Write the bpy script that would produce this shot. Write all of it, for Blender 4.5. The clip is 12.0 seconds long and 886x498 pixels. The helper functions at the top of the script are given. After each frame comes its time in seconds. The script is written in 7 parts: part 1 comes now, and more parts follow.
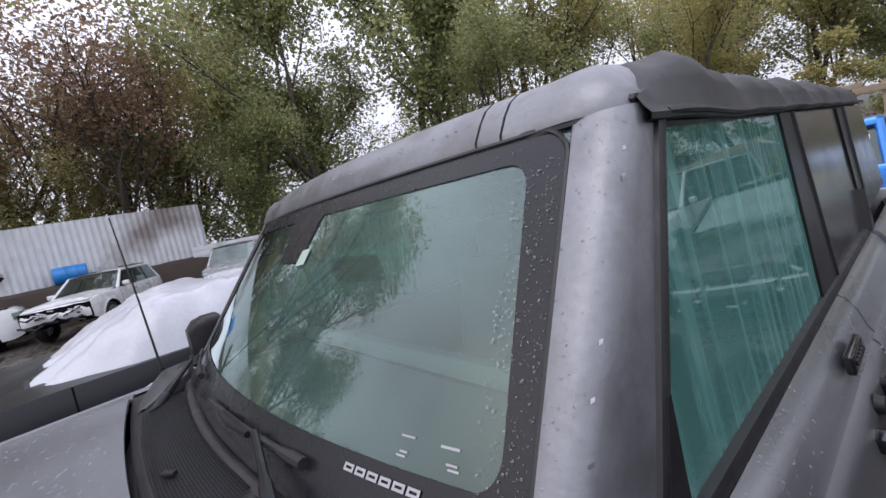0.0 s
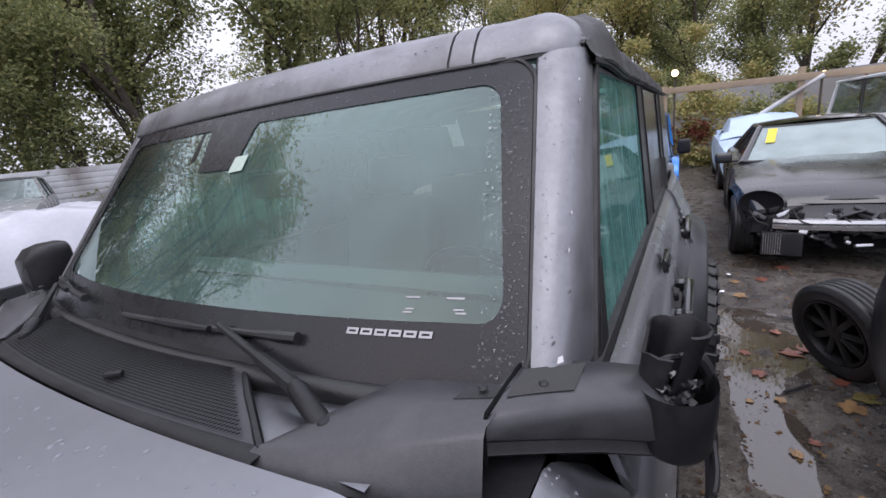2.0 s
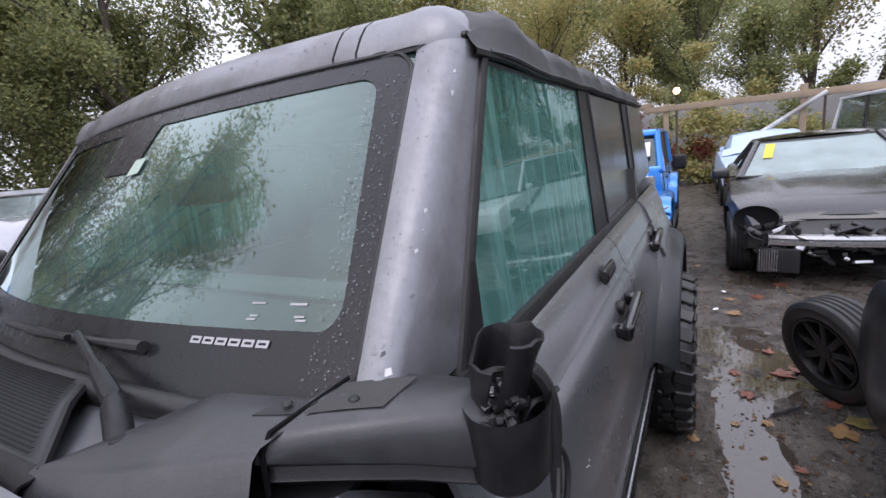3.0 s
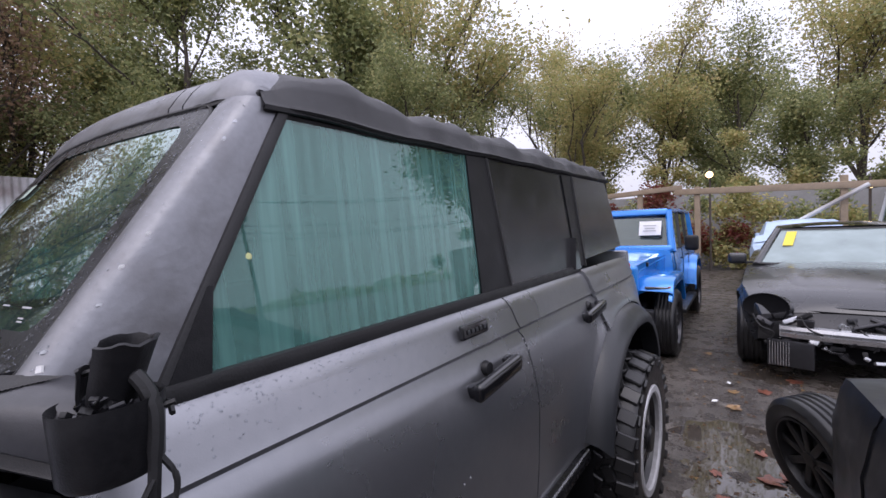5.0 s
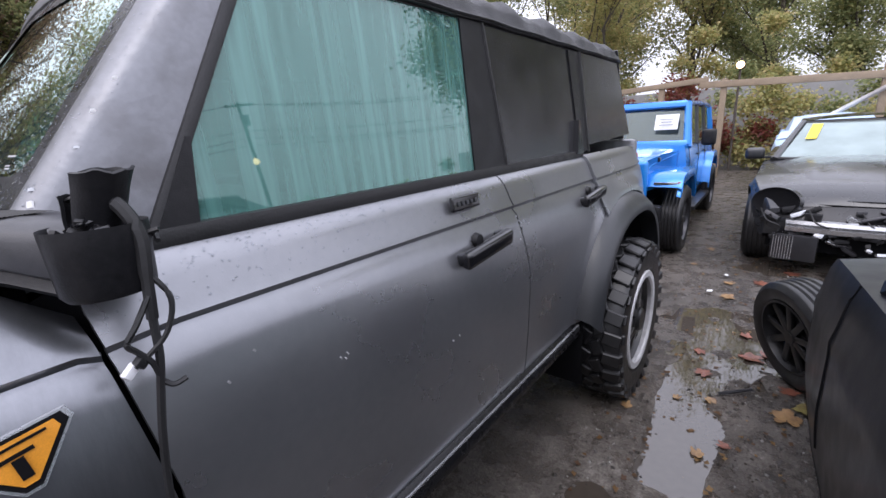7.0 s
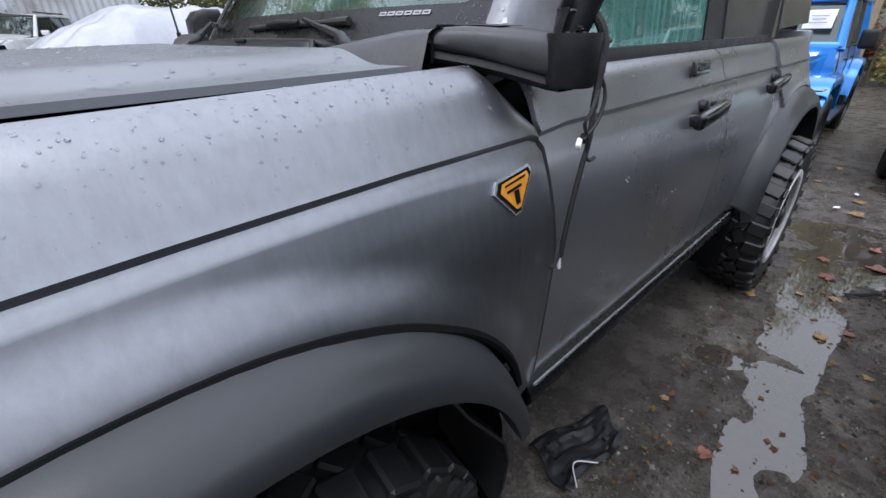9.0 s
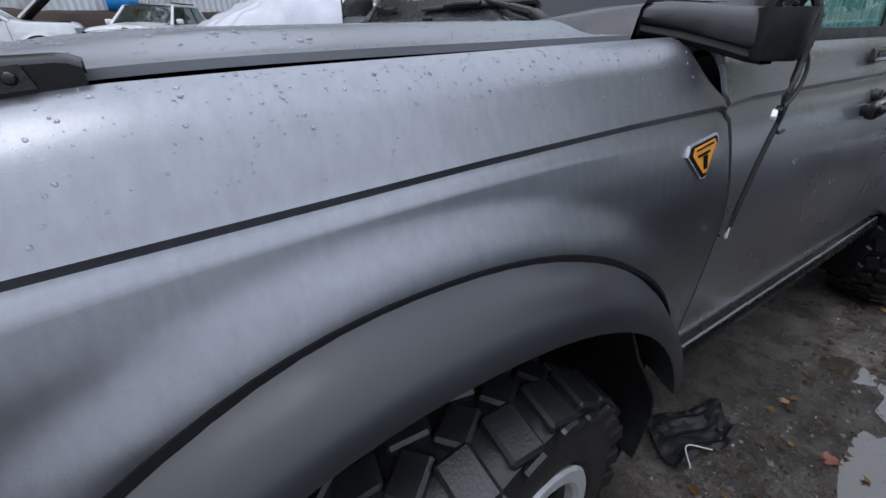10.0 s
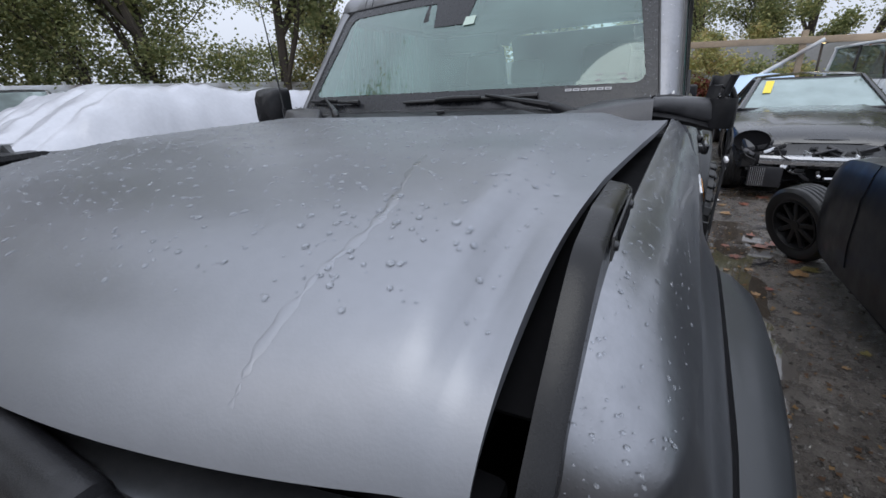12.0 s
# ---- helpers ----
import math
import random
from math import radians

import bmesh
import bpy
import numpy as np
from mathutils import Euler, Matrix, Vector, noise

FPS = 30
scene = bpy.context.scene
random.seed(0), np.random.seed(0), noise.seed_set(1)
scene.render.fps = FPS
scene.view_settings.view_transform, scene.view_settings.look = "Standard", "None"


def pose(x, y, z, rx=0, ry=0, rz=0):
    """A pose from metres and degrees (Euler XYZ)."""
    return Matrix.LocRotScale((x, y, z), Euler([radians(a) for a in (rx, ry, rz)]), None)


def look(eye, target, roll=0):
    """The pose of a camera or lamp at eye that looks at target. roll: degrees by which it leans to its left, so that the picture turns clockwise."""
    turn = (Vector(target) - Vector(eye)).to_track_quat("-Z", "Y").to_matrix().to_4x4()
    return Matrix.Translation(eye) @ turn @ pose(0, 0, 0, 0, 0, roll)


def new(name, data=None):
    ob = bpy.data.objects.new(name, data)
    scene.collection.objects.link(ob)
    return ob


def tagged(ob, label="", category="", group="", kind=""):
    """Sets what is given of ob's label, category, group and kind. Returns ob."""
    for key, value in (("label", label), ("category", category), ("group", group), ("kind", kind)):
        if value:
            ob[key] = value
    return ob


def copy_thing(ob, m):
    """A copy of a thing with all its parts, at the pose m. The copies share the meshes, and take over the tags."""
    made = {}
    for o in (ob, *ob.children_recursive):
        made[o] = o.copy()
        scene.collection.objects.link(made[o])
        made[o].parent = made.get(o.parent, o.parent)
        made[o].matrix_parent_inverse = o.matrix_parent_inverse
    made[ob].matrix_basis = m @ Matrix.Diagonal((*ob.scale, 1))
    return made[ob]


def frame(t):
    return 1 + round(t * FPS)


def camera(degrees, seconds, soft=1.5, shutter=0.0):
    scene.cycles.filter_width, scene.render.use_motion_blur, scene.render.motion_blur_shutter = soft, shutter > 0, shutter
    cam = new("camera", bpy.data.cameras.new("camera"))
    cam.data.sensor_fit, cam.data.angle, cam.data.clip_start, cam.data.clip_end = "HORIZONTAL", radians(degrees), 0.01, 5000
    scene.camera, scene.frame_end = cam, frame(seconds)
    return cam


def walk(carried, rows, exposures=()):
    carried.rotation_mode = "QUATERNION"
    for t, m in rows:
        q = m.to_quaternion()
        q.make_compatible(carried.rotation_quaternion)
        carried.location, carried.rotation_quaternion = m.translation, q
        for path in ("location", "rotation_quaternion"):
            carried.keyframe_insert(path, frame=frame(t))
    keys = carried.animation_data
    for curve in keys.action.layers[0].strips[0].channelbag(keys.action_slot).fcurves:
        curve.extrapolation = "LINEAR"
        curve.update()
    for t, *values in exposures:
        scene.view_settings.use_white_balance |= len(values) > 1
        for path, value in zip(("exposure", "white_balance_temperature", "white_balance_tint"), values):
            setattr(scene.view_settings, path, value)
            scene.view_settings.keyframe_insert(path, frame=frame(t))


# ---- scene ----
cam = camera(92.8, 12.0)
PATH = [
    (0, (1.019, 0.367, 1.71), (-0.525, 1.624, 1.519), -11.9),
    (0.5, (0.989, 0.243, 1.714), (-0.25, 1.788, 1.436), -9.7),
    (1, (0.925, 0.182, 1.709), (-0.239, 1.775, 1.379), -8.8),
    (1.5, (0.916, 0.126, 1.68), (-0.124, 1.768, 1.208), -7.4),
    (2, (0.93, 0.133, 1.663), (-0.073, 1.792, 1.172), -6.5),
    (2.5, (0.974, 0.212, 1.633), (-0.092, 1.848, 1.199), -5.7),
    (3, (1.09, 0.279, 1.606), (0.05, 1.939, 1.199), -6.5),
    (3.2, (1.16, 0.29, 1.609), (0.204, 2.0, 1.206), -6.3),
    (4.8, (1.484, 0.489, 1.536), (0.334, 2.12, 1.39), -2.0),
    (5, (1.492, 0.492, 1.533), (0.306, 2.1, 1.445), -2.3),
    (5.5, (1.512, 0.517, 1.497), (0.278, 2.058, 1.179), -3.0),
    (6, (1.546, 0.53, 1.456), (0.329, 2.033, 0.947), -3.4),
    (6.5, (1.55, 0.527, 1.443), (0.349, 2.019, 0.868), -3.3),
    (6.7, (1.548, 0.523, 1.45), (0.339, 2.032, 0.938), -3.2),
    (8.3, (1.438, 0.126, 1.388), (0.289, 1.552, 0.586), -0.1),
    (8.5, (1.4, 0.018, 1.385), (0.225, 1.389, 0.524), 0.1),
    (9, (1.337, -0.066, 1.367), (0.044, 1.157, 0.454), -0.8),
    (9.5, (1.312, -0.09, 1.358), (-0.11, 0.97, 0.433), -2.3),
    (10, (1.297, -0.337, 1.335), (-0.179, 0.639, 0.403), -0.1),
    (10.5, (1.276, -0.593, 1.383), (-0.293, 0.216, 0.443), -3.9),
    (11, (1.151, -0.689, 1.405), (-0.516, 0.131, 0.664), -5.3),
    (11.5, (0.958, -0.773, 1.436), (-0.558, 0.345, 0.762), -4.9),
    (12, (0.841, -0.897, 1.419), (-0.089, 0.73, 0.719), -2.8),
]
walk(cam, [(t, look(eye, target, roll)) for t, eye, target, roll in PATH],
     exposures=[(0, 0.07, 6500, 15), (2.5, 0.25, 6520, 17), (3, 0.3, 6500, 17), (5, 0.1, 6480, 20), (5.5, 0.07, 6480, 19), (6, 0.38, 6470, 18), (6.5, 0.58, 6470, 17), (8.3, 0.42, 6430, 12), (9.5, 0.25, 6230, 9), (10, 0.07, 6190, 9), (10.5, 0.18, 6150, 8), (11, 0.14, 6180, 7), (11.5, -0.13, 6200, 7), (12, -0.08, 6350, 8)])

# ---- light ----
world = bpy.data.worlds.new("overcast_sky")
scene.world = world
world.use_nodes = True
wn, wl = world.node_tree.nodes, world.node_tree.links
sky = wn.new("ShaderNodeTexSky")
sky.sky_type, sky.sun_disc = "NISHITA", False
sky.sun_elevation, sky.sun_rotation, sky.air_density, sky.dust_density = radians(38), radians(200), 1.0, 4.0
cloud = wn.new("ShaderNodeMix")
cloud.data_type = "RGBA"
cloud.inputs["Factor"].default_value = 0.92
wl.new(sky.outputs[0], cloud.inputs["A"])
cloud.inputs["B"].default_value = (6.75, 7.05, 8.05, 1)
# an overcast dome is brighter overhead than at the horizon
dome_at, dome_z, dome_f = wn.new("ShaderNodeTexCoord"), wn.new("ShaderNodeSeparateXYZ"), wn.new("ShaderNodeMapRange")
dome_f.inputs["To Min"].default_value, dome_f.inputs["To Max"].default_value = 0.95, 2.40
dome = wn.new("ShaderNodeVectorMath")
dome.operation = "SCALE"
wl.new(dome_at.outputs["Generated"], dome_z.inputs[0]), wl.new(dome_z.outputs["Z"], dome_f.inputs["Value"])
wl.new(cloud.outputs["Result"], dome.inputs[0]), wl.new(dome_f.outputs[0], dome.inputs["Scale"])
wl.new(dome.outputs[0], wn["Background"].inputs["Color"])
wn["Background"].inputs["Strength"].default_value = 0.113
sun = new("sun", bpy.data.lights.new("sun", "SUN"))
sun.data.energy, sun.data.angle, sun.data.color = 0.6, radians(30), (1.0, 0.97, 0.93)
sun.matrix_world = look((0, 0, 30), (-6, 14, 0))


# ---- materials ----
def mat(name, color, rough=0.5, metal=0.0, vary=0.12, scale=6.0, bump=0.0, bscale=80.0, coat=0.0, grime=None, gscale=2.0, gamount=0.5, spec=0.5):
    """A surface with two scales of tone, optional patches of a second colour, and fine relief."""
    m = bpy.data.materials.new(name)
    m.use_nodes = True
    n, l = m.node_tree.nodes, m.node_tree.links
    b = n["Principled BSDF"]
    b.inputs["Metallic"].default_value = metal
    b.inputs["Coat Weight"].default_value = coat
    b.inputs["Coat Roughness"].default_value = 0.12
    b.inputs["Specular IOR Level"].default_value = spec
    tc = n.new("ShaderNodeTexCoord")
    n1, n2 = n.new("ShaderNodeTexNoise"), n.new("ShaderNodeTexNoise")
    n1.inputs["Scale"].default_value, n1.inputs["Detail"].default_value = scale, 6
    n2.inputs["Scale"].default_value, n2.inputs["Detail"].default_value = scale * 14, 4
    for q in (n1, n2):
        l.new(tc.outputs["Object"], q.inputs["Vector"])
    add = n.new("ShaderNodeMath")
    add.operation = "ADD"
    l.new(n1.outputs["Fac"], add.inputs[0]), l.new(n2.outputs["Fac"], add.inputs[1])
    ramp = n.new("ShaderNodeMapRange")
    ramp.inputs["From Min"].default_value, ramp.inputs["From Max"].default_value = 0.6, 1.4
    ramp.inputs["To Min"].default_value, ramp.inputs["To Max"].default_value = 1 - vary, 1 + vary
    l.new(add.outputs[0], ramp.inputs["Value"])
    base = n.new("ShaderNodeMix")
    base.data_type, base.blend_type = "RGBA", "MULTIPLY"
    base.inputs["Factor"].default_value = 1
    base.inputs["A"].default_value = (*color, 1)
    l.new(ramp.outputs[0], base.inputs["B"])
    out = base.outputs["Result"]
    if grime:
        g = n.new("ShaderNodeTexNoise")
        g.inputs["Scale"].default_value, g.inputs["Detail"].default_value = gscale, 8
        l.new(tc.outputs["Object"], g.inputs["Vector"])
        gr = n.new("ShaderNodeMapRange")
        gr.inputs["From Min"].default_value, gr.inputs["From Max"].default_value = 0.5, 0.68
        gr.inputs["To Max"].default_value = gamount
        l.new(g.outputs["Fac"], gr.inputs["Value"])
        gm = n.new("ShaderNodeMix")
        gm.data_type = "RGBA"
        gm.inputs["B"].default_value = (*grime, 1)
        l.new(gr.outputs[0], gm.inputs["Factor"]), l.new(out, gm.inputs["A"])
        out = gm.outputs["Result"]
    l.new(out, b.inputs["Base Color"])
    rr = n.new("ShaderNodeMapRange")
    rr.inputs["From Min"].default_value, rr.inputs["From Max"].default_value = 0.3, 0.7
    rr.inputs["To Min"].default_value, rr.inputs["To Max"].default_value = max(0.02, rough * 0.8), min(1, rough * 1.2)
    l.new(n1.outputs["Fac"], rr.inputs["Value"]), l.new(rr.outputs[0], b.inputs["Roughness"])
    if bump:
        bn = n.new("ShaderNodeTexNoise")
        bn.inputs["Scale"].default_value, bn.inputs["Detail"].default_value = bscale, 5
        l.new(tc.outputs["Object"], bn.inputs["Vector"])
        bp = n.new("ShaderNodeBump")
        bp.inputs["Strength"].default_value, bp.inputs["Distance"].default_value = bump, 0.01
        l.new(bn.outputs["Fac"], bp.inputs["Height"]), l.new(bp.outputs[0], b.inputs["Normal"])
    return m


def fogged(name, tint, clear, rough=0.04, fog=(0.5, 0.6, 0.58), streak=0.0, fscale=3.0, gloss=1.9, vary=0.15, most=1.0):
    """Wet, fogged car glass: a film of condensation over tinted, see-through glass, with a glossy face."""
    m = bpy.data.materials.new(name)
    m.use_nodes = True
    n, l = m.node_tree.nodes, m.node_tree.links
    n.remove(n["Principled BSDF"])
    tr = n.new("ShaderNodeBsdfTransparent")
    tr.inputs["Color"].default_value = (*tint, 1)
    df = n.new("ShaderNodeBsdfDiffuse")
    df.inputs["Color"].default_value = (*fog, 1)
    tc, mp, nz = n.new("ShaderNodeTexCoord"), n.new("ShaderNodeMapping"), n.new("ShaderNodeTexNoise")
    mp.inputs["Scale"].default_value = (1, 1 + 6 * streak, 1 - 0.8 * streak)
    nz.inputs["Scale"].default_value, nz.inputs["Detail"].default_value = fscale, 6
    l.new(tc.outputs["Object"], mp.inputs["Vector"]), l.new(mp.outputs[0], nz.inputs["Vector"])
    mr = n.new("ShaderNodeMapRange")
    mr.inputs["From Min"].default_value, mr.inputs["From Max"].default_value = 0.3, 0.7
    mr.inputs["To Min"].default_value, mr.inputs["To Max"].default_value = max(0, 1 - clear - vary), min(1, 1 - clear + vary)
    l.new(nz.outputs["Fac"], mr.inputs["Value"])
    mx = n.new("ShaderNodeMixShader")
    l.new(mr.outputs[0], mx.inputs["Fac"]), l.new(tr.outputs[0], mx.inputs[1]), l.new(df.outputs[0], mx.inputs[2])
    gl = n.new("ShaderNodeBsdfGlossy")
    gl.inputs["Roughness"].default_value = rough
    fr = n.new("ShaderNodeFresnel")
    fr.inputs["IOR"].default_value = 1.52
    both = n.new("ShaderNodeMath")
    both.operation, both.use_clamp = "MULTIPLY", True
    both.inputs[1].default_value = gloss
    l.new(fr.outputs[0], both.inputs[0])
    lim = n.new("ShaderNodeMath")
    lim.operation = "MINIMUM"
    lim.inputs[1].default_value = most
    l.new(both.outputs[0], lim.inputs[0])
    gl.inputs["Color"].default_value = (0.86, 1.0, 0.96, 1)
    mg = n.new("ShaderNodeMixShader")
    l.new(lim.outputs[0], mg.inputs["Fac"]), l.new(mx.outputs[0], mg.inputs[1]), l.new(gl.outputs[0], mg.inputs[2])
    l.new(mg.outputs[0], n["Material Output"].inputs["Surface"])
    return m


def glow(name, color, strength):
    m = bpy.data.materials.new(name)
    m.use_nodes = True
    b = m.node_tree.nodes["Principled BSDF"]
    b.inputs["Base Color"].default_value = (*color, 1)
    b.inputs["Emission Color"].default_value = (*color, 1)
    b.inputs["Emission Strength"].default_value = strength
    return m


PAINT = mat("satin_gray_paint", (0.245, 0.252, 0.272), 0.35, 0.90, 0.04, 3.0, 0.02, 300, 0.28, (0.29, 0.30, 0.32), 5.0, 0.14)
# rain tracks: fine upright streaks that change the tone and the gloss
pn, pl = PAINT.node_tree.nodes, PAINT.node_tree.links
pb = pn["Principled BSDF"]
pb.inputs["Coat Roughness"].default_value = 0.07
p_at, p_map, p_noise, p_rng, p_mul = pn.new("ShaderNodeTexCoord"), pn.new("ShaderNodeMapping"), pn.new("ShaderNodeTexNoise"), pn.new("ShaderNodeMapRange"), pn.new("ShaderNodeMix")
p_map.inputs["Scale"].default_value = (9, 9, 0.5)
p_noise.inputs["Scale"].default_value, p_noise.inputs["Detail"].default_value, p_noise.inputs["Roughness"].default_value = 7, 7, 0.7
p_rng.inputs["From Min"].default_value, p_rng.inputs["From Max"].default_value = 0.35, 0.7
p_rng.inputs["To Min"].default_value, p_rng.inputs["To Max"].default_value = 0.92, 1.07
p_mul.data_type, p_mul.blend_type = "RGBA", "MULTIPLY"
p_mul.inputs["Factor"].default_value = 1
pl.new(p_at.outputs["Object"], p_map.inputs["Vector"]), pl.new(p_map.outputs[0], p_noise.inputs["Vector"]), pl.new(p_noise.outputs["Fac"], p_rng.inputs["Value"])
pl.new(pb.inputs["Base Color"].links[0].from_socket, p_mul.inputs["A"]), pl.new(p_rng.outputs[0], p_mul.inputs["B"]), pl.new(p_mul.outputs["Result"], pb.inputs["Base Color"])
# a fine spray of droplets too small to stand as beads
p_cell, p_dot, p_wet, p_amt, p_bump = pn.new("ShaderNodeTexVoronoi"), pn.new("ShaderNodeMapRange"), pn.new("ShaderNodeTexNoise"), pn.new("ShaderNodeMath"), pn.new("ShaderNodeBump")
p_cell.inputs["Scale"].default_value, p_wet.inputs["Scale"].default_value, p_wet.inputs["Detail"].default_value = 190, 14, 4
p_dot.inputs["From Min"].default_value, p_dot.inputs["From Max"].default_value = 0.10, 0.24
p_dot.inputs["To Min"].default_value, p_dot.inputs["To Max"].default_value = 1.0, 0.0
p_amt.operation = "MULTIPLY"
p_bump.inputs["Strength"].default_value, p_bump.inputs["Distance"].default_value = 0.12, 0.0012
pl.new(p_at.outputs["Object"], p_cell.inputs["Vector"]), pl.new(p_at.outputs["Object"], p_wet.inputs["Vector"])
pl.new(p_cell.outputs["Distance"], p_dot.inputs["Value"]), pl.new(p_dot.outputs[0], p_amt.inputs[0]), pl.new(p_wet.outputs["Fac"], p_amt.inputs[1])
pl.new(p_amt.outputs[0], p_bump.inputs["Height"]), pl.new(pb.inputs["Normal"].links[0].from_socket, p_bump.inputs["Normal"]), pl.new(p_bump.outputs[0], pb.inputs["Normal"])
DROP = bpy.data.materials.new("water_drop")
DROP.use_nodes = True
db = DROP.node_tree.nodes["Principled BSDF"]
db.inputs["Base Color"].default_value, db.inputs["Roughness"].default_value = (0.85, 0.88, 0.92, 1), 0.03
db.inputs["Transmission Weight"].default_value, db.inputs["IOR"].default_value = 0.9, 1.33
TRAIL = mat("water_film", (0.230, 0.238, 0.258), 0.31, 0.60, 0.04, 30, 0.0, 40, 0.15)
DUSTY = mat("dusty_gray_paint", (0.250, 0.256, 0.272), 0.31, 0.76, 0.06, 3.0, 0.03, 300, 0.25, (0.31, 0.31, 0.32), 3.5, 0.28)
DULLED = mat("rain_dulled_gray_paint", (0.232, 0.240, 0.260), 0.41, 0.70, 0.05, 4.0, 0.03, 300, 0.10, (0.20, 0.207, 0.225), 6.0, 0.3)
SCUFFED = mat("scuffed_gray_paint", (0.215, 0.220, 0.236), 0.44, 0.66, 0.10, 7.0, 0.10, 60, 0.12, (0.105, 0.100, 0.100), 9.0, 0.55)
PLASTIC = mat("black_plastic", (0.013, 0.0130, 0.0145), 0.36, 0, 0.35, 8, 0.10, 400, 0.0, (0.028, 0.028, 0.030), 14, 0.5, spec=0.27)
# black plastic, paled so its colour carries the wet sheen of the sky
COVER = mat("sky_sheen_plastic", (0.042, 0.042, 0.046), 0.36, 0, 0.2, 9, 0.08, 400, 0.0, (0.07, 0.07, 0.074), 12, 0.5, spec=0.5)
BRACKET = mat("black_steel", (0.008, 0.008, 0.009), 0.26, 0, 0.3, 30, 0.02, 300, 0.0, spec=0.3)
FLARE = mat("gray_black_flare", (0.024, 0.026, 0.029), 0.42, 0.0, 0.08, 5, 0.05, 500, 0.1)
GLOSSBLACK = mat("gloss_black", (0.010, 0.010, 0.012), 0.12, 0, 0.1, 6, 0, 80, 0.4)
FRIT = mat("black_glass_border", (0.012, 0.0125, 0.015), 0.28, 0, 0.2, 30, 0.05, 200, 0.0, spec=0.34)
RUBBER = mat("wet_rubber", (0.014, 0.014, 0.015), 0.36, 0, 0.3, 20, 0.10, 200, spec=0.5)
SEAL = mat("seal_rubber", (0.016, 0.016, 0.017), 0.5, 0, 0.2, 20, 0.1, 200)
FABRIC = mat("soft_top_fabric", (0.022, 0.022, 0.024), 0.55, 0, 0.2, 10, 0.25, 900, 0, (0.04, 0.04, 0.044), 8, 0.4)
VINYL = mat("smoked_vinyl_window", (0.022, 0.022, 0.024), 0.20, 0, 0.3, 5, 0.06, 14, 0.0, (0.045, 0.045, 0.048), 9, 0.5, spec=0.6)
CHROME = mat("machined_metal", (0.62, 0.63, 0.65), 0.22, 1.0, 0.08, 20)
DARKMETAL = mat("dark_wheel_metal", (0.05, 0.05, 0.055), 0.35, 0.6, 0.15, 20)
RIMBLACK = mat("black_rim", (0.012, 0.012, 0.013), 0.35, 0, 0.2, 20)
# near-black: stands in for shade in gaps and recesses, also plain black marks
VOID = mat("shade_black", (0.006, 0.006, 0.007), 0.9, 0, 0.2, 10, spec=0.1)
ORANGE = mat("amber_lens", (0.44, 0.115, 0.012), 0.15, 0, 0.15, 30, 0, 80, 0.4)
BADGE = mat("orange_badge", (0.62, 0.25, 0.02), 0.35, 0, 0.2, 40)
PALEINK = mat("pale_gray_print", (0.36, 0.36, 0.37), 0.5)
WHITEINK = mat("white_print", (0.78, 0.78, 0.8), 0.5)
BEADRING = mat("machined_alloy_ring", (0.60, 0.60, 0.61), 0.5, 0.35, 0.2, 40, 0.2, 200)
SILVER = mat("silver_trim", (0.55, 0.56, 0.58), 0.25, 0.8)
SEATCLOTH = mat("gray_seat", (0.16, 0.17, 0.17), 0.8, 0, 0.2, 10)
DASH = mat("gray_dash", (0.10, 0.11, 0.115), 0.6, 0, 0.1, 10)
PAPER = mat("white_paper", (0.8, 0.8, 0.8), 0.7)
WSGLASS = fogged("fogged_windscreen", (0.62, 0.83, 0.77), 0.88, 0.026, (0.28, 0.45, 0.41), 0, 2.2, 1.9)
SIDEGLASS = fogged("fogged_green_window", (0.34, 0.60, 0.55), 0.52, 0.012, (0.15, 0.35, 0.315), 0.9, 6.0, 2.0, 0.24, 0.19)
LENS = fogged("clear_lens", (0.92, 0.93, 0.93), 0.75, 0.03, (0.62, 0.64, 0.65))
CLEARGLASS = fogged("car_glass", (0.5, 0.58, 0.56), 0.85, 0.03, (0.25, 0.3, 0.3))
BLUEPAINT = mat("blue_paint", (0.012, 0.21, 0.64), 0.22, 0.25, 0.06, 4, 0, 80, 0.6)
WHITEPAINT = mat("white_paint", (0.74, 0.75, 0.77), 0.25, 0, 0.06, 4, 0, 80, 0.5, (0.5, 0.5, 0.5), 3, 0.3)
GRAYPAINT = mat("gray_car_paint", (0.030, 0.031, 0.034), 0.28, 0.2, 0.06, 4, 0, 80, 0.5)
BLACKPAINT = mat("black_car_paint", (0.010, 0.011, 0.014), 0.38, 0.0, 0.2, 8, 0.03, 60, 0.15, spec=0.4)
REDPAINT = mat("red_paint", (0.35, 0.03, 0.03), 0.4)
TAPE = mat("yellow_tape", (0.75, 0.6, 0.05), 0.5)
WOOD = mat("weathered_timber", (0.30, 0.23, 0.16), 0.7, 0, 0.3, 5, 0.3, 60)
SHEET = mat("white_plastic_sheet", (0.45, 0.46, 0.50), 0.35, 0, 0.08, 3, 0.35, 12, 0.2)
BLUESHEET = mat("pale_blue_cover", (0.45, 0.58, 0.75), 0.4, 0, 0.1, 3, 0.3, 15)
BARREL = mat("blue_plastic_drum", (0.02, 0.22, 0.60), 0.4)
BARK = mat("bark", (0.085, 0.07, 0.058), 0.9, 0, 0.35, 6, 0.6, 40)
GALV = mat("galvanised_sheet", (0.66, 0.68, 0.70), 0.5, 0.1, 0.12, 3, 0.1, 60, 0, (0.14, 0.09, 0.07), 0.5, 0.75)
LAMPGLOW = glow("floodlight_glow", (1.0, 0.74, 0.36), 4.5)


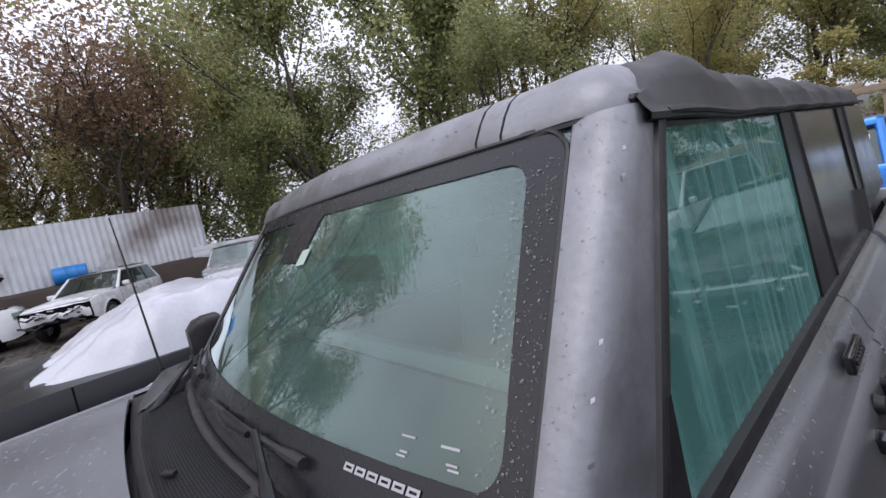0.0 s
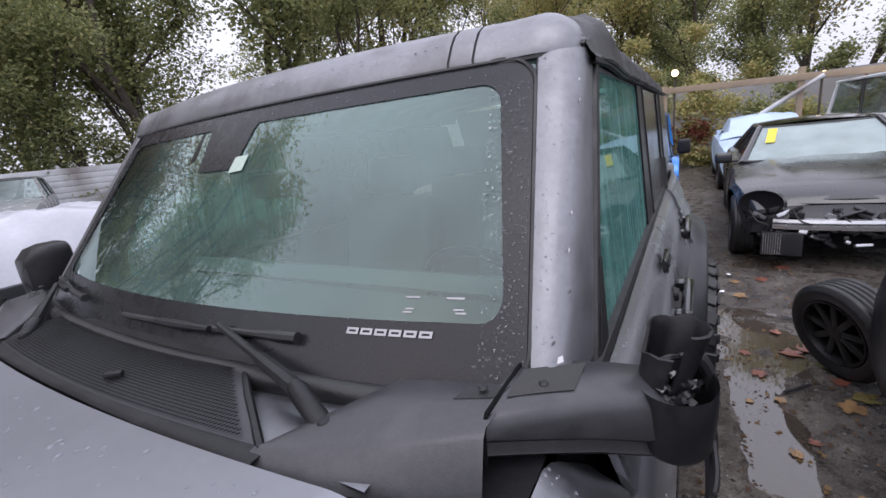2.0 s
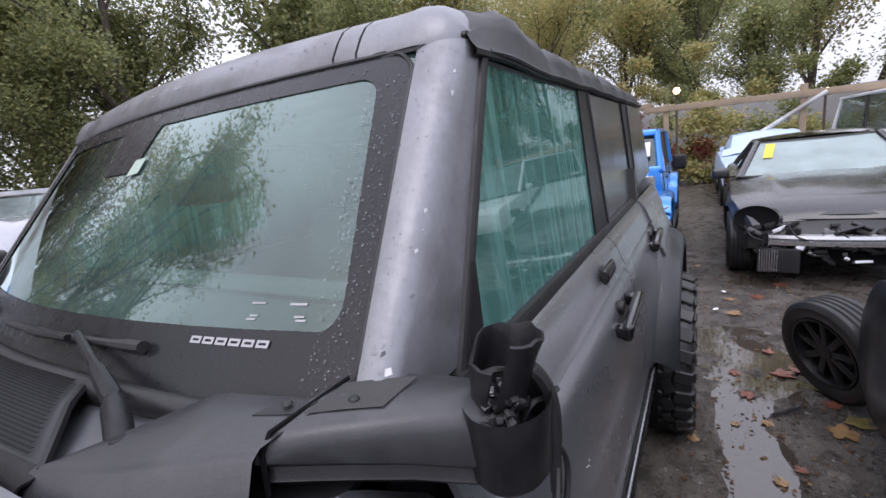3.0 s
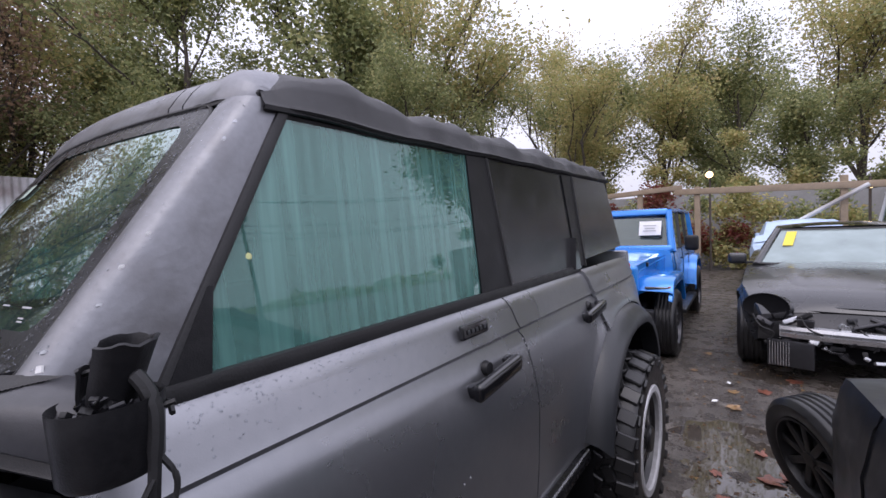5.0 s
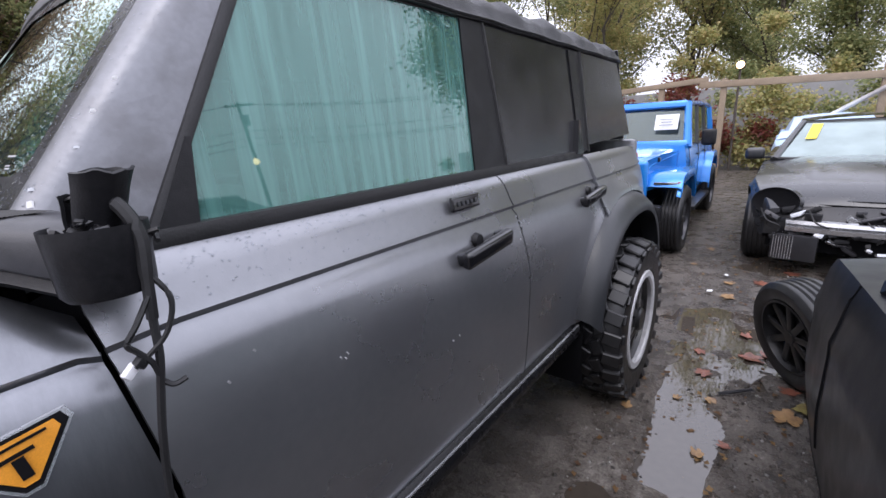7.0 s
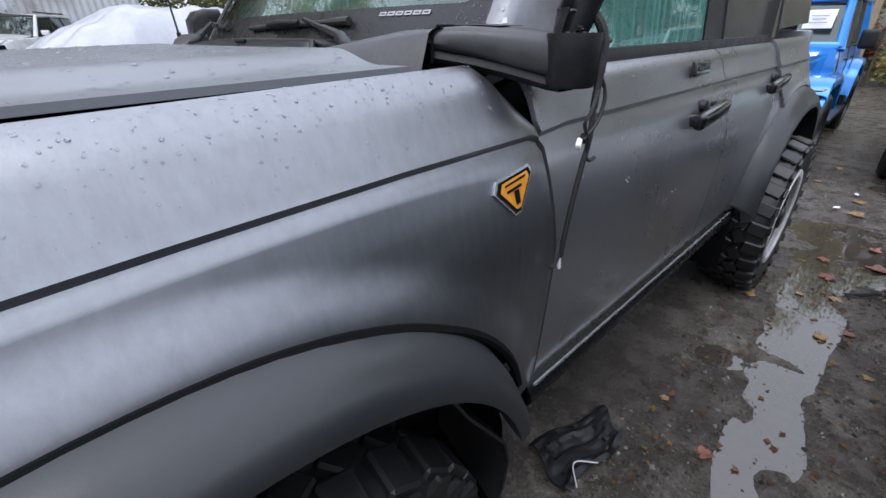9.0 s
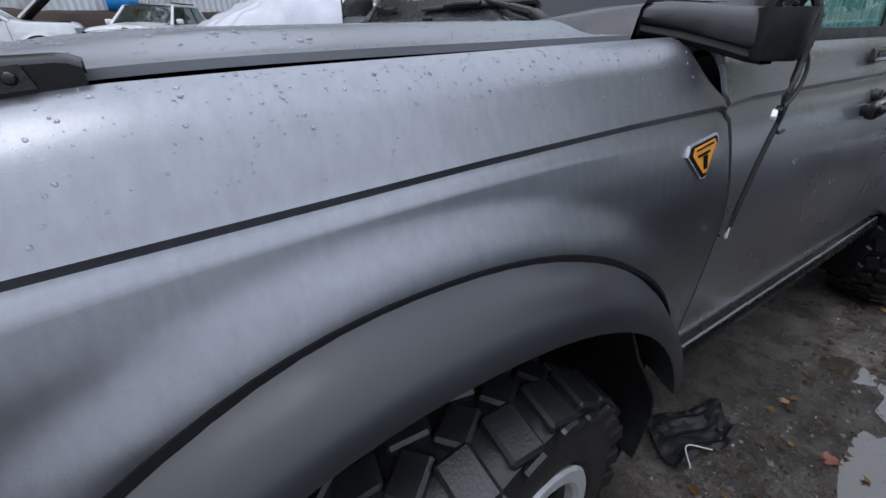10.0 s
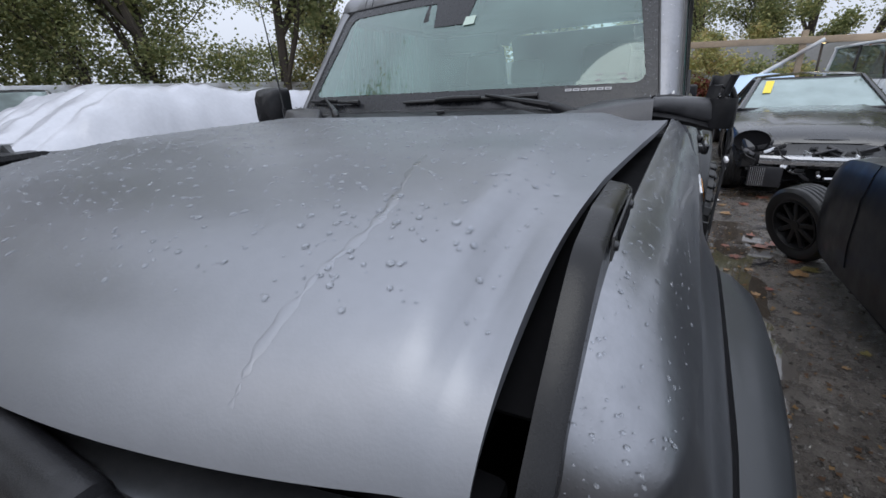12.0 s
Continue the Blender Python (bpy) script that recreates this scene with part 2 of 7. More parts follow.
def leafmat(name, a, b, c):
    """Leaves: each one takes its own green or yellow, and lets some light through."""
    m = bpy.data.materials.new(name)
    m.use_nodes = True
    n, l = m.node_tree.nodes, m.node_tree.links
    p = n["Principled BSDF"]
    p.inputs["Roughness"].default_value = 0.55
    geo, ramp = n.new("ShaderNodeNewGeometry"), n.new("ShaderNodeValToRGB")
    e = ramp.color_ramp.elements
    e[0].color, e[1].color = (*a, 1), (*c, 1)
    mid = e.new(0.6)
    mid.color = (*b, 1)
    l.new(geo.outputs["Random Per Island"], ramp.inputs[0]), l.new(ramp.outputs[0], p.inputs["Base Color"])
    tl, mx = n.new("ShaderNodeBsdfTranslucent"), n.new("ShaderNodeMixShader")
    l.new(ramp.outputs[0], tl.inputs["Color"])
    mx.inputs["Fac"].default_value = 0.52
    l.new(p.outputs[0], mx.inputs[1]), l.new(tl.outputs[0], mx.inputs[2]), l.new(mx.outputs[0], n["Material Output"].inputs["Surface"])
    return m


STICKER = mat("pale_green_sticker", (0.42, 0.52, 0.45), 0.4)
PRINT = mat("gray_print", (0.34, 0.34, 0.35), 0.5)
# green and turning leaves are paled and greyed to paint in distant haze
LEAF_GREEN = leafmat("green_leaves", (0.20, 0.238, 0.11), (0.32, 0.35, 0.155), (0.52, 0.49, 0.23))
LEAF_YELLOW = leafmat("turning_leaves", (0.28, 0.315, 0.13), (0.49, 0.45, 0.18), (0.57, 0.44, 0.22))
LEAF_BROWN = leafmat("dry_leaves", (0.19, 0.13, 0.09), (0.34, 0.22, 0.14), (0.42, 0.30, 0.21))
FALLEN = leafmat("fallen_leaves", (0.10, 0.05, 0.025), (0.20, 0.11, 0.04), (0.34, 0.21, 0.08))


def groundmat():
    """Wet, worn yard: dark grit and broken asphalt with standing water where the sheet is low."""
    m = bpy.data.materials.new("wet_yard")
    m.use_nodes = True
    n, l = m.node_tree.nodes, m.node_tree.links
    b = n["Principled BSDF"]
    tc = n.new("ShaderNodeTexCoord")

    def noise_node(s, d=6, rough=0.55):
        q = n.new("ShaderNodeTexNoise")
        q.inputs["Scale"].default_value, q.inputs["Detail"].default_value, q.inputs["Roughness"].default_value = s, d, rough
        l.new(tc.outputs["Object"], q.inputs["Vector"])
        return q
    big, mid, fine = noise_node(1.1, 8, 0.65), noise_node(6, 10, 0.75), noise_node(85, 6, 0.75)
    ramp = n.new("ShaderNodeValToRGB")
    e = ramp.color_ramp.elements
    e[0].position, e[0].color, e[1].position, e[1].color = 0.36, (0.018, 0.016, 0.014, 1), 0.68, (0.25, 0.23, 0.205, 1)
    k = e.new(0.5)
    k.color = (0.070, 0.058, 0.048, 1)
    s1 = n.new("ShaderNodeMath")
    s1.operation = "MULTIPLY_ADD"
    s1.inputs[1].default_value = 0.45
    half = n.new("ShaderNodeMath")
    half.operation = "MULTIPLY"
    half.inputs[1].default_value = 0.55
    l.new(mid.outputs["Fac"], half.inputs[0])
    l.new(fine.outputs["Fac"], s1.inputs[0]), l.new(half.outputs[0], s1.inputs[2])
    l.new(s1.outputs[0], ramp.inputs[0])
    patch = n.new("ShaderNodeMapRange")
    patch.inputs["From Min"].default_value, patch.inputs["From Max"].default_value = 0.36, 0.64
    patch.inputs["To Min"].default_value, patch.inputs["To Max"].default_value = 0.60, 1.45
    tone = n.new("ShaderNodeMix")
    tone.data_type, tone.blend_type = "RGBA", "MULTIPLY"
    tone.inputs["Factor"].default_value = 1
    l.new(big.outputs["Fac"], patch.inputs["Value"]), l.new(ramp.outputs[0], tone.inputs["A"]), l.new(patch.outputs[0], tone.inputs["B"])
    l.new(tone.outputs["Result"], b.inputs["Base Color"])
    rr = n.new("ShaderNodeMapRange")
    rr.inputs["From Min"].default_value, rr.inputs["From Max"].default_value = 0.4, 0.62
    rr.inputs["To Min"].default_value, rr.inputs["To Max"].default_value = 0.10, 0.55
    l.new(mid.outputs["Fac"], rr.inputs["Value"]), l.new(rr.outputs[0], b.inputs["Roughness"])
    bp = n.new("ShaderNodeBump")
    bp.inputs["Strength"].default_value, bp.inputs["Distance"].default_value = 0.9, 0.012
    l.new(fine.outputs["Fac"], bp.inputs["Height"]), l.new(bp.outputs[0], b.inputs["Normal"])
    return m


GROUND = groundmat()
WATER = mat("puddle_water", (0.055, 0.045, 0.036), 0.03, 0, 0.2, 2, 0.03, 6, 0, spec=1.0)


# ---- builders ----
def finish(bm, name, material, parent=None, label="", smooth=40):
    bmesh.ops.remove_doubles(bm, verts=bm.verts, dist=1e-5)
    bmesh.ops.recalc_face_normals(bm, faces=bm.faces)
    me = bpy.data.meshes.new(name)
    bm.to_mesh(me)
    bm.free()
    me.materials.append(material)
    if smooth:
        me.polygons.foreach_set("use_smooth", [True] * len(me.polygons))
        me.set_sharp_from_angle(angle=radians(smooth))
    ob = new(name, me)
    if parent:
        ob.parent = parent
    if label:
        ob["label"] = label
    return ob


def part(name, bm, material, parent, label="", smooth=40):
    return finish(bm, name, material, parent, label, smooth)


def thing(name, label, category, group="", kind="", at=None):
    ob = new(name)
    ob.empty_display_size = 0.1
    if at is not None:
        ob.matrix_world = at
    return tagged(ob, label, category, group, kind)


def sheet(rows, bm=None, close=False, thick=0.0):
    """A skin through rows of points; close joins the last point of each row to its first. thick lays a second skin inside."""
    bm = bm or bmesh.new()
    vs = [[bm.verts.new(p) for p in r] for r in rows]
    made = []
    for a, b in zip(vs, vs[1:]):
        k = len(a)
        for i in range(k if close else k - 1):
            q = [a[i], a[(i + 1) % k], b[(i + 1) % k], b[i]]
            if len({v.co.to_tuple(5) for v in q}) >= 3:
                try:
                    made.append(bm.faces.new(q))
                except ValueError:
                    pass
    if thick:
        bmesh.ops.recalc_face_normals(bm, faces=made)
        bmesh.ops.solidify(bm, geom=made, thickness=thick)
    return bm


def box(size, at=(0, 0, 0), rot=(0, 0, 0), bevel=0.01, bm=None, seg=2):
    bm = bm or bmesh.new()
    g = bmesh.ops.create_cube(bm, size=1, matrix=pose(*at, *rot) @ Matrix.Diagonal((*size, 1)))
    if bevel:
        es = {e for v in g["verts"] for e in v.link_edges}
        bmesh.ops.bevel(bm, geom=list(es), offset=min(bevel, min(size) * 0.45), segments=seg, affect="EDGES", profile=0.6)
    return bm


def tube(pts, r, bm=None, seg=8, cap=True):
    """A round bar through points; r is one radius or one for each point."""
    bm = bm or bmesh.new()
    pts = [Vector(p) for p in pts]
    rs = r if isinstance(r, (list, tuple)) else [r] * len(pts)
    rings, up = [], Vector((0, 0, 1))
    for i, p in enumerate(pts):
        d = (pts[min(i + 1, len(pts) - 1)] - pts[max(i - 1, 0)]).normalized()
        if abs(d.dot(up)) > 0.95:
            up = Vector((1, 0, 0))
        a = d.cross(up).normalized()
        b = d.cross(a)
        rings.append([bm.verts.new(p + rs[i] * (math.cos(2 * math.pi * k / seg) * a + math.sin(2 * math.pi * k / seg) * b)) for k in range(seg)])
    for a, b in zip(rings, rings[1:]):
        for k in range(seg):
            bm.faces.new((a[k], a[(k + 1) % seg], b[(k + 1) % seg], b[k]))
    if cap:
        bm.faces.new(rings[0]), bm.faces.new(rings[-1][::-1])
    return bm


def spline(pts, steps=6):
    """A smooth line through points."""
    pts = [Vector(p) for p in pts]
    ext = [2 * pts[0] - pts[1], *pts, 2 * pts[-1] - pts[-2]]
    out = []
    for i in range(1, len(ext) - 2):
        a, b, c, d = ext[i - 1:i + 3]
        for k in range(steps):
            t = k / steps
            out.append(0.5 * (2 * b + (c - a) * t + (2 * a - 5 * b + 4 * c - d) * t * t + (3 * b - a - 3 * c + d) * t ** 3))
    return out + [pts[-1]]


def lathe(profile, seg=32, bm=None, m=Matrix.Identity(4)):
    """Turns (radius, along) pairs round the local x axis."""
    rows = []
    for k in range(seg):
        a = 2 * math.pi * k / seg
        rows.append([m @ Vector((x, r * math.cos(a), r * math.sin(a))) for r, x in profile])
    return sheet(rows + rows[:1], bm)


def plate(outline, depth, bm=None):
    """A flat piece with an outline of points in space, pushed by the vector depth."""
    bm = bm or bmesh.new()
    f = bm.faces.new([bm.verts.new(p) for p in outline])
    g = bmesh.ops.extrude_face_region(bm, geom=[f])
    bmesh.ops.translate(bm, verts=[v for v in g["geom"] if isinstance(v, bmesh.types.BMVert)], vec=depth)
    return bm


def lerp(x, table):
    """Straight-line interpolation in a table of (x, value)."""
    for (a, u), (b, v) in zip(table, table[1:]):
        if x <= b:
            return u + (v - u) * max(0.0, (x - a) / (b - a))
    return table[-1][1]


# ---- the off-roader: lines of its body ----
def belt(y):
    return 1.302 + 0.006 * (y - 1)


def crease(y):
    return lerp(y, [(-0.8, 1.152), (-0.51, 1.166), (-0.2, 1.179), (0.0, 1.188), (0.3, 1.198), (0.6, 1.203), (0.7, 1.212), (3.5, 1.220)])


def top_edge(y):
    return lerp(y, [(-0.74, 1.09), (-0.715, 1.132), (-0.692, 1.162), (-0.652, 1.200), (-0.612, 1.230), (-0.57, 1.256), (-0.495, 1.278), (-0.373, 1.291), (-0.2, 1.298), (0.2, 1.310), (0.50, 1.318), (0.525, 1.304), (0.600, 1.235), (0.605, belt(0.605)), (3.5, belt(3.5))])


# wheel openings: centre, half length, height and squareness
FRONT_ARCH = (-0.09, 0.44, 0.635, 0.612, 2.25)
REAR_ARCH = (2.84, 0.40, 0.62, 0.70, 2.5)


def arch(y, yc, zc, a, b, n=2.0):
    u = abs(y - yc) / a
    return zc + b * (1 - u ** n) ** (1 / n) if u < 1 else -9


def low_edge(y):
    return max(0.588, arch(y, *FRONT_ARCH), arch(y, *REAR_ARCH))


def lean(y, z):
    """Door joints lean back a little towards the sill."""
    return y + max(0.0, min(0.34, 1.302 - z)) * 0.28 * lerp(y, [(0.3, 0), (0.6, 0.5), (1.70, 0.6), (2.45, 0.6), (3.4, 0)])


def front_cut(y, z):
    """The fender's leading edge steps back below its tip, round the lamp surround."""
    k = lerp(z, [(1.05, 0.50), (1.09, 0.58), (1.13, 0.76), (1.16, 0.92), (1.185, 1.0)])
    return y if y > -0.55 else -0.55 + (y + 0.55) * k


def side_rows(y):
    zt, c, lo = top_edge(y), min(crease(y) - 0.010, top_edge(y) - 0.05), low_edge(y)
    xt = lerp(y, [(-0.8, 0.782), (-0.5, 0.794), (0.5, 0.800), (0.62, 0.826), (3.5, 0.82)])
    tuck = 0.045 * max(0.0, (-0.55 - y) / 0.17) ** 2.2 + 0.05 * max(0.0, (y - 3.0) / 0.45) ** 2
    flat = max(0.0, min(1.0, (-0.50 - y) / 0.07))
    low = [(c - 0.022, 0.888), (c - 0.08, 0.905), (c - 0.16, 0.920), (c - 0.24, 0.925), (0.86, 0.921), (0.76, 0.916), (0.65, 0.908), (0.58, 0.900)]
    low_x = sorted(low)
    up = [(xt, zt), (xt + 0.32 * (0.872 - xt), zt - 0.010), (xt + 0.70 * (0.872 - xt), zt - 0.38 * (zt - c)), (0.872, c + 0.022), (0.8815, c + 0.006), (0.879, c + 0.0), (0.8735, c - 0.006), (0.8765, c - 0.012)]
    out = []
    for i, (x, z) in enumerate(up):
        if i >= 3:
            x += (lerp(z, [(c - 0.012, 0.885), (c + 0.022, 0.872)]) - x) * flat
        z = max(min(z, zt), lo)
        out.append((x - tuck * (1 if i else 0.2), front_cut(lean(y, z), z if i else 9), z))
    for k in range(15):
        t = k / 14
        z = max(lo, c - 0.022 + (lo - c + 0.022) * t)
        x = lerp(z, low_x)
        # the metal swells over the wheel openings
        for yc, zc, a, b, n in (FRONT_ARCH, REAR_ARCH):
            d = ((abs(y - yc) / a) ** n + (max(0.0, z - zc) / b) ** n) ** (1 / n) - 1
            if -0.05 <= d < 0.14:
                q = 1 - max(0.0, d) / 0.14
                x += 0.022 * (3 * q * q - 2 * q ** 3)
        out.append((x - tuck, front_cut(lean(y, z), z), z))
    return out


def side_panel(y0, y1, s, n):
    ys = [y0 + (y1 - y0) * i / n for i in range(n + 1)]
    return sheet([[(s * x, y, z) for x, y, z in side_rows(v)] for v in ys], thick=0.012 if s > 0 else -0.012)


def screen(x, z, out=0.0):
    """The bowed, raked windscreen."""
    return Vector((x, 0.520 + 0.15 * x * x + 0.775 * (z - 1.391) - out, z))


def half_screen(z):
    return 0.756 - 0.161 * (z - 1.36)


def window_x(z):
    return 0.810 - (z - 1.335) * 0.088


def pillar_depth(z):
    """From the glass edge back to the side window; the pillar tapers upwards."""
    return 0.735 + 0.545 * (z - 1.337) - screen(half_screen(z), z).y


def hood_edge(y):
    return lerp(y, [(-0.9, 0.738), (-0.40, 0.752), (0.1, 0.782), (0.5, 0.80)])


def hood_front(x):
    return -0.835 + 0.118 * (abs(x) / 0.735) ** 2.4


def hood_z(x, y):
    """Bonnet: a broad raised middle, a nose that rolls down, and a buckled driver's corner."""
    d = max(0.0, y - hood_front(x))
    z = lerp(y, [(-0.95, 1.298), (-0.40, 1.306), (0.5, 1.325)]) - 0.122 * math.exp(-d / 0.11) - 0.018 * math.exp(-d / 0.02)
    u = abs(x)
    k = max(0.0, min(1.0, (0.725 - u) / 0.11))
    z += 0.024 * k * k * (3 - 2 * k) * max(0.0, min(1.0, d / 0.5))
    bend = math.exp(-((x - 0.665 + 0.10 * (y + 0.5)) / 0.030) ** 2 - ((y + 0.50) / 0.15) ** 2)
    dent = math.exp(-((x - 0.702 + 0.10 * (y + 0.58)) / 0.025) ** 2 - ((y + 0.58) / 0.115) ** 2)
    return z + 0.008 * bend - 0.018 * dent


rover = thing("off_road_vehicle", "satin gray four-door off-road vehicle with black soft top, stripped and dented", "car", at=pose(0.035, 0, 0) @ Matrix.Diagonal((0.962, 1, 1, 1)))

# skins of both sides, each panel a part
for s in (1, -1):
    part("front_fender", side_panel(-0.715, 0.600, s, 60), PAINT, rover, "satin gray dented front fender")
    part("front_door", side_panel(0.608, 1.700, s, 24), DUSTY, rover)
    part("rear_door", side_panel(1.708, 2.47, s, 24), DUSTY, rover)
    part("quarter_panel", side_panel(2.4715, 3.43, s, 44), DUSTY, rover)
    # black backing: painted-in shade behind the joints and above the wheels
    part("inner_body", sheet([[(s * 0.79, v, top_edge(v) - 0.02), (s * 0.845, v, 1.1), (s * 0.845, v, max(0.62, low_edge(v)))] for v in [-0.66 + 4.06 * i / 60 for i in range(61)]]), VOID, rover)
    part("sill", sheet([[(s * x, y, z) for x, z in ((0.880, 0.592), (0.894, 0.584), (0.912, 0.574), (0.926, 0.552), (0.928, 0.530), (0.912, 0.506), (0.80, 0.498))] for y in (0.62, 1.5, 2.27)], thick=0.01), BRACKET, rover)
    part("step_trim", tube([(s * 0.917, 0.64, 0.572), (s * 0.917, 2.26, 0.572)], 0.0045, seg=6), SILVER, rover, "bright sill trim")


def flare(s, yc, zc, a, b, n, a0, a1, wide, drop):
    """Wheel-arch flare: a flat top that stands out from the body, a rolled lip and an inner wall."""
    rows = []
    for i in range(41):
        t = radians(a0 + (a1 - a0) * i / 40)
        c, v = math.cos(t), math.sin(t)
        q = 1 / (abs(c) ** n + max(abs(v), 1e-6) ** n) ** (1 / n)

        def at(k, x, dz=0.0):
            return (s * x, yc + c * q * (a * k), zc + v * q * (b * k) + dz)
        rows.append([at(1.0, 0.90), at(0.995, 0.936), at(0.985, wide - 0.05, -0.3 * drop), at(0.965, wide - 0.012, -drop), at(0.94, wide, -drop - 0.01), at(0.905, wide - 0.003, -drop - 0.01),
                     at(0.90, wide - 0.02, -drop), at(0.93, 0.90)])
    return sheet(rows)


for s in (1, -1):
    part("front_flare", flare(s, -0.09, 0.44, 0.635, 0.618, 2.25, 22, 192, 1.024, 0.026), FLARE, rover, "dark gray plastic wheel-arch flare")
    part("rear_flare", flare(s, 2.84, 0.40, 0.62, 0.705, 2.5, 12, 163, 1.024, 0.03), FLARE, rover, "dark gray plastic wheel-arch flare")
    for yc, a in ((-0.09, 0.635), (2.84, 0.62)):
        pts = []
        for i in range(49):
            y = yc + a * 0.96 * math.cos(math.pi * (1 - i / 48))
            if -0.64 < y < 3.42:
                p = side_rows(y)[-1]
                pts.append((s * (p[0] - 0.002), p[1], p[2] - 0.003))
        # black joint, widened to paint in the dark reflection of the arch lip
        part("seam_lip_shade", tube(pts, 0.010, seg=6), VOID, rover)
    # near-black skins put the shade of the arches into their colour
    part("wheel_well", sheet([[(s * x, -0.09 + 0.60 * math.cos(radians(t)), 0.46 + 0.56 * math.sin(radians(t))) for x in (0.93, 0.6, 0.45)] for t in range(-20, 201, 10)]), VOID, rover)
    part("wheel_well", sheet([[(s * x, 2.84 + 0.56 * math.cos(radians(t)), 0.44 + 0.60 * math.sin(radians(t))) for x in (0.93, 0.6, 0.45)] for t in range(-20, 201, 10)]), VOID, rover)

# bonnet
us = [-1 + 2 * j / 112 for j in range(113)]


def hood_point(u, v):
    rear = 0.328 + 0.050 * u * u
    y = -0.83 + (rear + 0.83) * v
    x = u * hood_edge(y)
    y = hood_front(x) + (rear - hood_front(x)) * v
    return (x, y, hood_z(x, y))


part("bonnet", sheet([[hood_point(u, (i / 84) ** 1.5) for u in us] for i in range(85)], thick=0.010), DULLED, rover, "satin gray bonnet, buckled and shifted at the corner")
for s in (1, -1):
    # near-black strip painted for the shade in the gap beside the bonnet
    part("gap_shade", sheet([[(s * (hood_edge(v) - 0.05), v, top_edge(v) - 0.035), (s * 0.80, v, top_edge(v) - 0.03)] for v in [-0.64 + 1.12 * i / 20 for i in range(21)]], thick=0.01), VOID, rover)

# windscreen with its black border, pillars and header
zs = [1.345 + 0.440 * i / 12 for i in range(13)]
part("windscreen", sheet([[screen(half_screen(z) * u / 12, z) for u in range(-12, 13)] for z in zs]), WSGLASS, rover, "fogged and rain-wet windscreen")


def border_ring(k):
    """k = 0: the glass edge; k = 1: the clear part's edge; both with round corners."""
    z0, z1, w0, w1 = ((1.342, 1.787, 0.7605, 0.689), (1.418, 1.750, 0.712, 0.634))[k]
    r = (0.050, 0.034)[k]
    out = []
    for cu, cv, a0 in ((1, 1, 0), (-1, 1, 90), (-1, -1, 180), (1, -1, 270)):
        for i in range(9):
            t = radians(a0 + 90 * i / 8)
            z = (z1 - r if cv > 0 else z0 + r) + r * math.sin(t)
            w = w0 + (w1 - w0) * (z - z0) / (z1 - z0)
            out.append((cu * (w - r) + r * math.cos(t), z))
        nxt = {0: (-1, 1), 90: (-1, -1), 180: (1, -1), 270: (1, 1)}[a0]
        p = out[-1]
        zq = z1 - r if nxt[1] > 0 else z0 + r
        wq = w0 + (w1 - w0) * (zq - z0) / (z1 - z0)
        t = radians(a0 + 90)
        zq += r * math.sin(t)
        wq = w0 + (w1 - w0) * (zq - z0) / (z1 - z0)
        q = (nxt[0] * (wq - r) + r * math.cos(t), zq)
        for i in range(1, 12):
            out.append((p[0] + (q[0] - p[0]) * i / 12, p[1] + (q[1] - p[1]) * i / 12))
    return [screen(x, z, 0.003) for x, z in out]


br = [border_ring(0), border_ring(1)]
part("glass_border", sheet([a + a[:1] for a in br]), FRIT, rover, "black printed edge of the windscreen")
for s in (1, -1):
    rows = []
    for i in range(19):
        z = 1.335 + 0.455 * i / 18
        p, h = screen(half_screen(z), z), half_screen(z)
        w = window_x(z) - h
        rows.append([(s * (h + k * w), p.y + d, z) for k, d in ((0.02, -0.002), (0.08, -0.007), (0.30, -0.007), (0.58, -0.001), (0.80, 0.010), (0.925, 0.026), (0.98, 0.50 * pillar_depth(z)), (1.0, pillar_depth(z) - 0.012), (0.2, pillar_depth(z)))])
    part("windscreen_pillar", sheet(rows, thick=0.006), SCUFFED, rover, "satin gray windscreen pillar with chipped paint" if s > 0 else "")
    part("pillar_seal", sheet([[(s * (window_x(z) + dx), screen(half_screen(z), z).y + pillar_depth(z) + dy, z) for dx, dy in ((-0.006, -0.015), (0.006, -0.012), (0.009, -0.002), (0.007, 0.009), (-0.004, 0.013))] for z in [1.315 + 0.455 * i / 8 for i in range(9)]], thick=0.004), SEAL, rover, "wet black window seal")
gap = border_ring(0)
part("screen_gap", tube(gap + gap[:1], 0.0045, seg=6), SEAL, rover)


def header(x0, x1, n):
    rows = []
    for i in range(n + 1):
        x = x0 + (x1 - x0) * i / n
        a = screen(x, 1.787, 0.004)
        c = max(0.0, min(1.0, (abs(x) - 0.655) / 0.115))
        k0 = max(0.0, (abs(x) - 0.687) / 0.083)
        a += Vector((0, lerp(k0, [(0.0, 0.0), (0.3, 0.002), (0.58, 0.006), (0.80, 0.016), (0.925, 0.030), (0.98, 0.046), (1.0, 0.064)]) - 0.010 * max(0.0, min(1.0, (abs(x) - 0.62) / 0.07)), 0))
        drop = math.sqrt(max(0.0, 1 - c ** 2.6)) - 0.10 * (abs(x) / 0.77) ** 2
        rows.append([a + Vector((0, dy * (1 - 0.55 * c), max(0.001, dz * (1 - k + k * drop)) - 0.010 * c * c * c)) for dy, dz, k in ((0.0, 0.002, 0.0), (0.001, 0.012, 0.05), (0.020, 0.042, 0.45), (0.038, 0.064, 0.8), (0.062, 0.079, 1.0), (0.10, 0.088, 1.0), (0.20, 0.094, 1.0))])
    return sheet(rows, thick=0.008)


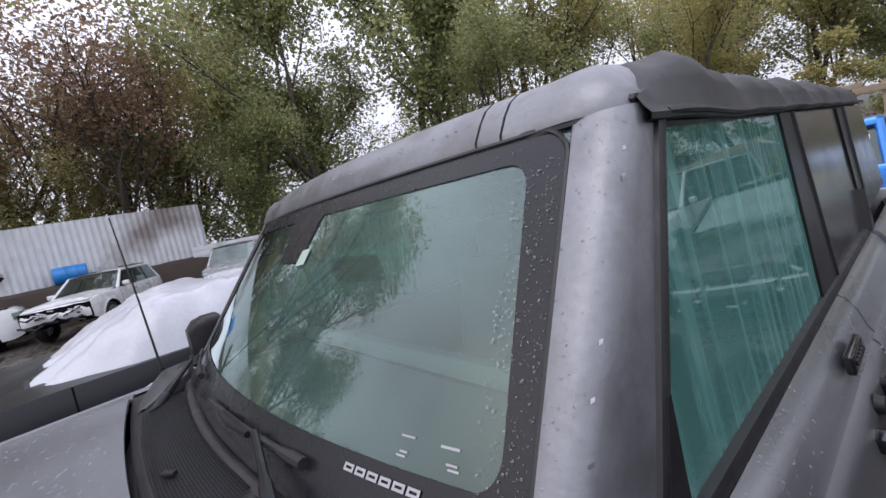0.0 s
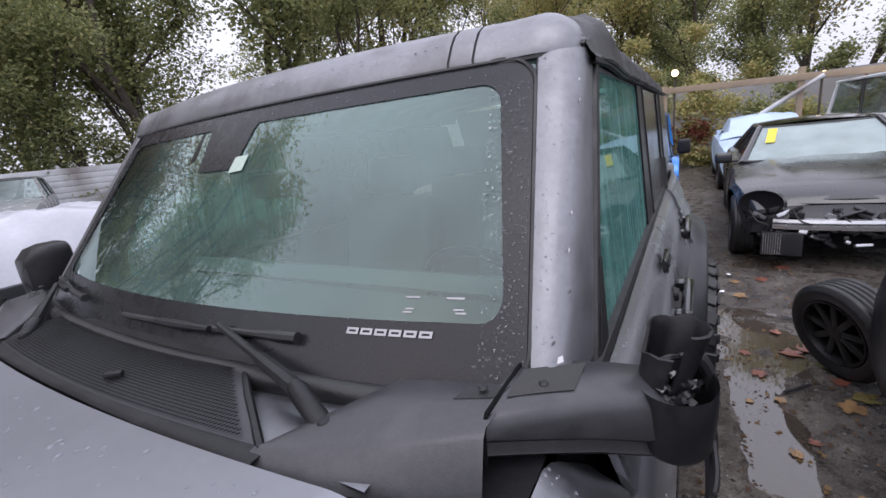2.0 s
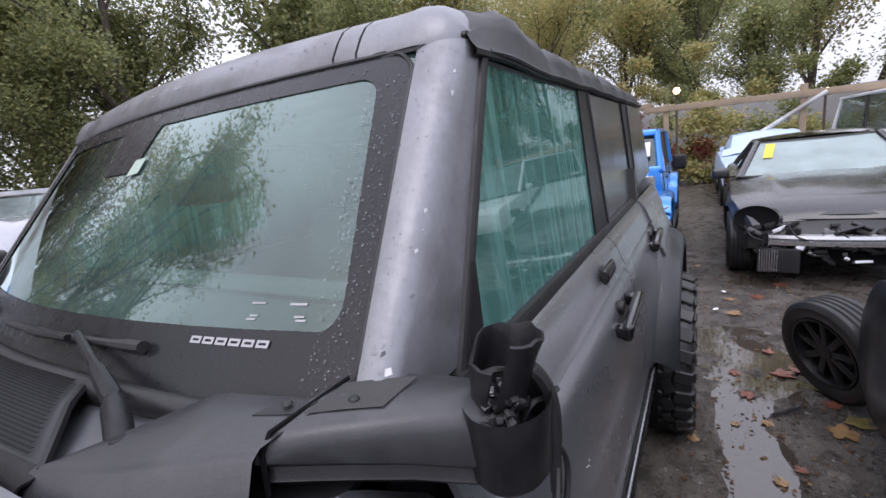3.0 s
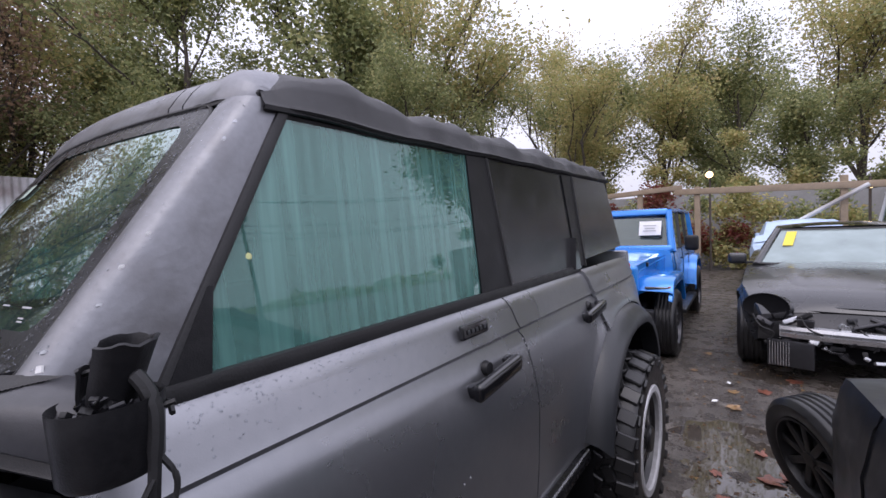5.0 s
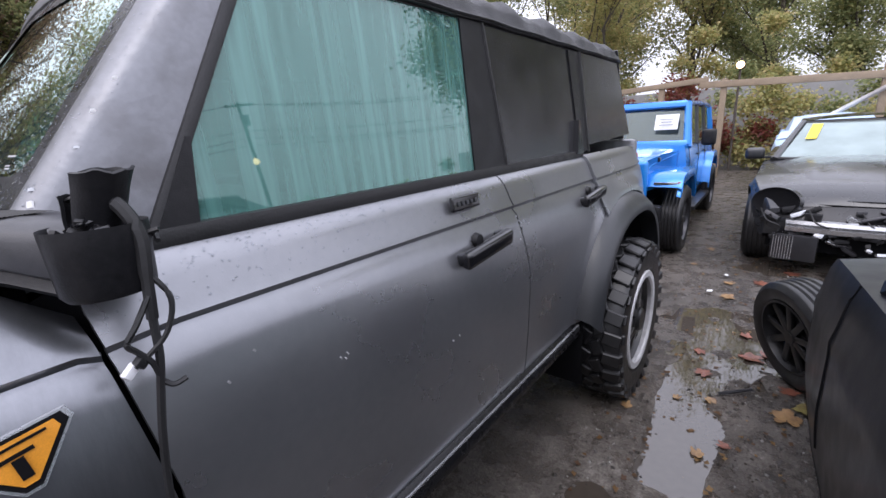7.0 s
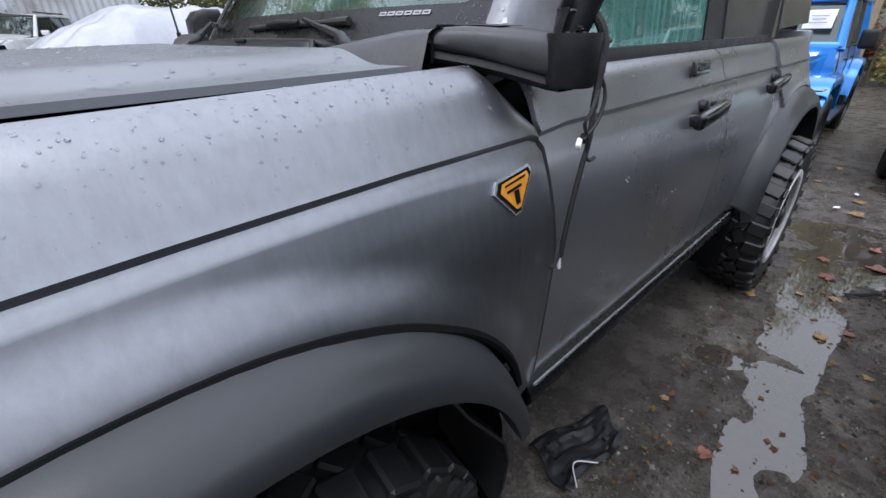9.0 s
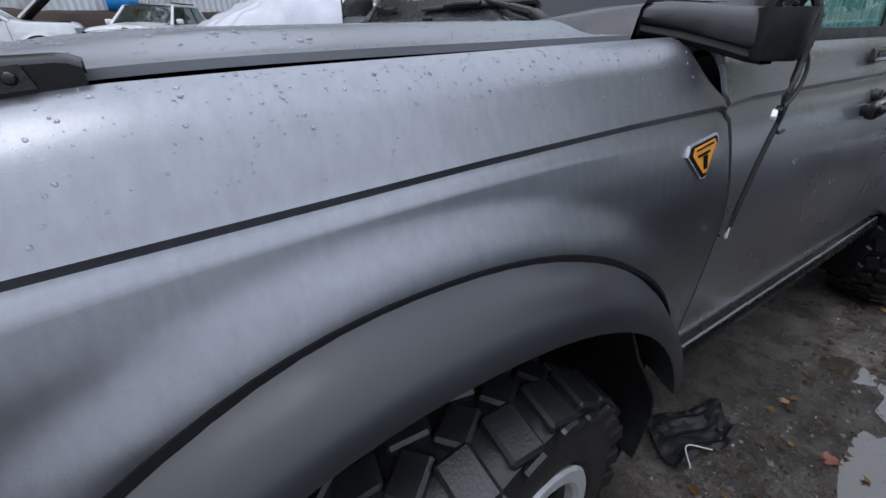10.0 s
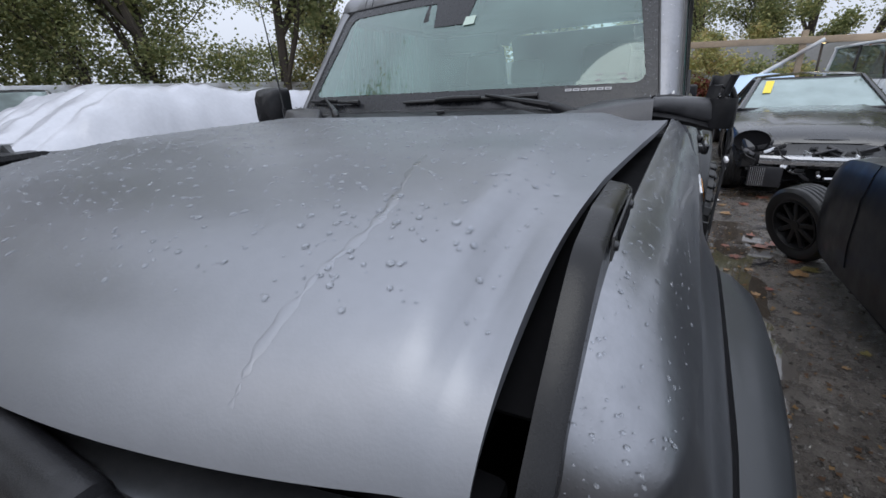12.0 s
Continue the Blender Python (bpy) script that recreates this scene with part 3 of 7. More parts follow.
for x0, x1 in ((-0.770, -0.578), (-0.573, -0.530), (-0.525, 0.525), (0.530, 0.573), (0.578, 0.770)):
    part("header_panel", header(x0, x1, 24 if x1 - x0 > 0.5 else 16), SCUFFED, rover)
part("header_gasket", header(-0.75, 0.75, 30), SEAL, rover).location.z = -0.007

# glass and dark panels above the belt line
PANES = [("front_window", SIDEGLASS, ((0.740, 1.325), (1.597, 1.325), (1.591, 1.762), (0.972, 1.762)), "green-tinted front window streaked with rain"),
         ("centre_pillar", PLASTIC, ((1.597, 1.318), (1.785, 1.318), (1.705, 1.762), (1.591, 1.762)), ""),
         ("rear_window", VINYL, ((1.795, 1.325), (2.475, 1.328), (2.386, 1.765), (1.715, 1.762)), "dark tinted rear window"),
         ("rear_pillar", PLASTIC, ((2.475, 1.325), (2.575, 1.34), (2.510, 1.768), (2.386, 1.765)), ""),
         ("window_vent", GLOSSBLACK, ((2.40, 1.330), (2.47, 1.330), (2.445, 1.475), (2.43, 1.475)), "small black vent wedge"),
         ("quarter_window", VINYL, ((2.585, 1.36), (3.32, 1.39), (3.10, 1.775), (2.52, 1.770)), "smoked soft-top quarter window")]
for s in (1, -1):
    for name, m, pts, lab in PANES:
        d = 0.012 if m is PLASTIC else 0.03 if m is GLOSSBLACK else 0.004
        off = 0.006 if m is PLASTIC else 0.025 if m is GLOSSBLACK else 0.0
        part(name, plate([(s * (window_x(z) + off), y, z) for y, z in pts], (-s * d, 0, 0)), m, rover, lab, smooth=0)
    part("belt_seal", sheet([[(s * (window_x(belt(v)) + dx), lean(v, belt(v)), belt(v) + dz) for dx, dz in ((-0.01, 0.03), (0.010, 0.028), (0.014, 0.012), (0.010, -0.004))] for v in [0.71 + 1.78 * i / 12 for i in range(13)]], thick=0.004), SEAL, rover, "wet black belt-line seal")
    part("window_frame", tube([(s * (window_x(z) + 0.004), y, z) for y, z in ((1.790, 1.33), (1.710, 1.765))], 0.008, seg=6), SEAL, rover)
    part("window_frame", tube([(s * (window_x(z) + 0.004), y, z) for y, z in ((2.580, 1.33), (2.515, 1.770))], 0.010, seg=6), SEAL, rover)
    part("hem_welt", tube([(s * (0.756 + lerp(y, [(0.93, 0.020), (1.02, 0.036), (1.5, 0.034), (3.1, 0.022)])), y, lerp(y, [(0.93, 1.768), (1.3, 1.762), (1.8, 1.771), (3.1, 1.785)]) + 0.006 + 0.0015 * math.sin(19 * y)) for y in [0.975 + 2.17 * i / 60 for i in range(61)]], 0.005, seg=6), SEAL, rover)
    part("mirror_sail", plate([(s * (window_x(z) + 0.010), y, z) for y, z in ((0.728, 1.322), (0.790, 1.322), (0.806, 1.462), (0.798, 1.462))], (-s * 0.015, 0, 0)), PLASTIC, rover, "black triangular window corner")
    part("top_rail", tube([(s * 0.762, 0.975, 1.762), (s * 0.760, 1.5, 1.760), (s * 0.752, 2.3, 1.770), (s * 0.745, 2.95, 1.780)], 0.014, seg=8), SEAL, rover)


def roof_row(y, dz=0.0):
    k = 0.013 * math.sin(17 * y + 0.4) + 0.008 * math.sin(39 * y + 1)
    k *= lerp(y, [(0.93, 0.1), (1.25, 0.9), (3.0, 0.8), (3.2, 0.3)])
    e = lerp(y, [(0.93, 0.030), (1.02, 0.038), (1.5, 0.034), (3.1, 0.022), (3.3, 0.0)])
    zc = lerp(y, [(0.95, 1.832), (1.0, 1.850), (1.12, 1.860), (1.6, 1.866), (3.1, 1.872), (3.24, 1.858)])
    low = lerp(y, [(0.93, 1.768), (1.3, 1.762), (1.8, 1.771), (3.1, 1.785), (3.3, 1.792)]) + 0.0015 * math.sin(19 * y)
    half = [(0.0, zc + 0.03), (0.35, zc + 0.026), (0.55, zc + 0.016 + k), (0.65, zc + 0.006 + 0.6 * k), (0.70 + 0.6 * e, zc - 0.008 + k), (0.722 + e, zc - 0.030 + 0.8 * k), (0.736 + e + 0.4 * k, (zc + low) / 2 + 0.2 * k), (0.745 + e, low + 0.016),
            (0.754 + e, low + 0.006), (0.752 + e, low - 0.002), (0.744 + e, low - 0.004), (0.742 + e, low + 0.006), (0.728, low - 0.006)]

    lift = lerp(y, [(0.93, 0.0), (0.97, 0.016), (1.05, 0.026), (1.15, 0.024), (1.45, 0.0)])
    half = [(x, z + lift * w) for (x, z), w in zip(half, (0, 0, 0.1, 0.5, 1, 1, 0.6, 0, 0, 0, 0, 0, 0))]

    def fwd(x):
        return y + max(0.0, 1 - (y - 0.93) / 0.4) * 0.04 * (1 - (abs(x) / 0.75) ** 2)
    return [(-x, fwd(x), z + dz) for x, z in reversed(half[1:])] + [(x, fwd(x), z + dz) for x, z in half]


top = part("soft_top", sheet([roof_row(0.930 + 2.300 * i / 140) for i in range(141)]), FABRIC, rover, "wrinkled black fabric soft top")
part("front_welt", tube(roof_row(0.932, -0.004)[6:-6], 0.007, seg=6), SEAL, top)
part("rear_curtain", sheet([[(x, 3.22 + 0.22 * t, 1.86 - 0.5 * t) for x in (-0.74, -0.3, 0.3, 0.74)] for t in (0, 0.5, 1)], thick=0.01), VINYL, rover)
part("tailgate", box((1.66, 0.06, 0.75), (0, 3.42, 0.98), bevel=0.03), PAINT, rover)
part("rear_bumper", box((1.80, 0.20, 0.22), (0, 3.50, 0.62), bevel=0.04), PLASTIC, rover)
for s in (1, -1):
    part("tail_lamp", box((0.10, 0.05, 0.24), (s * 0.78, 3.455, 1.15), bevel=0.015), REDPAINT, rover, "red tail lamp")
part("floor_pan", box((1.6, 3.9, 0.06), (0, 1.45, 0.60), bevel=0.01), VOID, rover)
part("axle", tube([(-0.8, 2.82, 0.42), (0.8, 2.82, 0.42)], 0.06), VOID, rover)
part("axle", tube([(-0.8, -0.03, 0.40), (0.8, -0.03, 0.40)], 0.05), VOID, rover)
part("firewall", box((1.5, 0.04, 0.65), (0, 0.56, 0.95), bevel=0.01), VOID, rover)


# wheels
def wheel_mesh(rad, width):
    """Tyre carcass round the x axis with the outer face at +x."""
    w = width / 2
    return lathe([(rad * 0.60, w * 0.80), (rad * 0.66, w * 0.96), (rad * 0.80, w * 1.0), (rad * 0.92, w * 0.93), (rad * 0.955, w * 0.75), (rad * 0.96, 0), (rad * 0.955, -w * 0.75), (rad * 0.92, -w * 0.93), (rad * 0.8, -w), (rad * 0.6, -w * 0.8)], 64)


def mesh_of(bm, name, material):
    bmesh.ops.recalc_face_normals(bm, faces=bm.faces)
    me = bpy.data.meshes.new(name)
    bm.to_mesh(me)
    bm.free()
    me.materials.append(material)
    return me


LUGS = 26
LUG_KINDS = []
for x, wx, tw, off, yaw in ((0.66, 0.62, 0.60, 0.0, -12), (0.20, 0.40, 0.70, 0.5, 24), (-0.22, 0.40, 0.70, 0.05, -24), (-0.68, 0.60, 0.60, 0.55, 12)):
    lug = 0.44 * 2 * math.pi / LUGS * tw
    LUG_KINDS.append((mesh_of(box((0.145 * wx, lug, 0.032), bevel=0.006, seg=1), "tread_block", RUBBER), x, off, yaw))
SIDE_LUG = mesh_of(box((0.018, 0.050, 0.055), bevel=0.005, seg=1), "side_lug", RUBBER)


def add_wheel(parent, m, rad, width, rim=RIMBLACK, ring=BEADRING, rubber=RUBBER, spokes=8, name="wheel"):
    w = width / 2
    tyre = part(name, wheel_mesh(rad, width), rubber, parent, "chunky wet mud tyre on a dark wheel", 30)
    tyre.matrix_local = m
    for k in range(LUGS):
        for me, x, off, yaw in LUG_KINDS:
            b = new("tread_block", me)
            b.parent = tyre
            b.matrix_local = Matrix.Rotation(2 * math.pi * (k + off) / LUGS, 4, "X") @ pose(x * w, 0, rad * 0.965 if abs(x) < 0.5 else rad * 0.955, 0, 14 * x / abs(x) if abs(x) > 0.5 else 0, yaw)
        b = new("side_lug", SIDE_LUG)
        b.parent = tyre
        b.matrix_local = Matrix.Rotation(2 * math.pi * k / LUGS, 4, "X") @ pose(w * 0.955, 0, rad * (0.885 if k % 2 else 0.86), 0, 18, 0)
    part("rim", lathe([(rad * 0.60, w * 0.78), (rad * 0.57, w * 0.86), (rad * 0.54, w * 0.70), (rad * 0.52, w * 0.1), (rad * 0.50, -w * 0.4), (0.0, -w * 0.4)], 48), rim, tyre)
    part("rim_ring", lathe([(rad * 0.60, w * 0.80), (rad * 0.625, w * 0.93), (rad * 0.610, w * 0.975), (rad * 0.545, w * 0.965), (rad * 0.525, w * 0.90), (rad * 0.54, w * 0.74)], 48), ring, tyre, "bright rim ring" if ring is BEADRING else "")
    for k in range(spokes):
        bm = box((w * 0.22, rad * 0.11, rad * 0.46), (w * 0.60, 0, rad * 0.32), (0, -10, 0), bevel=0.006)
        bmesh.ops.transform(bm, matrix=Matrix.Rotation(2 * math.pi * k / spokes, 4, "X"), verts=bm.verts)
        part("spoke", bm, rim, tyre)
    part("hub_cap", lathe([(rad * 0.15, w * 0.5), (rad * 0.15, w * 0.88), (rad * 0.13, w * 0.95), (0.0, w * 0.95)], 24), rim, tyre)
    return tyre


for s in (1, -1):
    side = Matrix.Identity(4) if s > 0 else Matrix.Rotation(math.pi, 4, "Z")
    add_wheel(rover, Matrix.Translation((s * 0.900, -0.03, 0.385)) @ Matrix.Rotation(radians(11), 4, "Z") @ side, 0.42, 0.29)
    add_wheel(rover, Matrix.Translation((s * 0.935, 2.82, 0.415)) @ side, 0.44, 0.29)

# nose: bezel, lamps, grille, bumper and guard
NOSE_AT = Vector((0, 0.062, 0.030))
before_nose = set(rover.children)

def nose(x):
    """How far forward the grille surround stands."""
    u = min(1.0, abs(x) / 0.85)
    return -0.890 + 0.05 * u ** 2 + 0.125 * u ** 7


xs = [-0.853 + 1.706 * i / 72 for i in range(73)]


def surround(x, low):
    """One upright section of the surround: it rolls over at the top under the bonnet and the fender."""
    u = abs(x) / 0.853
    top = 1.090 - 0.008 * u ** 2 - 0.040 * u ** 10
    y = nose(x)
    return [(x * 0.97, y + 0.075, top - 0.020), (x * 0.985, y + 0.035, top - 0.004), (x, y + 0.010, top - 0.008), (x, y - 0.002, top - 0.030), (x, y - 0.004, 1.02), (x, y, 0.985)] + [(x, y + 0.004 * (0.985 - z), z) for z in low]


part("grille_frame", sheet([surround(x, ()) for x in xs], thick=0.010), PAINT, rover, "satin gray grille surround")
for s in (1, -1):
    part("bezel_side", sheet([surround(s * (0.742 + 0.111 * i / 12), (0.93, 0.86, 0.78, 0.69))[5:] for i in range(13)], thick=0.010), PAINT, rover)
    part("lamp_gap", sheet([[(s * x, y, z) for x, y in ((0.848, -0.706), (0.868, -0.668))] for z in (1.035, 0.98, 0.8, 0.70)], thick=0.010), VOID, rover)
part("grille_frame", sheet([[(x * k, nose(x) + dy, z) for x in xs] for dy, z, k in ((0.03, 0.80, 0.99), (0.002, 0.79, 1.0), (0.0, 0.72, 1.0), (0.03, 0.69, 0.99))], thick=0.012), PAINT, rover)
part("grille_mesh", box((1.15, 0.03, 0.24), (0, -0.80, 0.88), bevel=0.01), VOID, rover)
for i in range(5):
    part("grille_bar", box((1.12, 0.02, 0.018), (0, -0.825, 0.80 + 0.042 * i), bevel=0.004), PLASTIC, rover)
for s in (1, -1):
    lamp = part("headlamp", lathe([(0.0, 0.03), (0.06, 0.026), (0.09, 0.012), (0.095, 0.0)], 28, m=Matrix.Translation((s * 0.60, -0.82, 0.88)) @ Matrix.Rotation(radians(-90), 4, "Z")), CLEARGLASS, rover, "round headlamp")
    part("lamp_ring", lathe([(0.095, 0.0), (0.105, 0.012), (0.115, 0.0)], 28, m=Matrix.Translation((s * 0.60, -0.82, 0.88)) @ Matrix.Rotation(radians(-90), 4, "Z")), SILVER, lamp)
    part("lamp_blade", box((0.012, 0.03, 0.22), (s * 0.715, -0.80, 0.885), (0, 0, s * 20), bevel=0.004), SILVER, lamp)
    part("marker_frame", box((0.018, 0.056, 0.185), (s * 0.851, -0.716, 0.968), (6, 0, -s * 16), bevel=0.008), SEAL, rover)
    part("side_marker", box((0.022, 0.036, 0.15), (s * 0.860, -0.714, 0.968), (6, 0, -s * 16), bevel=0.006), ORANGE, rover, "amber side marker lamp")
part("front_bumper", box((1.70, 0.22, 0.20), (0, -0.86, 0.57), bevel=0.05), PLASTIC, rover, "black front bumper")
half = [(0.50, -0.83, 0.69), (0.575, -0.855, 0.735), (0.590, -0.875, 0.83), (0.555, -0.885, 0.95), (0.510, -0.890, 1.04), (0.45, -0.893, 1.085), (0.36, -0.895, 1.10)]
part("brush_guard", tube(spline(half + [(-x, y, z) for x, y, z in reversed(half)], 6), 0.025, seg=12), PLASTIC, rover, "black tubular brush guard")
part("radiator_backing", box((1.5, 0.04, 0.5), (0, -0.74, 0.85), bevel=0.01), VOID, rover)
part("underbonnet", box((1.4, 1.2, 0.05), (0, -0.1, 1.08), bevel=0.01), VOID, rover)

for ob in set(rover.children) - before_nose:
    ob.location += NOSE_AT

# bare black bracket and strip where the bonnet has pulled away from the fender
for s in (1, -1):
    rows = []
    for i in range(36):
        v = -0.702 + 0.324 * i / 35
        te = top_edge(v)
        h = lerp(v, [(-0.702, 0.004), (-0.65, 0.016), (-0.59, 0.032), (-0.56, 0.036), (-0.48, 0.030), (-0.39, 0.024), (-0.378, 0.018)])
        rows.append([(s * 0.793, v, te - 0.02), (s * 0.7925, v, te + h - 0.004), (s * 0.788, v, te + h), (s * 0.768, v, te + h + 0.003), (s * 0.766, v, te + h - 0.010)])
    brk = part("bonnet_bracket", sheet(rows, thick=0.004), BRACKET, rover, "bare black bracket strip with a slot")
    part("slot_plate", plate([(s * 0.7945, y, z) for y, z in ((-0.540, 1.277), (-0.534, 1.297), (-0.418, 1.309), (-0.412, 1.290))], (s * 0.002, 0, 0)), SEAL, brk)
    part("bracket_slot", plate([(s * 0.7968, y, z) for y, z in ((-0.514, 1.284), (-0.510, 1.296), (-0.446, 1.303), (-0.441, 1.292))], (s * 0.0015, 0, 0)), VOID, brk)
    for y, z in ((-0.527, 1.287), (-0.427, 1.299)):
        part("screw", lathe([(0.0, 0.004), (0.004, 0.0035), (0.006, 0)], 12, m=Matrix.Translation((s * 0.7965, y, z)) @ (Matrix.Identity(4) if s > 0 else Matrix.Rotation(math.pi, 4, "Z"))), GLOSSBLACK, brk)

# cowl
part("cowl", sheet([[(x, lerp(t, [(0, 0.300 + 0.10 * (x / 0.75) ** 2), (1, screen(x, 1.362).y - 0.004)]), lerp(t, [(0, 1.275), (0.1, 1.312), (0.75, 1.322), (1, 1.362)]) - 0.02 * (abs(x) / 0.75) ** 2) for t in (0, 0.1, 0.4, 0.75, 1)] for x in [-0.79 + 1.58 * i / 30 for i in range(31)]], thick=0.01), PLASTIC, rover, "black plastic windscreen cowl")


def cowl_at(u, t):
    x = -0.46 + (0.94 - 0.20 * t) * u
    return Vector((x, 0.352 + 0.12 * x * x + 0.135 * t, 1.338 + 0.012 * math.sin(math.pi * t) + 0.010 * t - 0.02 * x * x))


vent = part("cowl_grille", sheet([[cowl_at(i / 16, t) for t in (0, 0.2, 0.5, 0.8, 1)] for i in range(17)], thick=0.008), FLARE, rover, "black perforated cowl grille")
# flat black quads painted for the dark of the grille's holes
verts, faces = [], []
for i in range(120):
    for j in range(26):
        p = cowl_at(0.02 + 0.95 * (i + 0.5 * (j % 2)) / 120, 0.05 + 0.90 * j / 25) + Vector((0, 0, 0.0048))
        verts += [tuple(p + Vector(d)) for d in ((-0.0034, -0.0015, 0), (-0.0006, -0.0024, 0), (0.0034, 0.0015, 0), (0.0006, 0.0024, 0))]
        faces.append(tuple(range(len(verts) - 4, len(verts))))
slots = bpy.data.meshes.new("perforation")
slots.from_pydata(verts, [], faces)
slots.materials.append(VOID)
slots = new("perforation", slots)
slots.parent = vent
tagged(slots, kind="stuff")
part("vent_clip", box((0.030, 0.012, 0.010), cowl_at(0.62, 0.25) + Vector((0, 0, 0.006)), (0, 0, 35), bevel=0.004), PLASTIC, vent)
part("cowl_metal", sheet([[(x, y, 1.326 + 0.004 * t) for t, y in ((0, 0.385), (0.5, 0.47), (1, 0.575))] for x in (0.28, 0.40, 0.52, 0.64)], thick=0.003), PAINT, rover, "gray metal floor of the wiper recess")
part("cowl_front", sheet([[(x, 0.338 + 0.055 * x * x + dy, z - 0.02 * x * x) for dy, z in ((0.0, 1.312), (0.002, 1.334), (0.008, 1.339), (0.024 + 0.06 * x * x, 1.339), (0.030 + 0.06 * x * x, 1.318))] for x in [-0.70 + 1.19 * i / 24 for i in range(25)]], thick=0.003), PLASTIC, rover, "black strip behind the bonnet")
part("cowl_wall", sheet([[(x, screen(x, 1.362).y - 0.044, z - 0.015 * (abs(x) / 0.75) ** 2) for z in (1.345, 1.33, 1.312)] for x in [-0.70 + 1.38 * i / 20 for i in range(21)]], thick=0.003), SEAL, rover, "wet black wall under the rubber lip")
part("grille_rim", tube([cowl_at(1, 0), cowl_at(1, 0.5), cowl_at(1, 1), cowl_at(0.6, 1), cowl_at(0.2, 1), cowl_at(0, 1)], 0.006, seg=6), PLASTIC, vent)
for s in (1, -1):
    rows = []
    for i in range(25):
        t = i / 24
        rise = [Vector([lerp(t, [(q, v[c]) for q, v in zip((0, 0.34, 0.66, 1), pts)]) for c in range(3)]) for pts in (
            ((0.752, 0.435, 1.306), (0.665, 0.395, 1.314), (0.570, 0.368, 1.316), (0.470, 0.352, 1.314)),
            ((0.749, 0.458, 1.366), (0.660, 0.420, 1.356), (0.567, 0.390, 1.345), (0.470, 0.370, 1.334)),
            ((0.748, 0.468, 1.3725), (0.660, 0.432, 1.363), (0.568, 0.403, 1.350), (0.474, 0.378, 1.338)),
            ((0.751, 0.51, 1.376), (0.670, 0.485, 1.371), (0.590, 0.465, 1.362), (0.478, 0.382, 1.3385)),
            ((0.753, 0.547, 1.377), (0.680, 0.532, 1.375), (0.600, 0.517, 1.371), (0.482, 0.387, 1.3385)),
            ((0.753, 0.552, 1.372), (0.680, 0.537, 1.370), (0.597, 0.521, 1.366), (0.482, 0.391, 1.335)),
            ((0.752, 0.553, 1.315), (0.680, 0.538, 1.315), (0.592, 0.522, 1.318), (0.482, 0.392, 1.320)))]
        rows.append([(s * q.x, q.y, q.z) for q in rise])
    part("cowl_corner", sheet(rows), COVER, rover, "black cowl corner cover", 60)
    part("cover_cap", plate([(s * x, y, z) for x, y, z in ((0.690, 0.499, 1.3722), (0.742, 0.515, 1.3755), (0.748, 0.539, 1.3765), (0.70, 0.527, 1.3745))], (0, 0, 0.0016)), SEAL, rover, "small cap in the cowl cover")
    for a in ((0.720, 0.522), (0.785, 0.555)):
        part("screw", lathe([(0.0, 0.003), (0.004, 0.0025), (0.006, 0)], 12, m=Matrix.Translation((s * a[0], a[1], 1.380)) @ Matrix.Rotation(radians(-90), 4, "Y")), SEAL, rover)


part("cowl_lip", tube([(x, screen(x, 1.362).y - 0.030, 1.342 - 0.015 * (abs(x) / 0.75) ** 2) for x in [-0.74 + 1.48 * i / 24 for i in range(25)]], 0.018, seg=12), SEAL, rover, "wet black rubber lip under the glass")


def wiper(pivot, knuckle, elbow, tip0, tip1):
    """A pivot with its cap, a channel-shaped arm that thins towards the blade, and the blade in its carrier."""
    p, k, e = Vector(pivot), Vector(knuckle), Vector(elbow)
    w = part("wiper_arm", tube([k, k.lerp(e, 0.04), k.lerp(e, 0.4), k.lerp(e, 0.46), k.lerp(e, 0.8), e], [0.009, 0.0125, 0.0105, 0.0075, 0.0065, 0.0055], seg=8), PLASTIC, rover, "black wiper arm")
    part("knuckle", tube([p, p.lerp(k, 0.15), p.lerp(k, 0.85), p.lerp(k, 1.05)], [0.010, 0.0150, 0.0150, 0.011], seg=10), PLASTIC, w)
    part("pivot", lathe([(0.0, 0.016), (0.008, 0.015), (0.0115, 0.010), (0.012, -0.025)], 20, m=Matrix.Translation(p) @ Matrix.Rotation(radians(-90), 4, "Y")), PLASTIC, w)
    a, b = Vector(tip0), Vector(tip1)
    bl = part("blade", tube([a.lerp(b, t) + Vector((0, -0.008 * math.sin(math.pi * t), 0)) for t in [i / 12 for i in range(13)]], [0.005] + [0.0065] * 10 + [0.0095] * 2, seg=8), SEAL, w)
    g = 0.62
    part("blade_carrier", tube([a.lerp(b, g - 0.34) + Vector((0, -0.012, 0.004)), a.lerp(b, g - 0.2) + Vector((0, -0.018, 0.006)), a.lerp(b, g) + Vector((0, -0.016, 0.004))], [0.006, 0.009, 0.006], seg=8), PLASTIC, bl)
    return w


wiper((0.540, 0.432, 1.338), (0.455, 0.462, 1.362), (0.205, 0.513, 1.400), screen(-0.14, 1.385, 0.014), screen(0.388, 1.393, 0.014))
wiper((-0.40, 0.405, 1.338), (-0.44, 0.440, 1.362), (-0.575, 0.535, 1.410), screen(-0.72, 1.402, 0.018), screen(-0.38, 1.392, 0.018))
part("wiper_motor_cap", lathe([(0.0, 0.012), (0.013, 0.010), (0.018, 0.002), (0.019, -0.02)], 20, m=Matrix.Translation((0.575, 0.466, 1.338)) @ Matrix.Rotation(radians(-70), 4, "Y")), GLOSSBLACK, rover, "round black cap beside the wiper pivot")

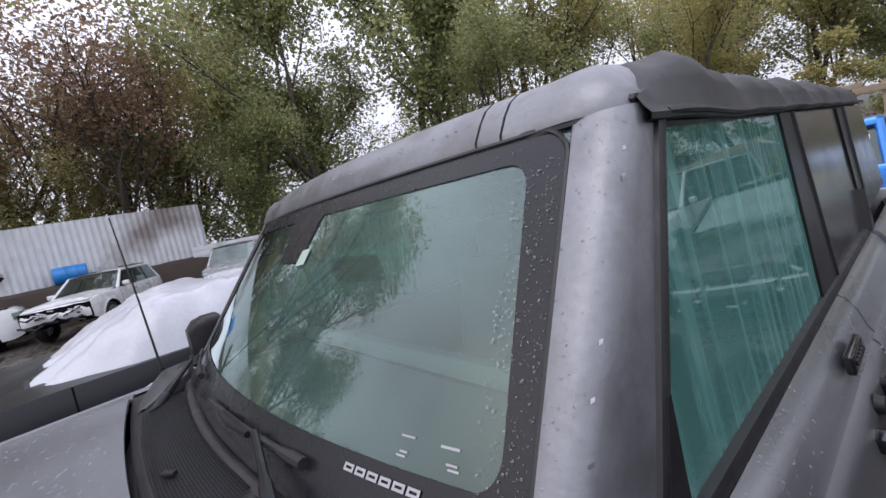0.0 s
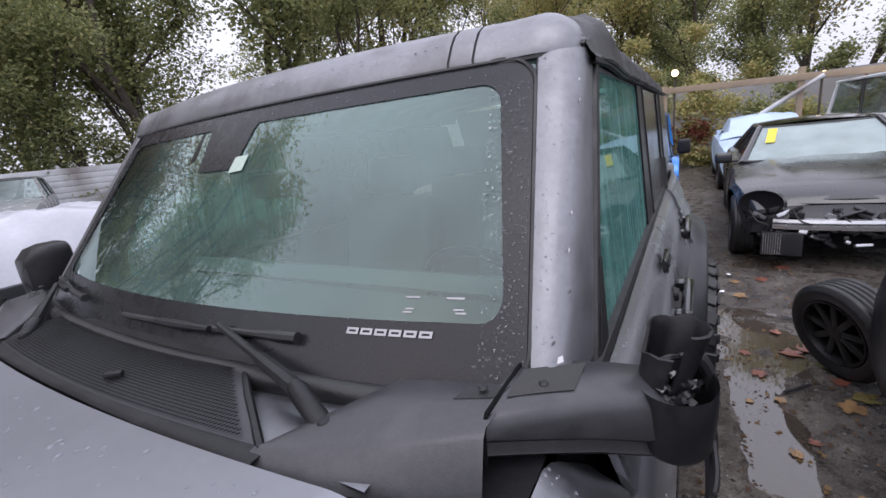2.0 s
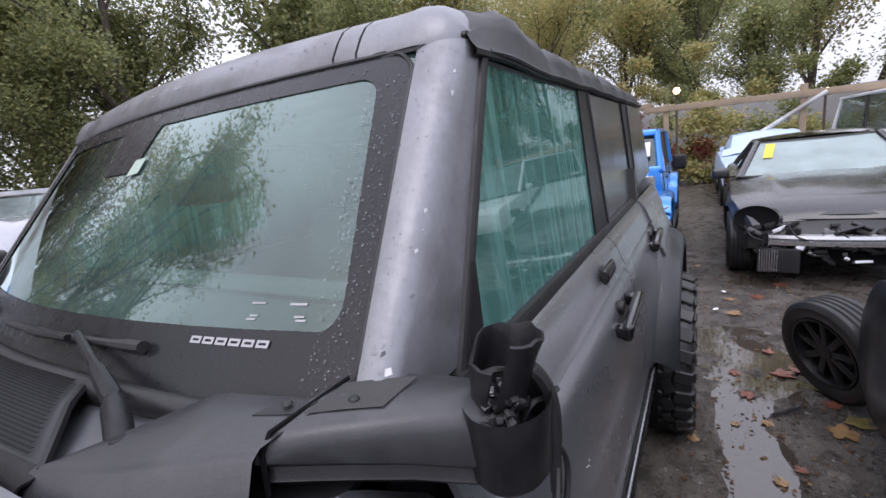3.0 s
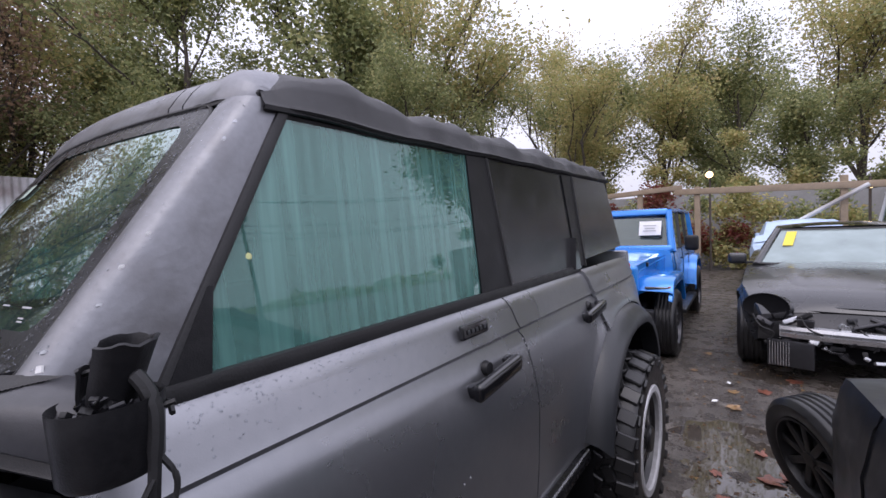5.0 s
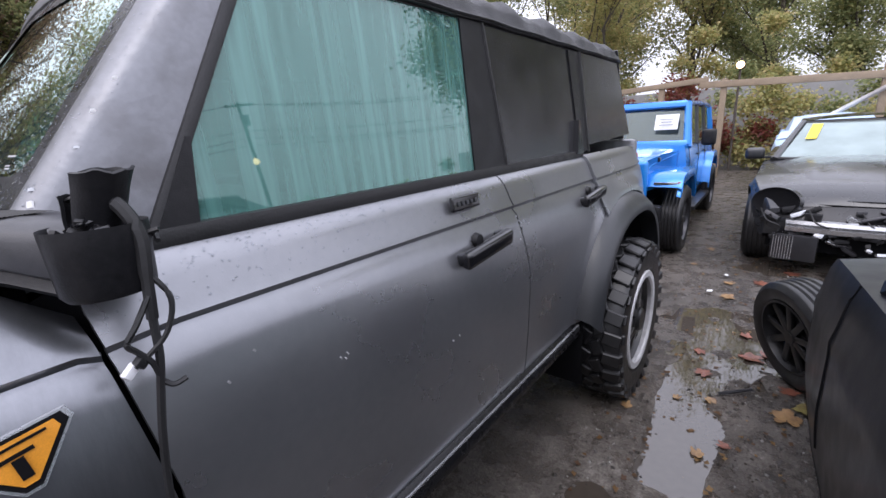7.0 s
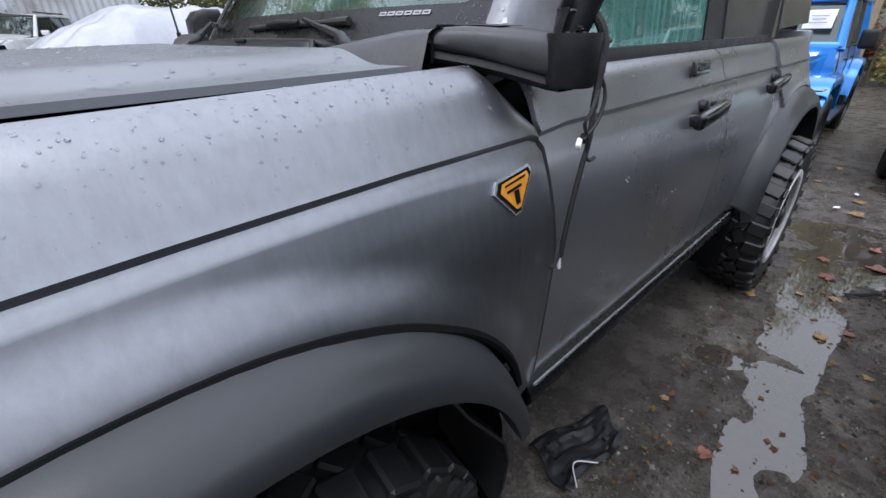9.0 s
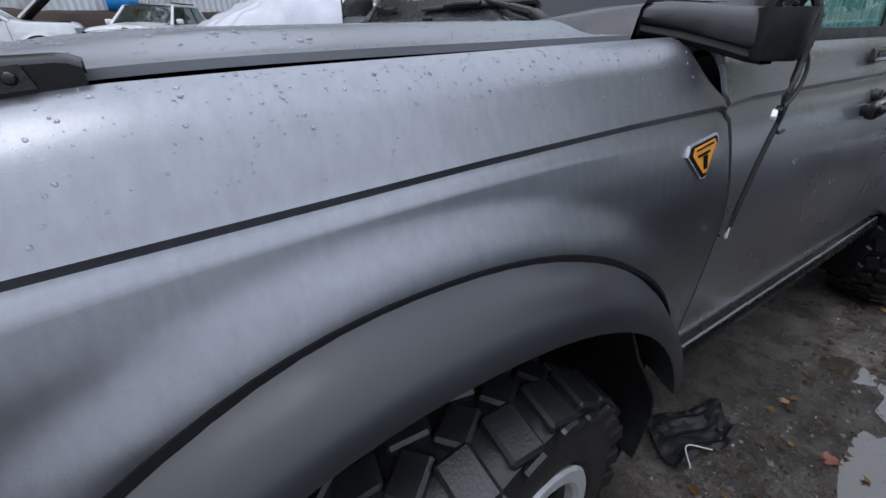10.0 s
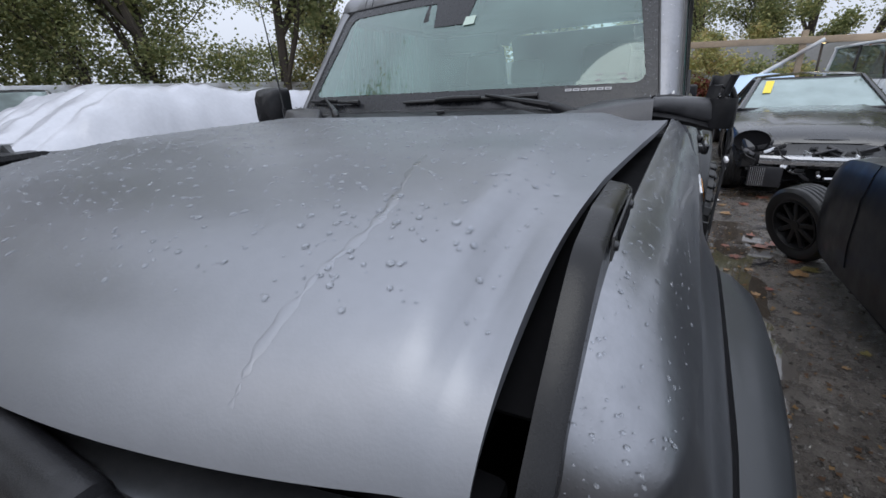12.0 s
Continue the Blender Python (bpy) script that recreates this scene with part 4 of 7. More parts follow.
# aerial and mirrors
mast = part("aerial", tube([(-0.764, 0.47, 1.29), (-0.764, 0.465, 1.38)], [0.012, 0.008], seg=8), PLASTIC, rover, "black whip aerial")
part("whip", tube([(-0.764, 0.465, 1.37), (-0.775, 0.455, 1.62), (-0.79, 0.44, 1.90)], [0.004, 0.003, 0.002], seg=6), SEAL, mast)
head = part("mirror_head", sheet([[(-1.075 + 0.080 * c * k, 0.665 + dy, 1.375 + 0.100 * v * k) for c, v in [(math.copysign(abs(math.cos(a)) ** 0.32, math.cos(a)), math.copysign(abs(math.sin(a)) ** 0.32, math.sin(a))) for a in [2 * math.pi * i / 24 for i in range(24)]]] for dy, k in ((-0.075, 0.0), (-0.07, 0.6), (-0.04, 0.9), (0.0, 1.0), (0.05, 1.0), (0.055, 0.92), (0.05, 0.0))], close=True), PLASTIC, rover, "black door mirror")
part("mirror_arm", box((0.22, 0.09, 0.06), (-0.90, 0.63, 1.30), bevel=0.02), PLASTIC, rover)
# the driver's mirror is torn off: the arm, an open base and its loose wiring are left
def arm_section(x, y0, y1, z1, z0):
    """A rounded, slightly leaning block seen along the arm."""
    r = 0.011
    return [(x, y, z) for y, z in ((y0, z0 + r), (y0 + 0.003, z1 - r - 0.006), (y0 + 0.006, z1 - 0.010), (y0 + 0.016, z1 - 0.002), ((y0 + y1) / 2, z1 + 0.001), (y1 - r, z1 - 0.002), (y1 - 0.002, z1 - r), (y1, z0 + r), (y1 - r, z0), (y0 + r, z0))]


ARM = [(0.735, 0.467, 0.615, 1.376, 1.318), (0.765, 0.489, 0.626, 1.378, 1.312), (0.800, 0.514, 0.636, 1.376, 1.305), (0.847, 0.552, 0.656, 1.371, 1.291), (0.894, 0.585, 0.674, 1.364, 1.276), (0.915, 0.598, 0.672, 1.350, 1.272)]
arm = part("broken_mirror_arm", sheet([arm_section(x, y0, y1, z1, z0 + 0.024) for x, y0, y1, z1, z0 in ARM], close=True), COVER, rover, "black arm of a torn-off door mirror", 55)
part("arm_underside", sheet([arm_section(x, y0 + 0.006, y1 - 0.002, z0 + 0.030, z0) for x, y0, y1, z1, z0 in ARM], close=True), PLASTIC, arm, "wet textured underside", 55)
part("arm_ribs", sheet([[(x, lerp(x, [(0.75, 0.515), (0.85, 0.580)]) + 0.062 * i / 28, lerp(x, [(0.75, 1.3788), (0.80, 1.3778), (0.85, 1.3725)]) + 0.0012 * (i % 2)) for i in range(29)] for x in (0.752, 0.785, 0.82)]), SEAL, arm, "ribbed patch on top of the arm")
part("arm_joint", tube([(0.742, 0.470, 1.320), (0.742, 0.472, 1.362), (0.742, 0.484, 1.3765), (0.742, 0.600, 1.3765)], 0.003, seg=6), VOID, arm)
bowl = part("mirror_base", lathe([(0.0, -0.042), (0.046, -0.042), (0.052, -0.034), (0.056, 0.036), (0.056, 0.042), (0.051, 0.036), (0.047, -0.006), (0.0, -0.010)], 36, m=Matrix.Translation((0.922, 0.637, 1.322)) @ Matrix.Diagonal((0.82, 0.95, 1.0, 1)) @ Matrix.Rotation(radians(-90), 4, "Y")), PLASTIC, rover, "black open mirror base")
rng = random.Random(4)
rows = []
for i in range(31):
    a = radians(-70 + 340 * i / 30)
    curl = 1.0 + 0.16 * i / 30
    h = 0.072 + 0.007 * noise.noise(Vector((i * 0.35, 2, 0))) - (0.026 if 24 < i else 0.0)
    lo = 0.004 + 0.006 * noise.noise(Vector((i * 0.6, 9, 0)))
    rows.append([(0.908 + 0.88 * r * curl * math.cos(a) + 0.25 * z + 0.003 * noise.noise(Vector((i * 0.5, z * 60, 1))), 0.640 + 0.84 * r * curl * math.sin(a) + 0.18 * z, 1.354 + z) for r, z in ((0.026, lo), (0.029, lo + 0.3 * (h - lo)), (0.031, lo + 0.7 * (h - lo)), (0.0335, h - 0.003), (0.035, h))])
part("broken_cup", sheet(rows, thick=0.0035), PLASTIC, bowl, "jagged black plastic cup")
for k in range(40):
    a = rng.uniform(0, 6.28)
    r = rng.uniform(0.004, 0.040)
    part("debris", box((rng.uniform(0.006, 0.024), rng.uniform(0.005, 0.016), rng.uniform(0.003, 0.009)), (0.918 + 0.75 * r * math.cos(a), 0.628 + 0.8 * r * math.sin(a), 1.344 + rng.uniform(0, 0.026)), (rng.uniform(-40, 40), rng.uniform(-40, 40), rng.uniform(0, 180)), bevel=0.001), DARKMETAL if k % 7 == 0 else rng.choice((PLASTIC, SEAL, GLOSSBLACK)), bowl)
for pts in (((0.935, 0.64, 1.33), (0.945, 0.65, 1.352), (0.952, 0.67, 1.348), (0.962, 0.688, 1.352)), ((0.90, 0.62, 1.33), (0.905, 0.61, 1.348), (0.925, 0.615, 1.34)), ((0.92, 0.68, 1.33), (0.935, 0.69, 1.345), (0.96, 0.685, 1.338))):
    part("wire_end", tube(spline(pts, 4), 0.0035, seg=5), SEAL, bowl)
loom = part("wiring", tube(spline([(0.925, 0.640, 1.392), (0.945, 0.656, 1.388), (0.960, 0.668, 1.350), (0.962, 0.664, 1.295), (0.962, 0.660, 1.245)], 6), [0.0045] * 6 + [0.0085] * 12 + [0.0070] * 7, seg=8), SEAL, rover, "torn black taped wiring loom")
part("branch", tube(spline([(0.962, 0.660, 1.245), (0.964, 0.657, 1.194), (0.961, 0.650, 1.149), (0.957, 0.641, 1.087), (0.953, 0.634, 1.011), (0.950, 0.632, 0.955)], 6), 0.0052, seg=6), SEAL, loom)
for pts in (((0.966, 0.660, 1.275), (0.970, 0.640, 1.245), (0.968, 0.627, 1.225), (0.966, 0.636, 1.210), (0.966, 0.648, 1.190), (0.962, 0.654, 1.160)), ((0.962, 0.668, 1.300), (0.969, 0.682, 1.265), (0.969, 0.670, 1.225), (0.966, 0.646, 1.202), (0.964, 0.630, 1.192)), ((0.960, 0.652, 1.165), (0.965, 0.664, 1.152), (0.968, 0.680, 1.155)), ((0.950, 0.632, 0.965), (0.948, 0.620, 0.945), (0.946, 0.605, 0.938)), ((0.925, 0.640, 1.392), (0.915, 0.628, 1.396), (0.905, 0.622, 1.393))):
    part("wire", tube(spline(pts, 5), 0.0036, seg=6), SEAL, loom)
part("connector", box((0.010, 0.020, 0.012), (0.962, 0.625, 1.189), (35, 0, 20), bevel=0.003), WHITEINK, loom, "white plug")
part("connector", box((0.012, 0.014, 0.014), (0.963, 0.637, 1.196), (35, 0, 20), bevel=0.003), PLASTIC, loom)
part("connector", box((0.006, 0.006, 0.03), (0.949, 0.632, 0.940), (10, 0, 0), bevel=0.002), WHITEINK, loom)
part("red_tip", box((0.004, 0.006, 0.005), (0.920, 0.634, 1.394), (0, 0, 25), bevel=0.002), REDPAINT, loom, "red wire end")

# door furniture
for s in (1, -1):
    for y, x, z, n in ((1.485, 0.910, 1.130, "front"), (2.39, 0.902, 1.148, "rear")):
        h = part("door_handle", box((0.032, 0.232, 0.050), (s * (x + 0.024), y, z), (6, s * 8, 0), bevel=0.015, seg=3), GLOSSBLACK, rover, "black pull handle")
        part("handle_root", box((0.040, 0.040, 0.034), (s * (x + 0.006), y - 0.095, z - 0.010), (7, 0, 0), bevel=0.01), GLOSSBLACK, h)
        part("handle_root", box((0.040, 0.040, 0.034), (s * (x + 0.006), y + 0.098, z + 0.012), (7, 0, 0), bevel=0.01), GLOSSBLACK, h)
        part("handle_recess", lathe([(0.0, 0.004), (0.018, 0.004), (0.022, -0.012)], 24, m=Matrix.Translation((s * (x - 0.002), y - 0.015, z + 0.022)) @ (Matrix.Identity(4) if s > 0 else Matrix.Rotation(math.pi, 4, "Z"))), PLASTIC, h)
pad = part("keypad", box((0.016, 0.128, 0.040), (0.876, 1.452, 1.262), (0, -8, 0), bevel=0.019, seg=4), GLOSSBLACK, rover, "black oval door keypad")
for k in range(5):
    part("key", box((0.004, 0.012, 0.012), (0.886, 1.452 + (k - 2) * 0.020, 1.2625), (0, -8, 0), bevel=0.003), FLARE, pad)

def skin_x(z):
    return lerp(z, [(1.03, 0.9205), (1.109, 0.9055), (1.167, 0.8885)])


badge = part("fender_badge", plate([(skin_x(z), y, z) for y, z in ((0.462, 1.120), (0.471, 1.139), (0.567, 1.152), (0.573, 1.140), (0.530, 1.074), (0.513, 1.072))], (0.005, 0, 0)), SILVER, rover, "orange fender badge with a bright rim")
def inset(k):
    return [(0.518 + (y - 0.518) * k, 1.120 + (z - 1.120) * k) for y, z in ((0.462, 1.120), (0.471, 1.139), (0.567, 1.152), (0.573, 1.140), (0.530, 1.074), (0.513, 1.072))]


part("badge_ground", plate([(skin_x(z) + 0.0052, y, z) for y, z in inset(0.90)], (0.001, 0, 0)), VOID, badge)
part("badge_face", plate([(skin_x(z) + 0.0064, y, z) for y, z in inset(0.74)], (0.0015, 0, 0)), BADGE, badge)
for y, z, w, h in ((0.517, 1.1335, 0.058, 0.0030), (0.512, 1.1215, 0.040, 0.0045), (0.518, 1.106, 0.011, 0.026)):
    part("badge_mark", box((0.002, w, h), (skin_x(z) + 0.0085, y, z), (9, -9, 0), bevel=0), VOID, badge)

# plain bars where the printed mark stands on the glass border
for k in range(6):
    x = 0.471 + 0.0245 * k
    bm = bmesh.new()
    for i, (u0, u1, z0, z1) in enumerate(((0, 1, 0.0, 0.0026), (0, 1, 0.0052, 0.0078), (0.0, 0.2, 0.0024, 0.0054), (0.8, 1.0, 0.0024, 0.0054))):
        bm2 = [screen(x + 0.0205 * u, 1.4005 + z, 0.0055) for u, z in ((u0, z0), (u1, z0), (u1, z1), (u0, z1))]
        bm.faces.new([bm.verts.new(p) for p in bm2])
    part("printed_mark", bm, PALEINK, rover, "white printed bar", 0)
for x0, x1, z0, z1 in ((0.556, 0.580, 1.4455, 1.4475), (0.622, 0.650, 1.4445, 1.4470), (0.556, 0.572, 1.4275, 1.4295), (0.560, 0.574, 1.4315, 1.4335), (0.640, 0.656, 1.4275, 1.4295), (0.636, 0.652, 1.4315, 1.4335)):
    bm = bmesh.new()
    bm.faces.new([bm.verts.new(screen(x, z, 0.002)) for x, z in ((x0, z0), (x1, z0), (x1, z1), (x0, z1))])
    part("glass_label", bm, PRINT, rover, "faint printed label", 0)

# inside the cabin
part("dashboard", sheet([[(x, y, z) for y, z in ((0.57, 1.28), (0.72, 1.31), (0.95, 1.30), (1.03, 1.22), (1.01, 1.05), (0.92, 0.95))] for x in (-0.74, -0.3, 0.3, 0.74)], thick=0.02), DASH, rover)
part("dash_pad", box((1.42, 0.10, 0.05), (0, 0.985, 1.325), (-20, 0, 0), bevel=0.02), SEATCLOTH, rover, "pale gray upper dashboard pad")
part("steering_wheel", lathe([(0.185 + 0.016 * math.cos(a), 0.016 * math.sin(a)) for a in [2 * math.pi * i / 8 for i in range(9)]], 32, m=Matrix.Translation((0.38, 1.20, 1.20)) @ pose(0, 0, 0, 0, 0, 90) @ Matrix.Rotation(radians(-25), 4, "Y")), PLASTIC, rover)
for x in (0.38, -0.38):
    for y in (1.62, 2.45):
        seat = part("seat", box((0.52, 0.16, 0.62), (x, y + 0.12, 1.13), (-12, 0, 0), bevel=0.06, seg=3), SEATCLOTH, rover)
        part("cushion", box((0.52, 0.52, 0.16), (x, y - 0.16, 0.84), (6, 0, 0), bevel=0.06, seg=3), SEATCLOTH, seat)
        part("headrest", box((0.26, 0.10, 0.18), (x, y + 0.20, 1.53), (-12, 0, 0), bevel=0.04, seg=3), SEATCLOTH, seat)
part("sensor_patch", sheet([[screen(-0.045 + u * lerp(z, [(1.655, 0.072), (1.735, 0.088), (1.757, 0.098)]), z, 0.003) for u in [-1 + i / 5 for i in range(11)]] for z in (1.655, 1.68, 1.71, 1.735, 1.757)]), FRIT, rover, "black printed patch on the glass")
sensor = part("camera_housing", box((0.26, 0.05, 0.15), screen(-0.07, 1.71, -0.035), (-38, 0, 0), bevel=0.02), PLASTIC, rover, "black sensor housing behind the glass")
part("interior_mirror", box((0.24, 0.035, 0.07), (-0.02, 0.88, 1.60), (10, 0, 0), bevel=0.02), PLASTIC, rover)
part("glass_sticker", plate([screen(x, z, 0.0045) for x, z in ((0.018, 1.648), (0.064, 1.651), (0.066, 1.682), (0.023, 1.680))], (0, -0.001, 0)), STICKER, rover, "pale green sticker")

# ---- the yard ----
POOLS = [(1.34, 3.75, 0.32, 0.62), (1.32, 2.60, 0.12, 0.60), (1.37, 1.72, 0.10, 0.55), (1.55, 5.55, 0.19, 0.26), (1.11, 1.90, 0.075, 0.10)]


def ground_z(x, y):
    """Uneven yard: small lumps everywhere, shallow hollows where water stands."""
    z = 0.030 * noise.noise(Vector((x * 0.5, y * 0.5, 0))) + 0.014 * noise.noise(Vector((x * 2.2, y * 2.2, 5))) + 0.008 * noise.noise(Vector((x * 7, y * 7, 2))) + 0.004 * noise.noise(Vector((x * 17, y * 17, 9)))
    z *= min(1.0, 0.35 + math.hypot(x - 1.0, y - 1.5) / 12)
    z += 0.034 * max(0.0, min(14.0, -x - 5.0))
    for px, py, rx, ry in POOLS:
        q = math.hypot((x - px) / rx, (y - py) / ry)
        if q < 1.6:
            z -= 0.016 * max(0.0, 1 - (q / 1.6) ** 2) * (1 + 0.7 * noise.noise(Vector((x * 3.1, y * 2.3, 6))) + 0.75 * noise.noise(Vector((x * 8, y * 7, 1))))
    return z


cx = sorted({-400, -120, -60, -35, -25, *[round(-20 + 0.5 * i, 3) for i in range(81)], *[round(0.5 + 0.045 * i, 3) for i in range(44)], 25, 35, 60, 120, 400})
cy = sorted({-400, -120, -60, -35, -25, *[round(-20 + 0.5 * i, 3) for i in range(81)], *[round(0.3 + 0.055 * i, 3) for i in range(125)], 25, 35, 60, 120, 400})
ground = finish(sheet([[(x, y, ground_z(x, y)) for y in cy] for x in cx]), "ground", GROUND)
tagged(ground, "wet dark gravel and broken asphalt yard ground", "ground", kind="structure")
level = [(py, ground_z(px, py) + 0.0105) for px, py, rx, ry in POOLS[2::-1]]
rill = []
for i in range(141):
    y = 0.95 + 3.75 * i / 140
    mid, half = lerp(y, [(0.9, 1.42), (1.5, 1.38), (2.0, 1.32), (2.6, 1.33), (3.3, 1.35), (4.0, 1.33), (4.7, 1.24)]), lerp(y, [(0.95, 0.05), (1.3, 0.15), (2.2, 0.16), (2.8, 0.20), (3.2, 0.36), (3.6, 0.46), (4.3, 0.42), (4.7, 0.1)])
    west, east = [half * (1 + 0.34 * noise.noise(Vector((y * 3.2, q, 2))) + 0.26 * noise.noise(Vector((y * 11, q, 7))) + 0.14 * noise.noise(Vector((y * 29, q, 3)))) for q in (0, 9)]
    rill.append([(mid + (west if k < 0 else east) * k, y, lerp(y, level)) for k in (-1, -0.5, 0, 0.5, 1)])
tagged(finish(sheet(rill), "puddle", WATER), "long shallow muddy puddle reflecting the sky", "puddle", "puddles in the yard", "stuff")
for px, py, rx, ry in POOLS[3:]:
    rows = [[(px + 1.35 * k * rx * math.cos(2 * math.pi * i / 32), py + 1.35 * k * ry * math.sin(2 * math.pi * i / 32), ground_z(px, py) + 0.0105) for i in range(32)] for k in (0, 0.5, 1)]
    tagged(finish(sheet(rows, close=True), "puddle", WATER), "shallow muddy puddle reflecting the sky", "puddle", "puddles in the yard", "stuff")

slab = finish(sheet([[(lerp(v, [(0, -6.0), (1, -9.4)]) + 0.12 * noise.noise(Vector((u * 4, v * 5, 3))), -3.2 - 5.5 * u - 0.25 * v * u, ground_z(lerp(v, [(0, -6.0), (1, -9.4)]), -3.2 - 5.5 * u) + 0.010) for u in [i / 12 for i in range(13)]] for v in [i / 14 for i in range(15)]], thick=0.03), "concrete_slab", mat("worn_concrete", (0.17, 0.16, 0.148), 0.5, 0, 0.2, 2, 0.3, 40, 0, (0.12, 0.105, 0.09), 1.2, 0.7))
tagged(slab, "worn wet concrete slab set in the yard", "slab", kind="structure")

# wet grit trodden into the lane
rng = random.Random(31)
verts, faces = [], []
for _ in range(9000):
    x, y = rng.uniform(0.93, 1.95), 0.55 + 5.2 * rng.random() ** 1.5
    if noise.noise(Vector((x * 1.7, y * 1.7, 4))) < -0.12 + rng.uniform(-0.2, 0.2):
        continue
    r = 0.0022 + 0.0085 * rng.random() ** 4
    a, z, b = rng.uniform(0, 6.3), ground_z(x, y), len(verts)
    for k in range(5):
        t, q = a + 1.2566 * k, r * rng.uniform(0.7, 1.25)
        verts.append((x + q * math.cos(t), y + q * math.sin(t), z - 0.001))
    verts.append((x + r * rng.uniform(-0.4, 0.4), y + r * rng.uniform(-0.4, 0.4), z + r * rng.uniform(0.5, 0.9)))
    faces += [(b + k, b + (k + 1) % 5, b + 5) for k in range(5)]
me = bpy.data.meshes.new("grit")
me.from_pydata(verts, [], faces)
me.materials.append(mat("wet_grit", (0.050, 0.044, 0.038), 0.22, 0, 0.6, 30, 0.0, 80, 0.0, (0.13, 0.12, 0.11), 40, 0.6, spec=0.6))
tagged(new("grit", me), "wet dark grit trodden into the lane", "grit", kind="stuff")

# fallen leaves and litter
bm = bmesh.new()
rng = random.Random(11)


def leaf_at(bm, p, size, m):
    pts = [(0, -0.5), (0.25, -0.2), (0.5, 0.1), (0.2, 0.2), (0, 0.55), (-0.2, 0.2), (-0.5, 0.1), (-0.25, -0.2)]
    bm.faces.new([bm.verts.new(m @ Vector((u * size, v * size, size * 0.25 * abs(u))) + Vector(p)) for u, v in pts])


for i in range(1500):
    if i < 620:
        x, y = rng.uniform(1.0, 2.0), rng.uniform(0.6, 7.5)
    else:
        x, y = rng.uniform(-15, 3.5), rng.uniform(-7, -0.5)
    leaf_at(bm, (x, y, ground_z(x, y) + 0.012), rng.uniform(0.010, 0.036), pose(0, 0, 0, rng.uniform(-20, 20), rng.uniform(-20, 20), rng.uniform(0, 360)))
me = bpy.data.meshes.new("fallen_leaves")
bm.to_mesh(me)
bm.free()
me.materials.append(FALLEN)
tagged(new("fallen_leaves", me), "scattered wet brown and yellow leaves on the ground", "leaves", kind="stuff")

# loose grit and small stones on the lane
verts, faces = [], []
rng = random.Random(31)
for i in range(9000):
    x, y = (rng.uniform(0.95, 2.1), 0.4 + 7.0 * rng.random() ** 1.6) if i < 7000 else (rng.uniform(-6, 1.0), rng.uniform(-5, -1.0))
    r = 0.002 + 0.012 * rng.random() ** 4
    z = ground_z(x, y)
    b = len(verts)
    a = rng.uniform(0, 6.28)
    verts += [(x + r * math.cos(a + k * 1.57) * rng.uniform(0.7, 1.3), y + r * math.sin(a + k * 1.57) * rng.uniform(0.7, 1.3), z + 0.001) for k in range(4)] + [(x, y, z + r * rng.uniform(0.6, 1.1))]
    faces += [(b + k, b + (k + 1) % 4, b + 4) for k in range(4)]
me = bpy.data.meshes.new("grit")
me.from_pydata(verts, [], faces)
me.materials.append(leafmat("grit_stones", (0.05, 0.045, 0.04), (0.14, 0.13, 0.12), (0.36, 0.35, 0.33)))
tagged(new("grit", me), "loose wet grit and small stones", "grit", kind="stuff")
for x, y, w, l, a, m, lab in ((1.22, 4.6, 0.03, 0.05, 70, PAPER, "small torn white paper scrap"), (1.30, 5.1, 0.04, 0.03, 10, PAPER, "small torn white paper scrap"), (1.66, 4.1, 0.14, 0.03, 60, DARKMETAL, "bent strip of black trim"), (1.52, 3.02, 0.20, 0.02, 130, DARKMETAL, "thin bent black metal strip")):
    bm = sheet([[(x + math.cos(radians(a)) * (u - 0.5) * l - math.sin(radians(a)) * (v - 0.5) * w, y + math.sin(radians(a)) * (u - 0.5) * l + math.cos(radians(a)) * (v - 0.5) * w, ground_z(x, y) + 0.014 + 0.012 * abs(math.sin(3 * u + 2 * v + x))) for u in [i / 5 for i in range(6)]] for v in (0, 0.5, 1)], thick=0.003)
    tagged(finish(bm, "leaf" if m is FALLEN else "scrap", m), lab, "leaf" if m is FALLEN else "litter")

# larger single leaves lying on the lane and on the water
OCHRE_LEAF = mat("wet_ochre_leaf", (0.30, 0.18, 0.08), 0.32, 0, 0.5, 30, 0.4, 120, grime=(0.10, 0.05, 0.03), gscale=18, gamount=0.7)
RED_LEAF = mat("wet_red_leaf", (0.22, 0.075, 0.045), 0.32, 0, 0.5, 30, 0.4, 120, grime=(0.08, 0.03, 0.02), gscale=18, gamount=0.7)
GREEN_LEAF = mat("wet_green_yellow_leaf", (0.21, 0.18, 0.06), 0.32, 0, 0.5, 30, 0.4, 120, grime=(0.11, 0.06, 0.03), gscale=18, gamount=0.7)


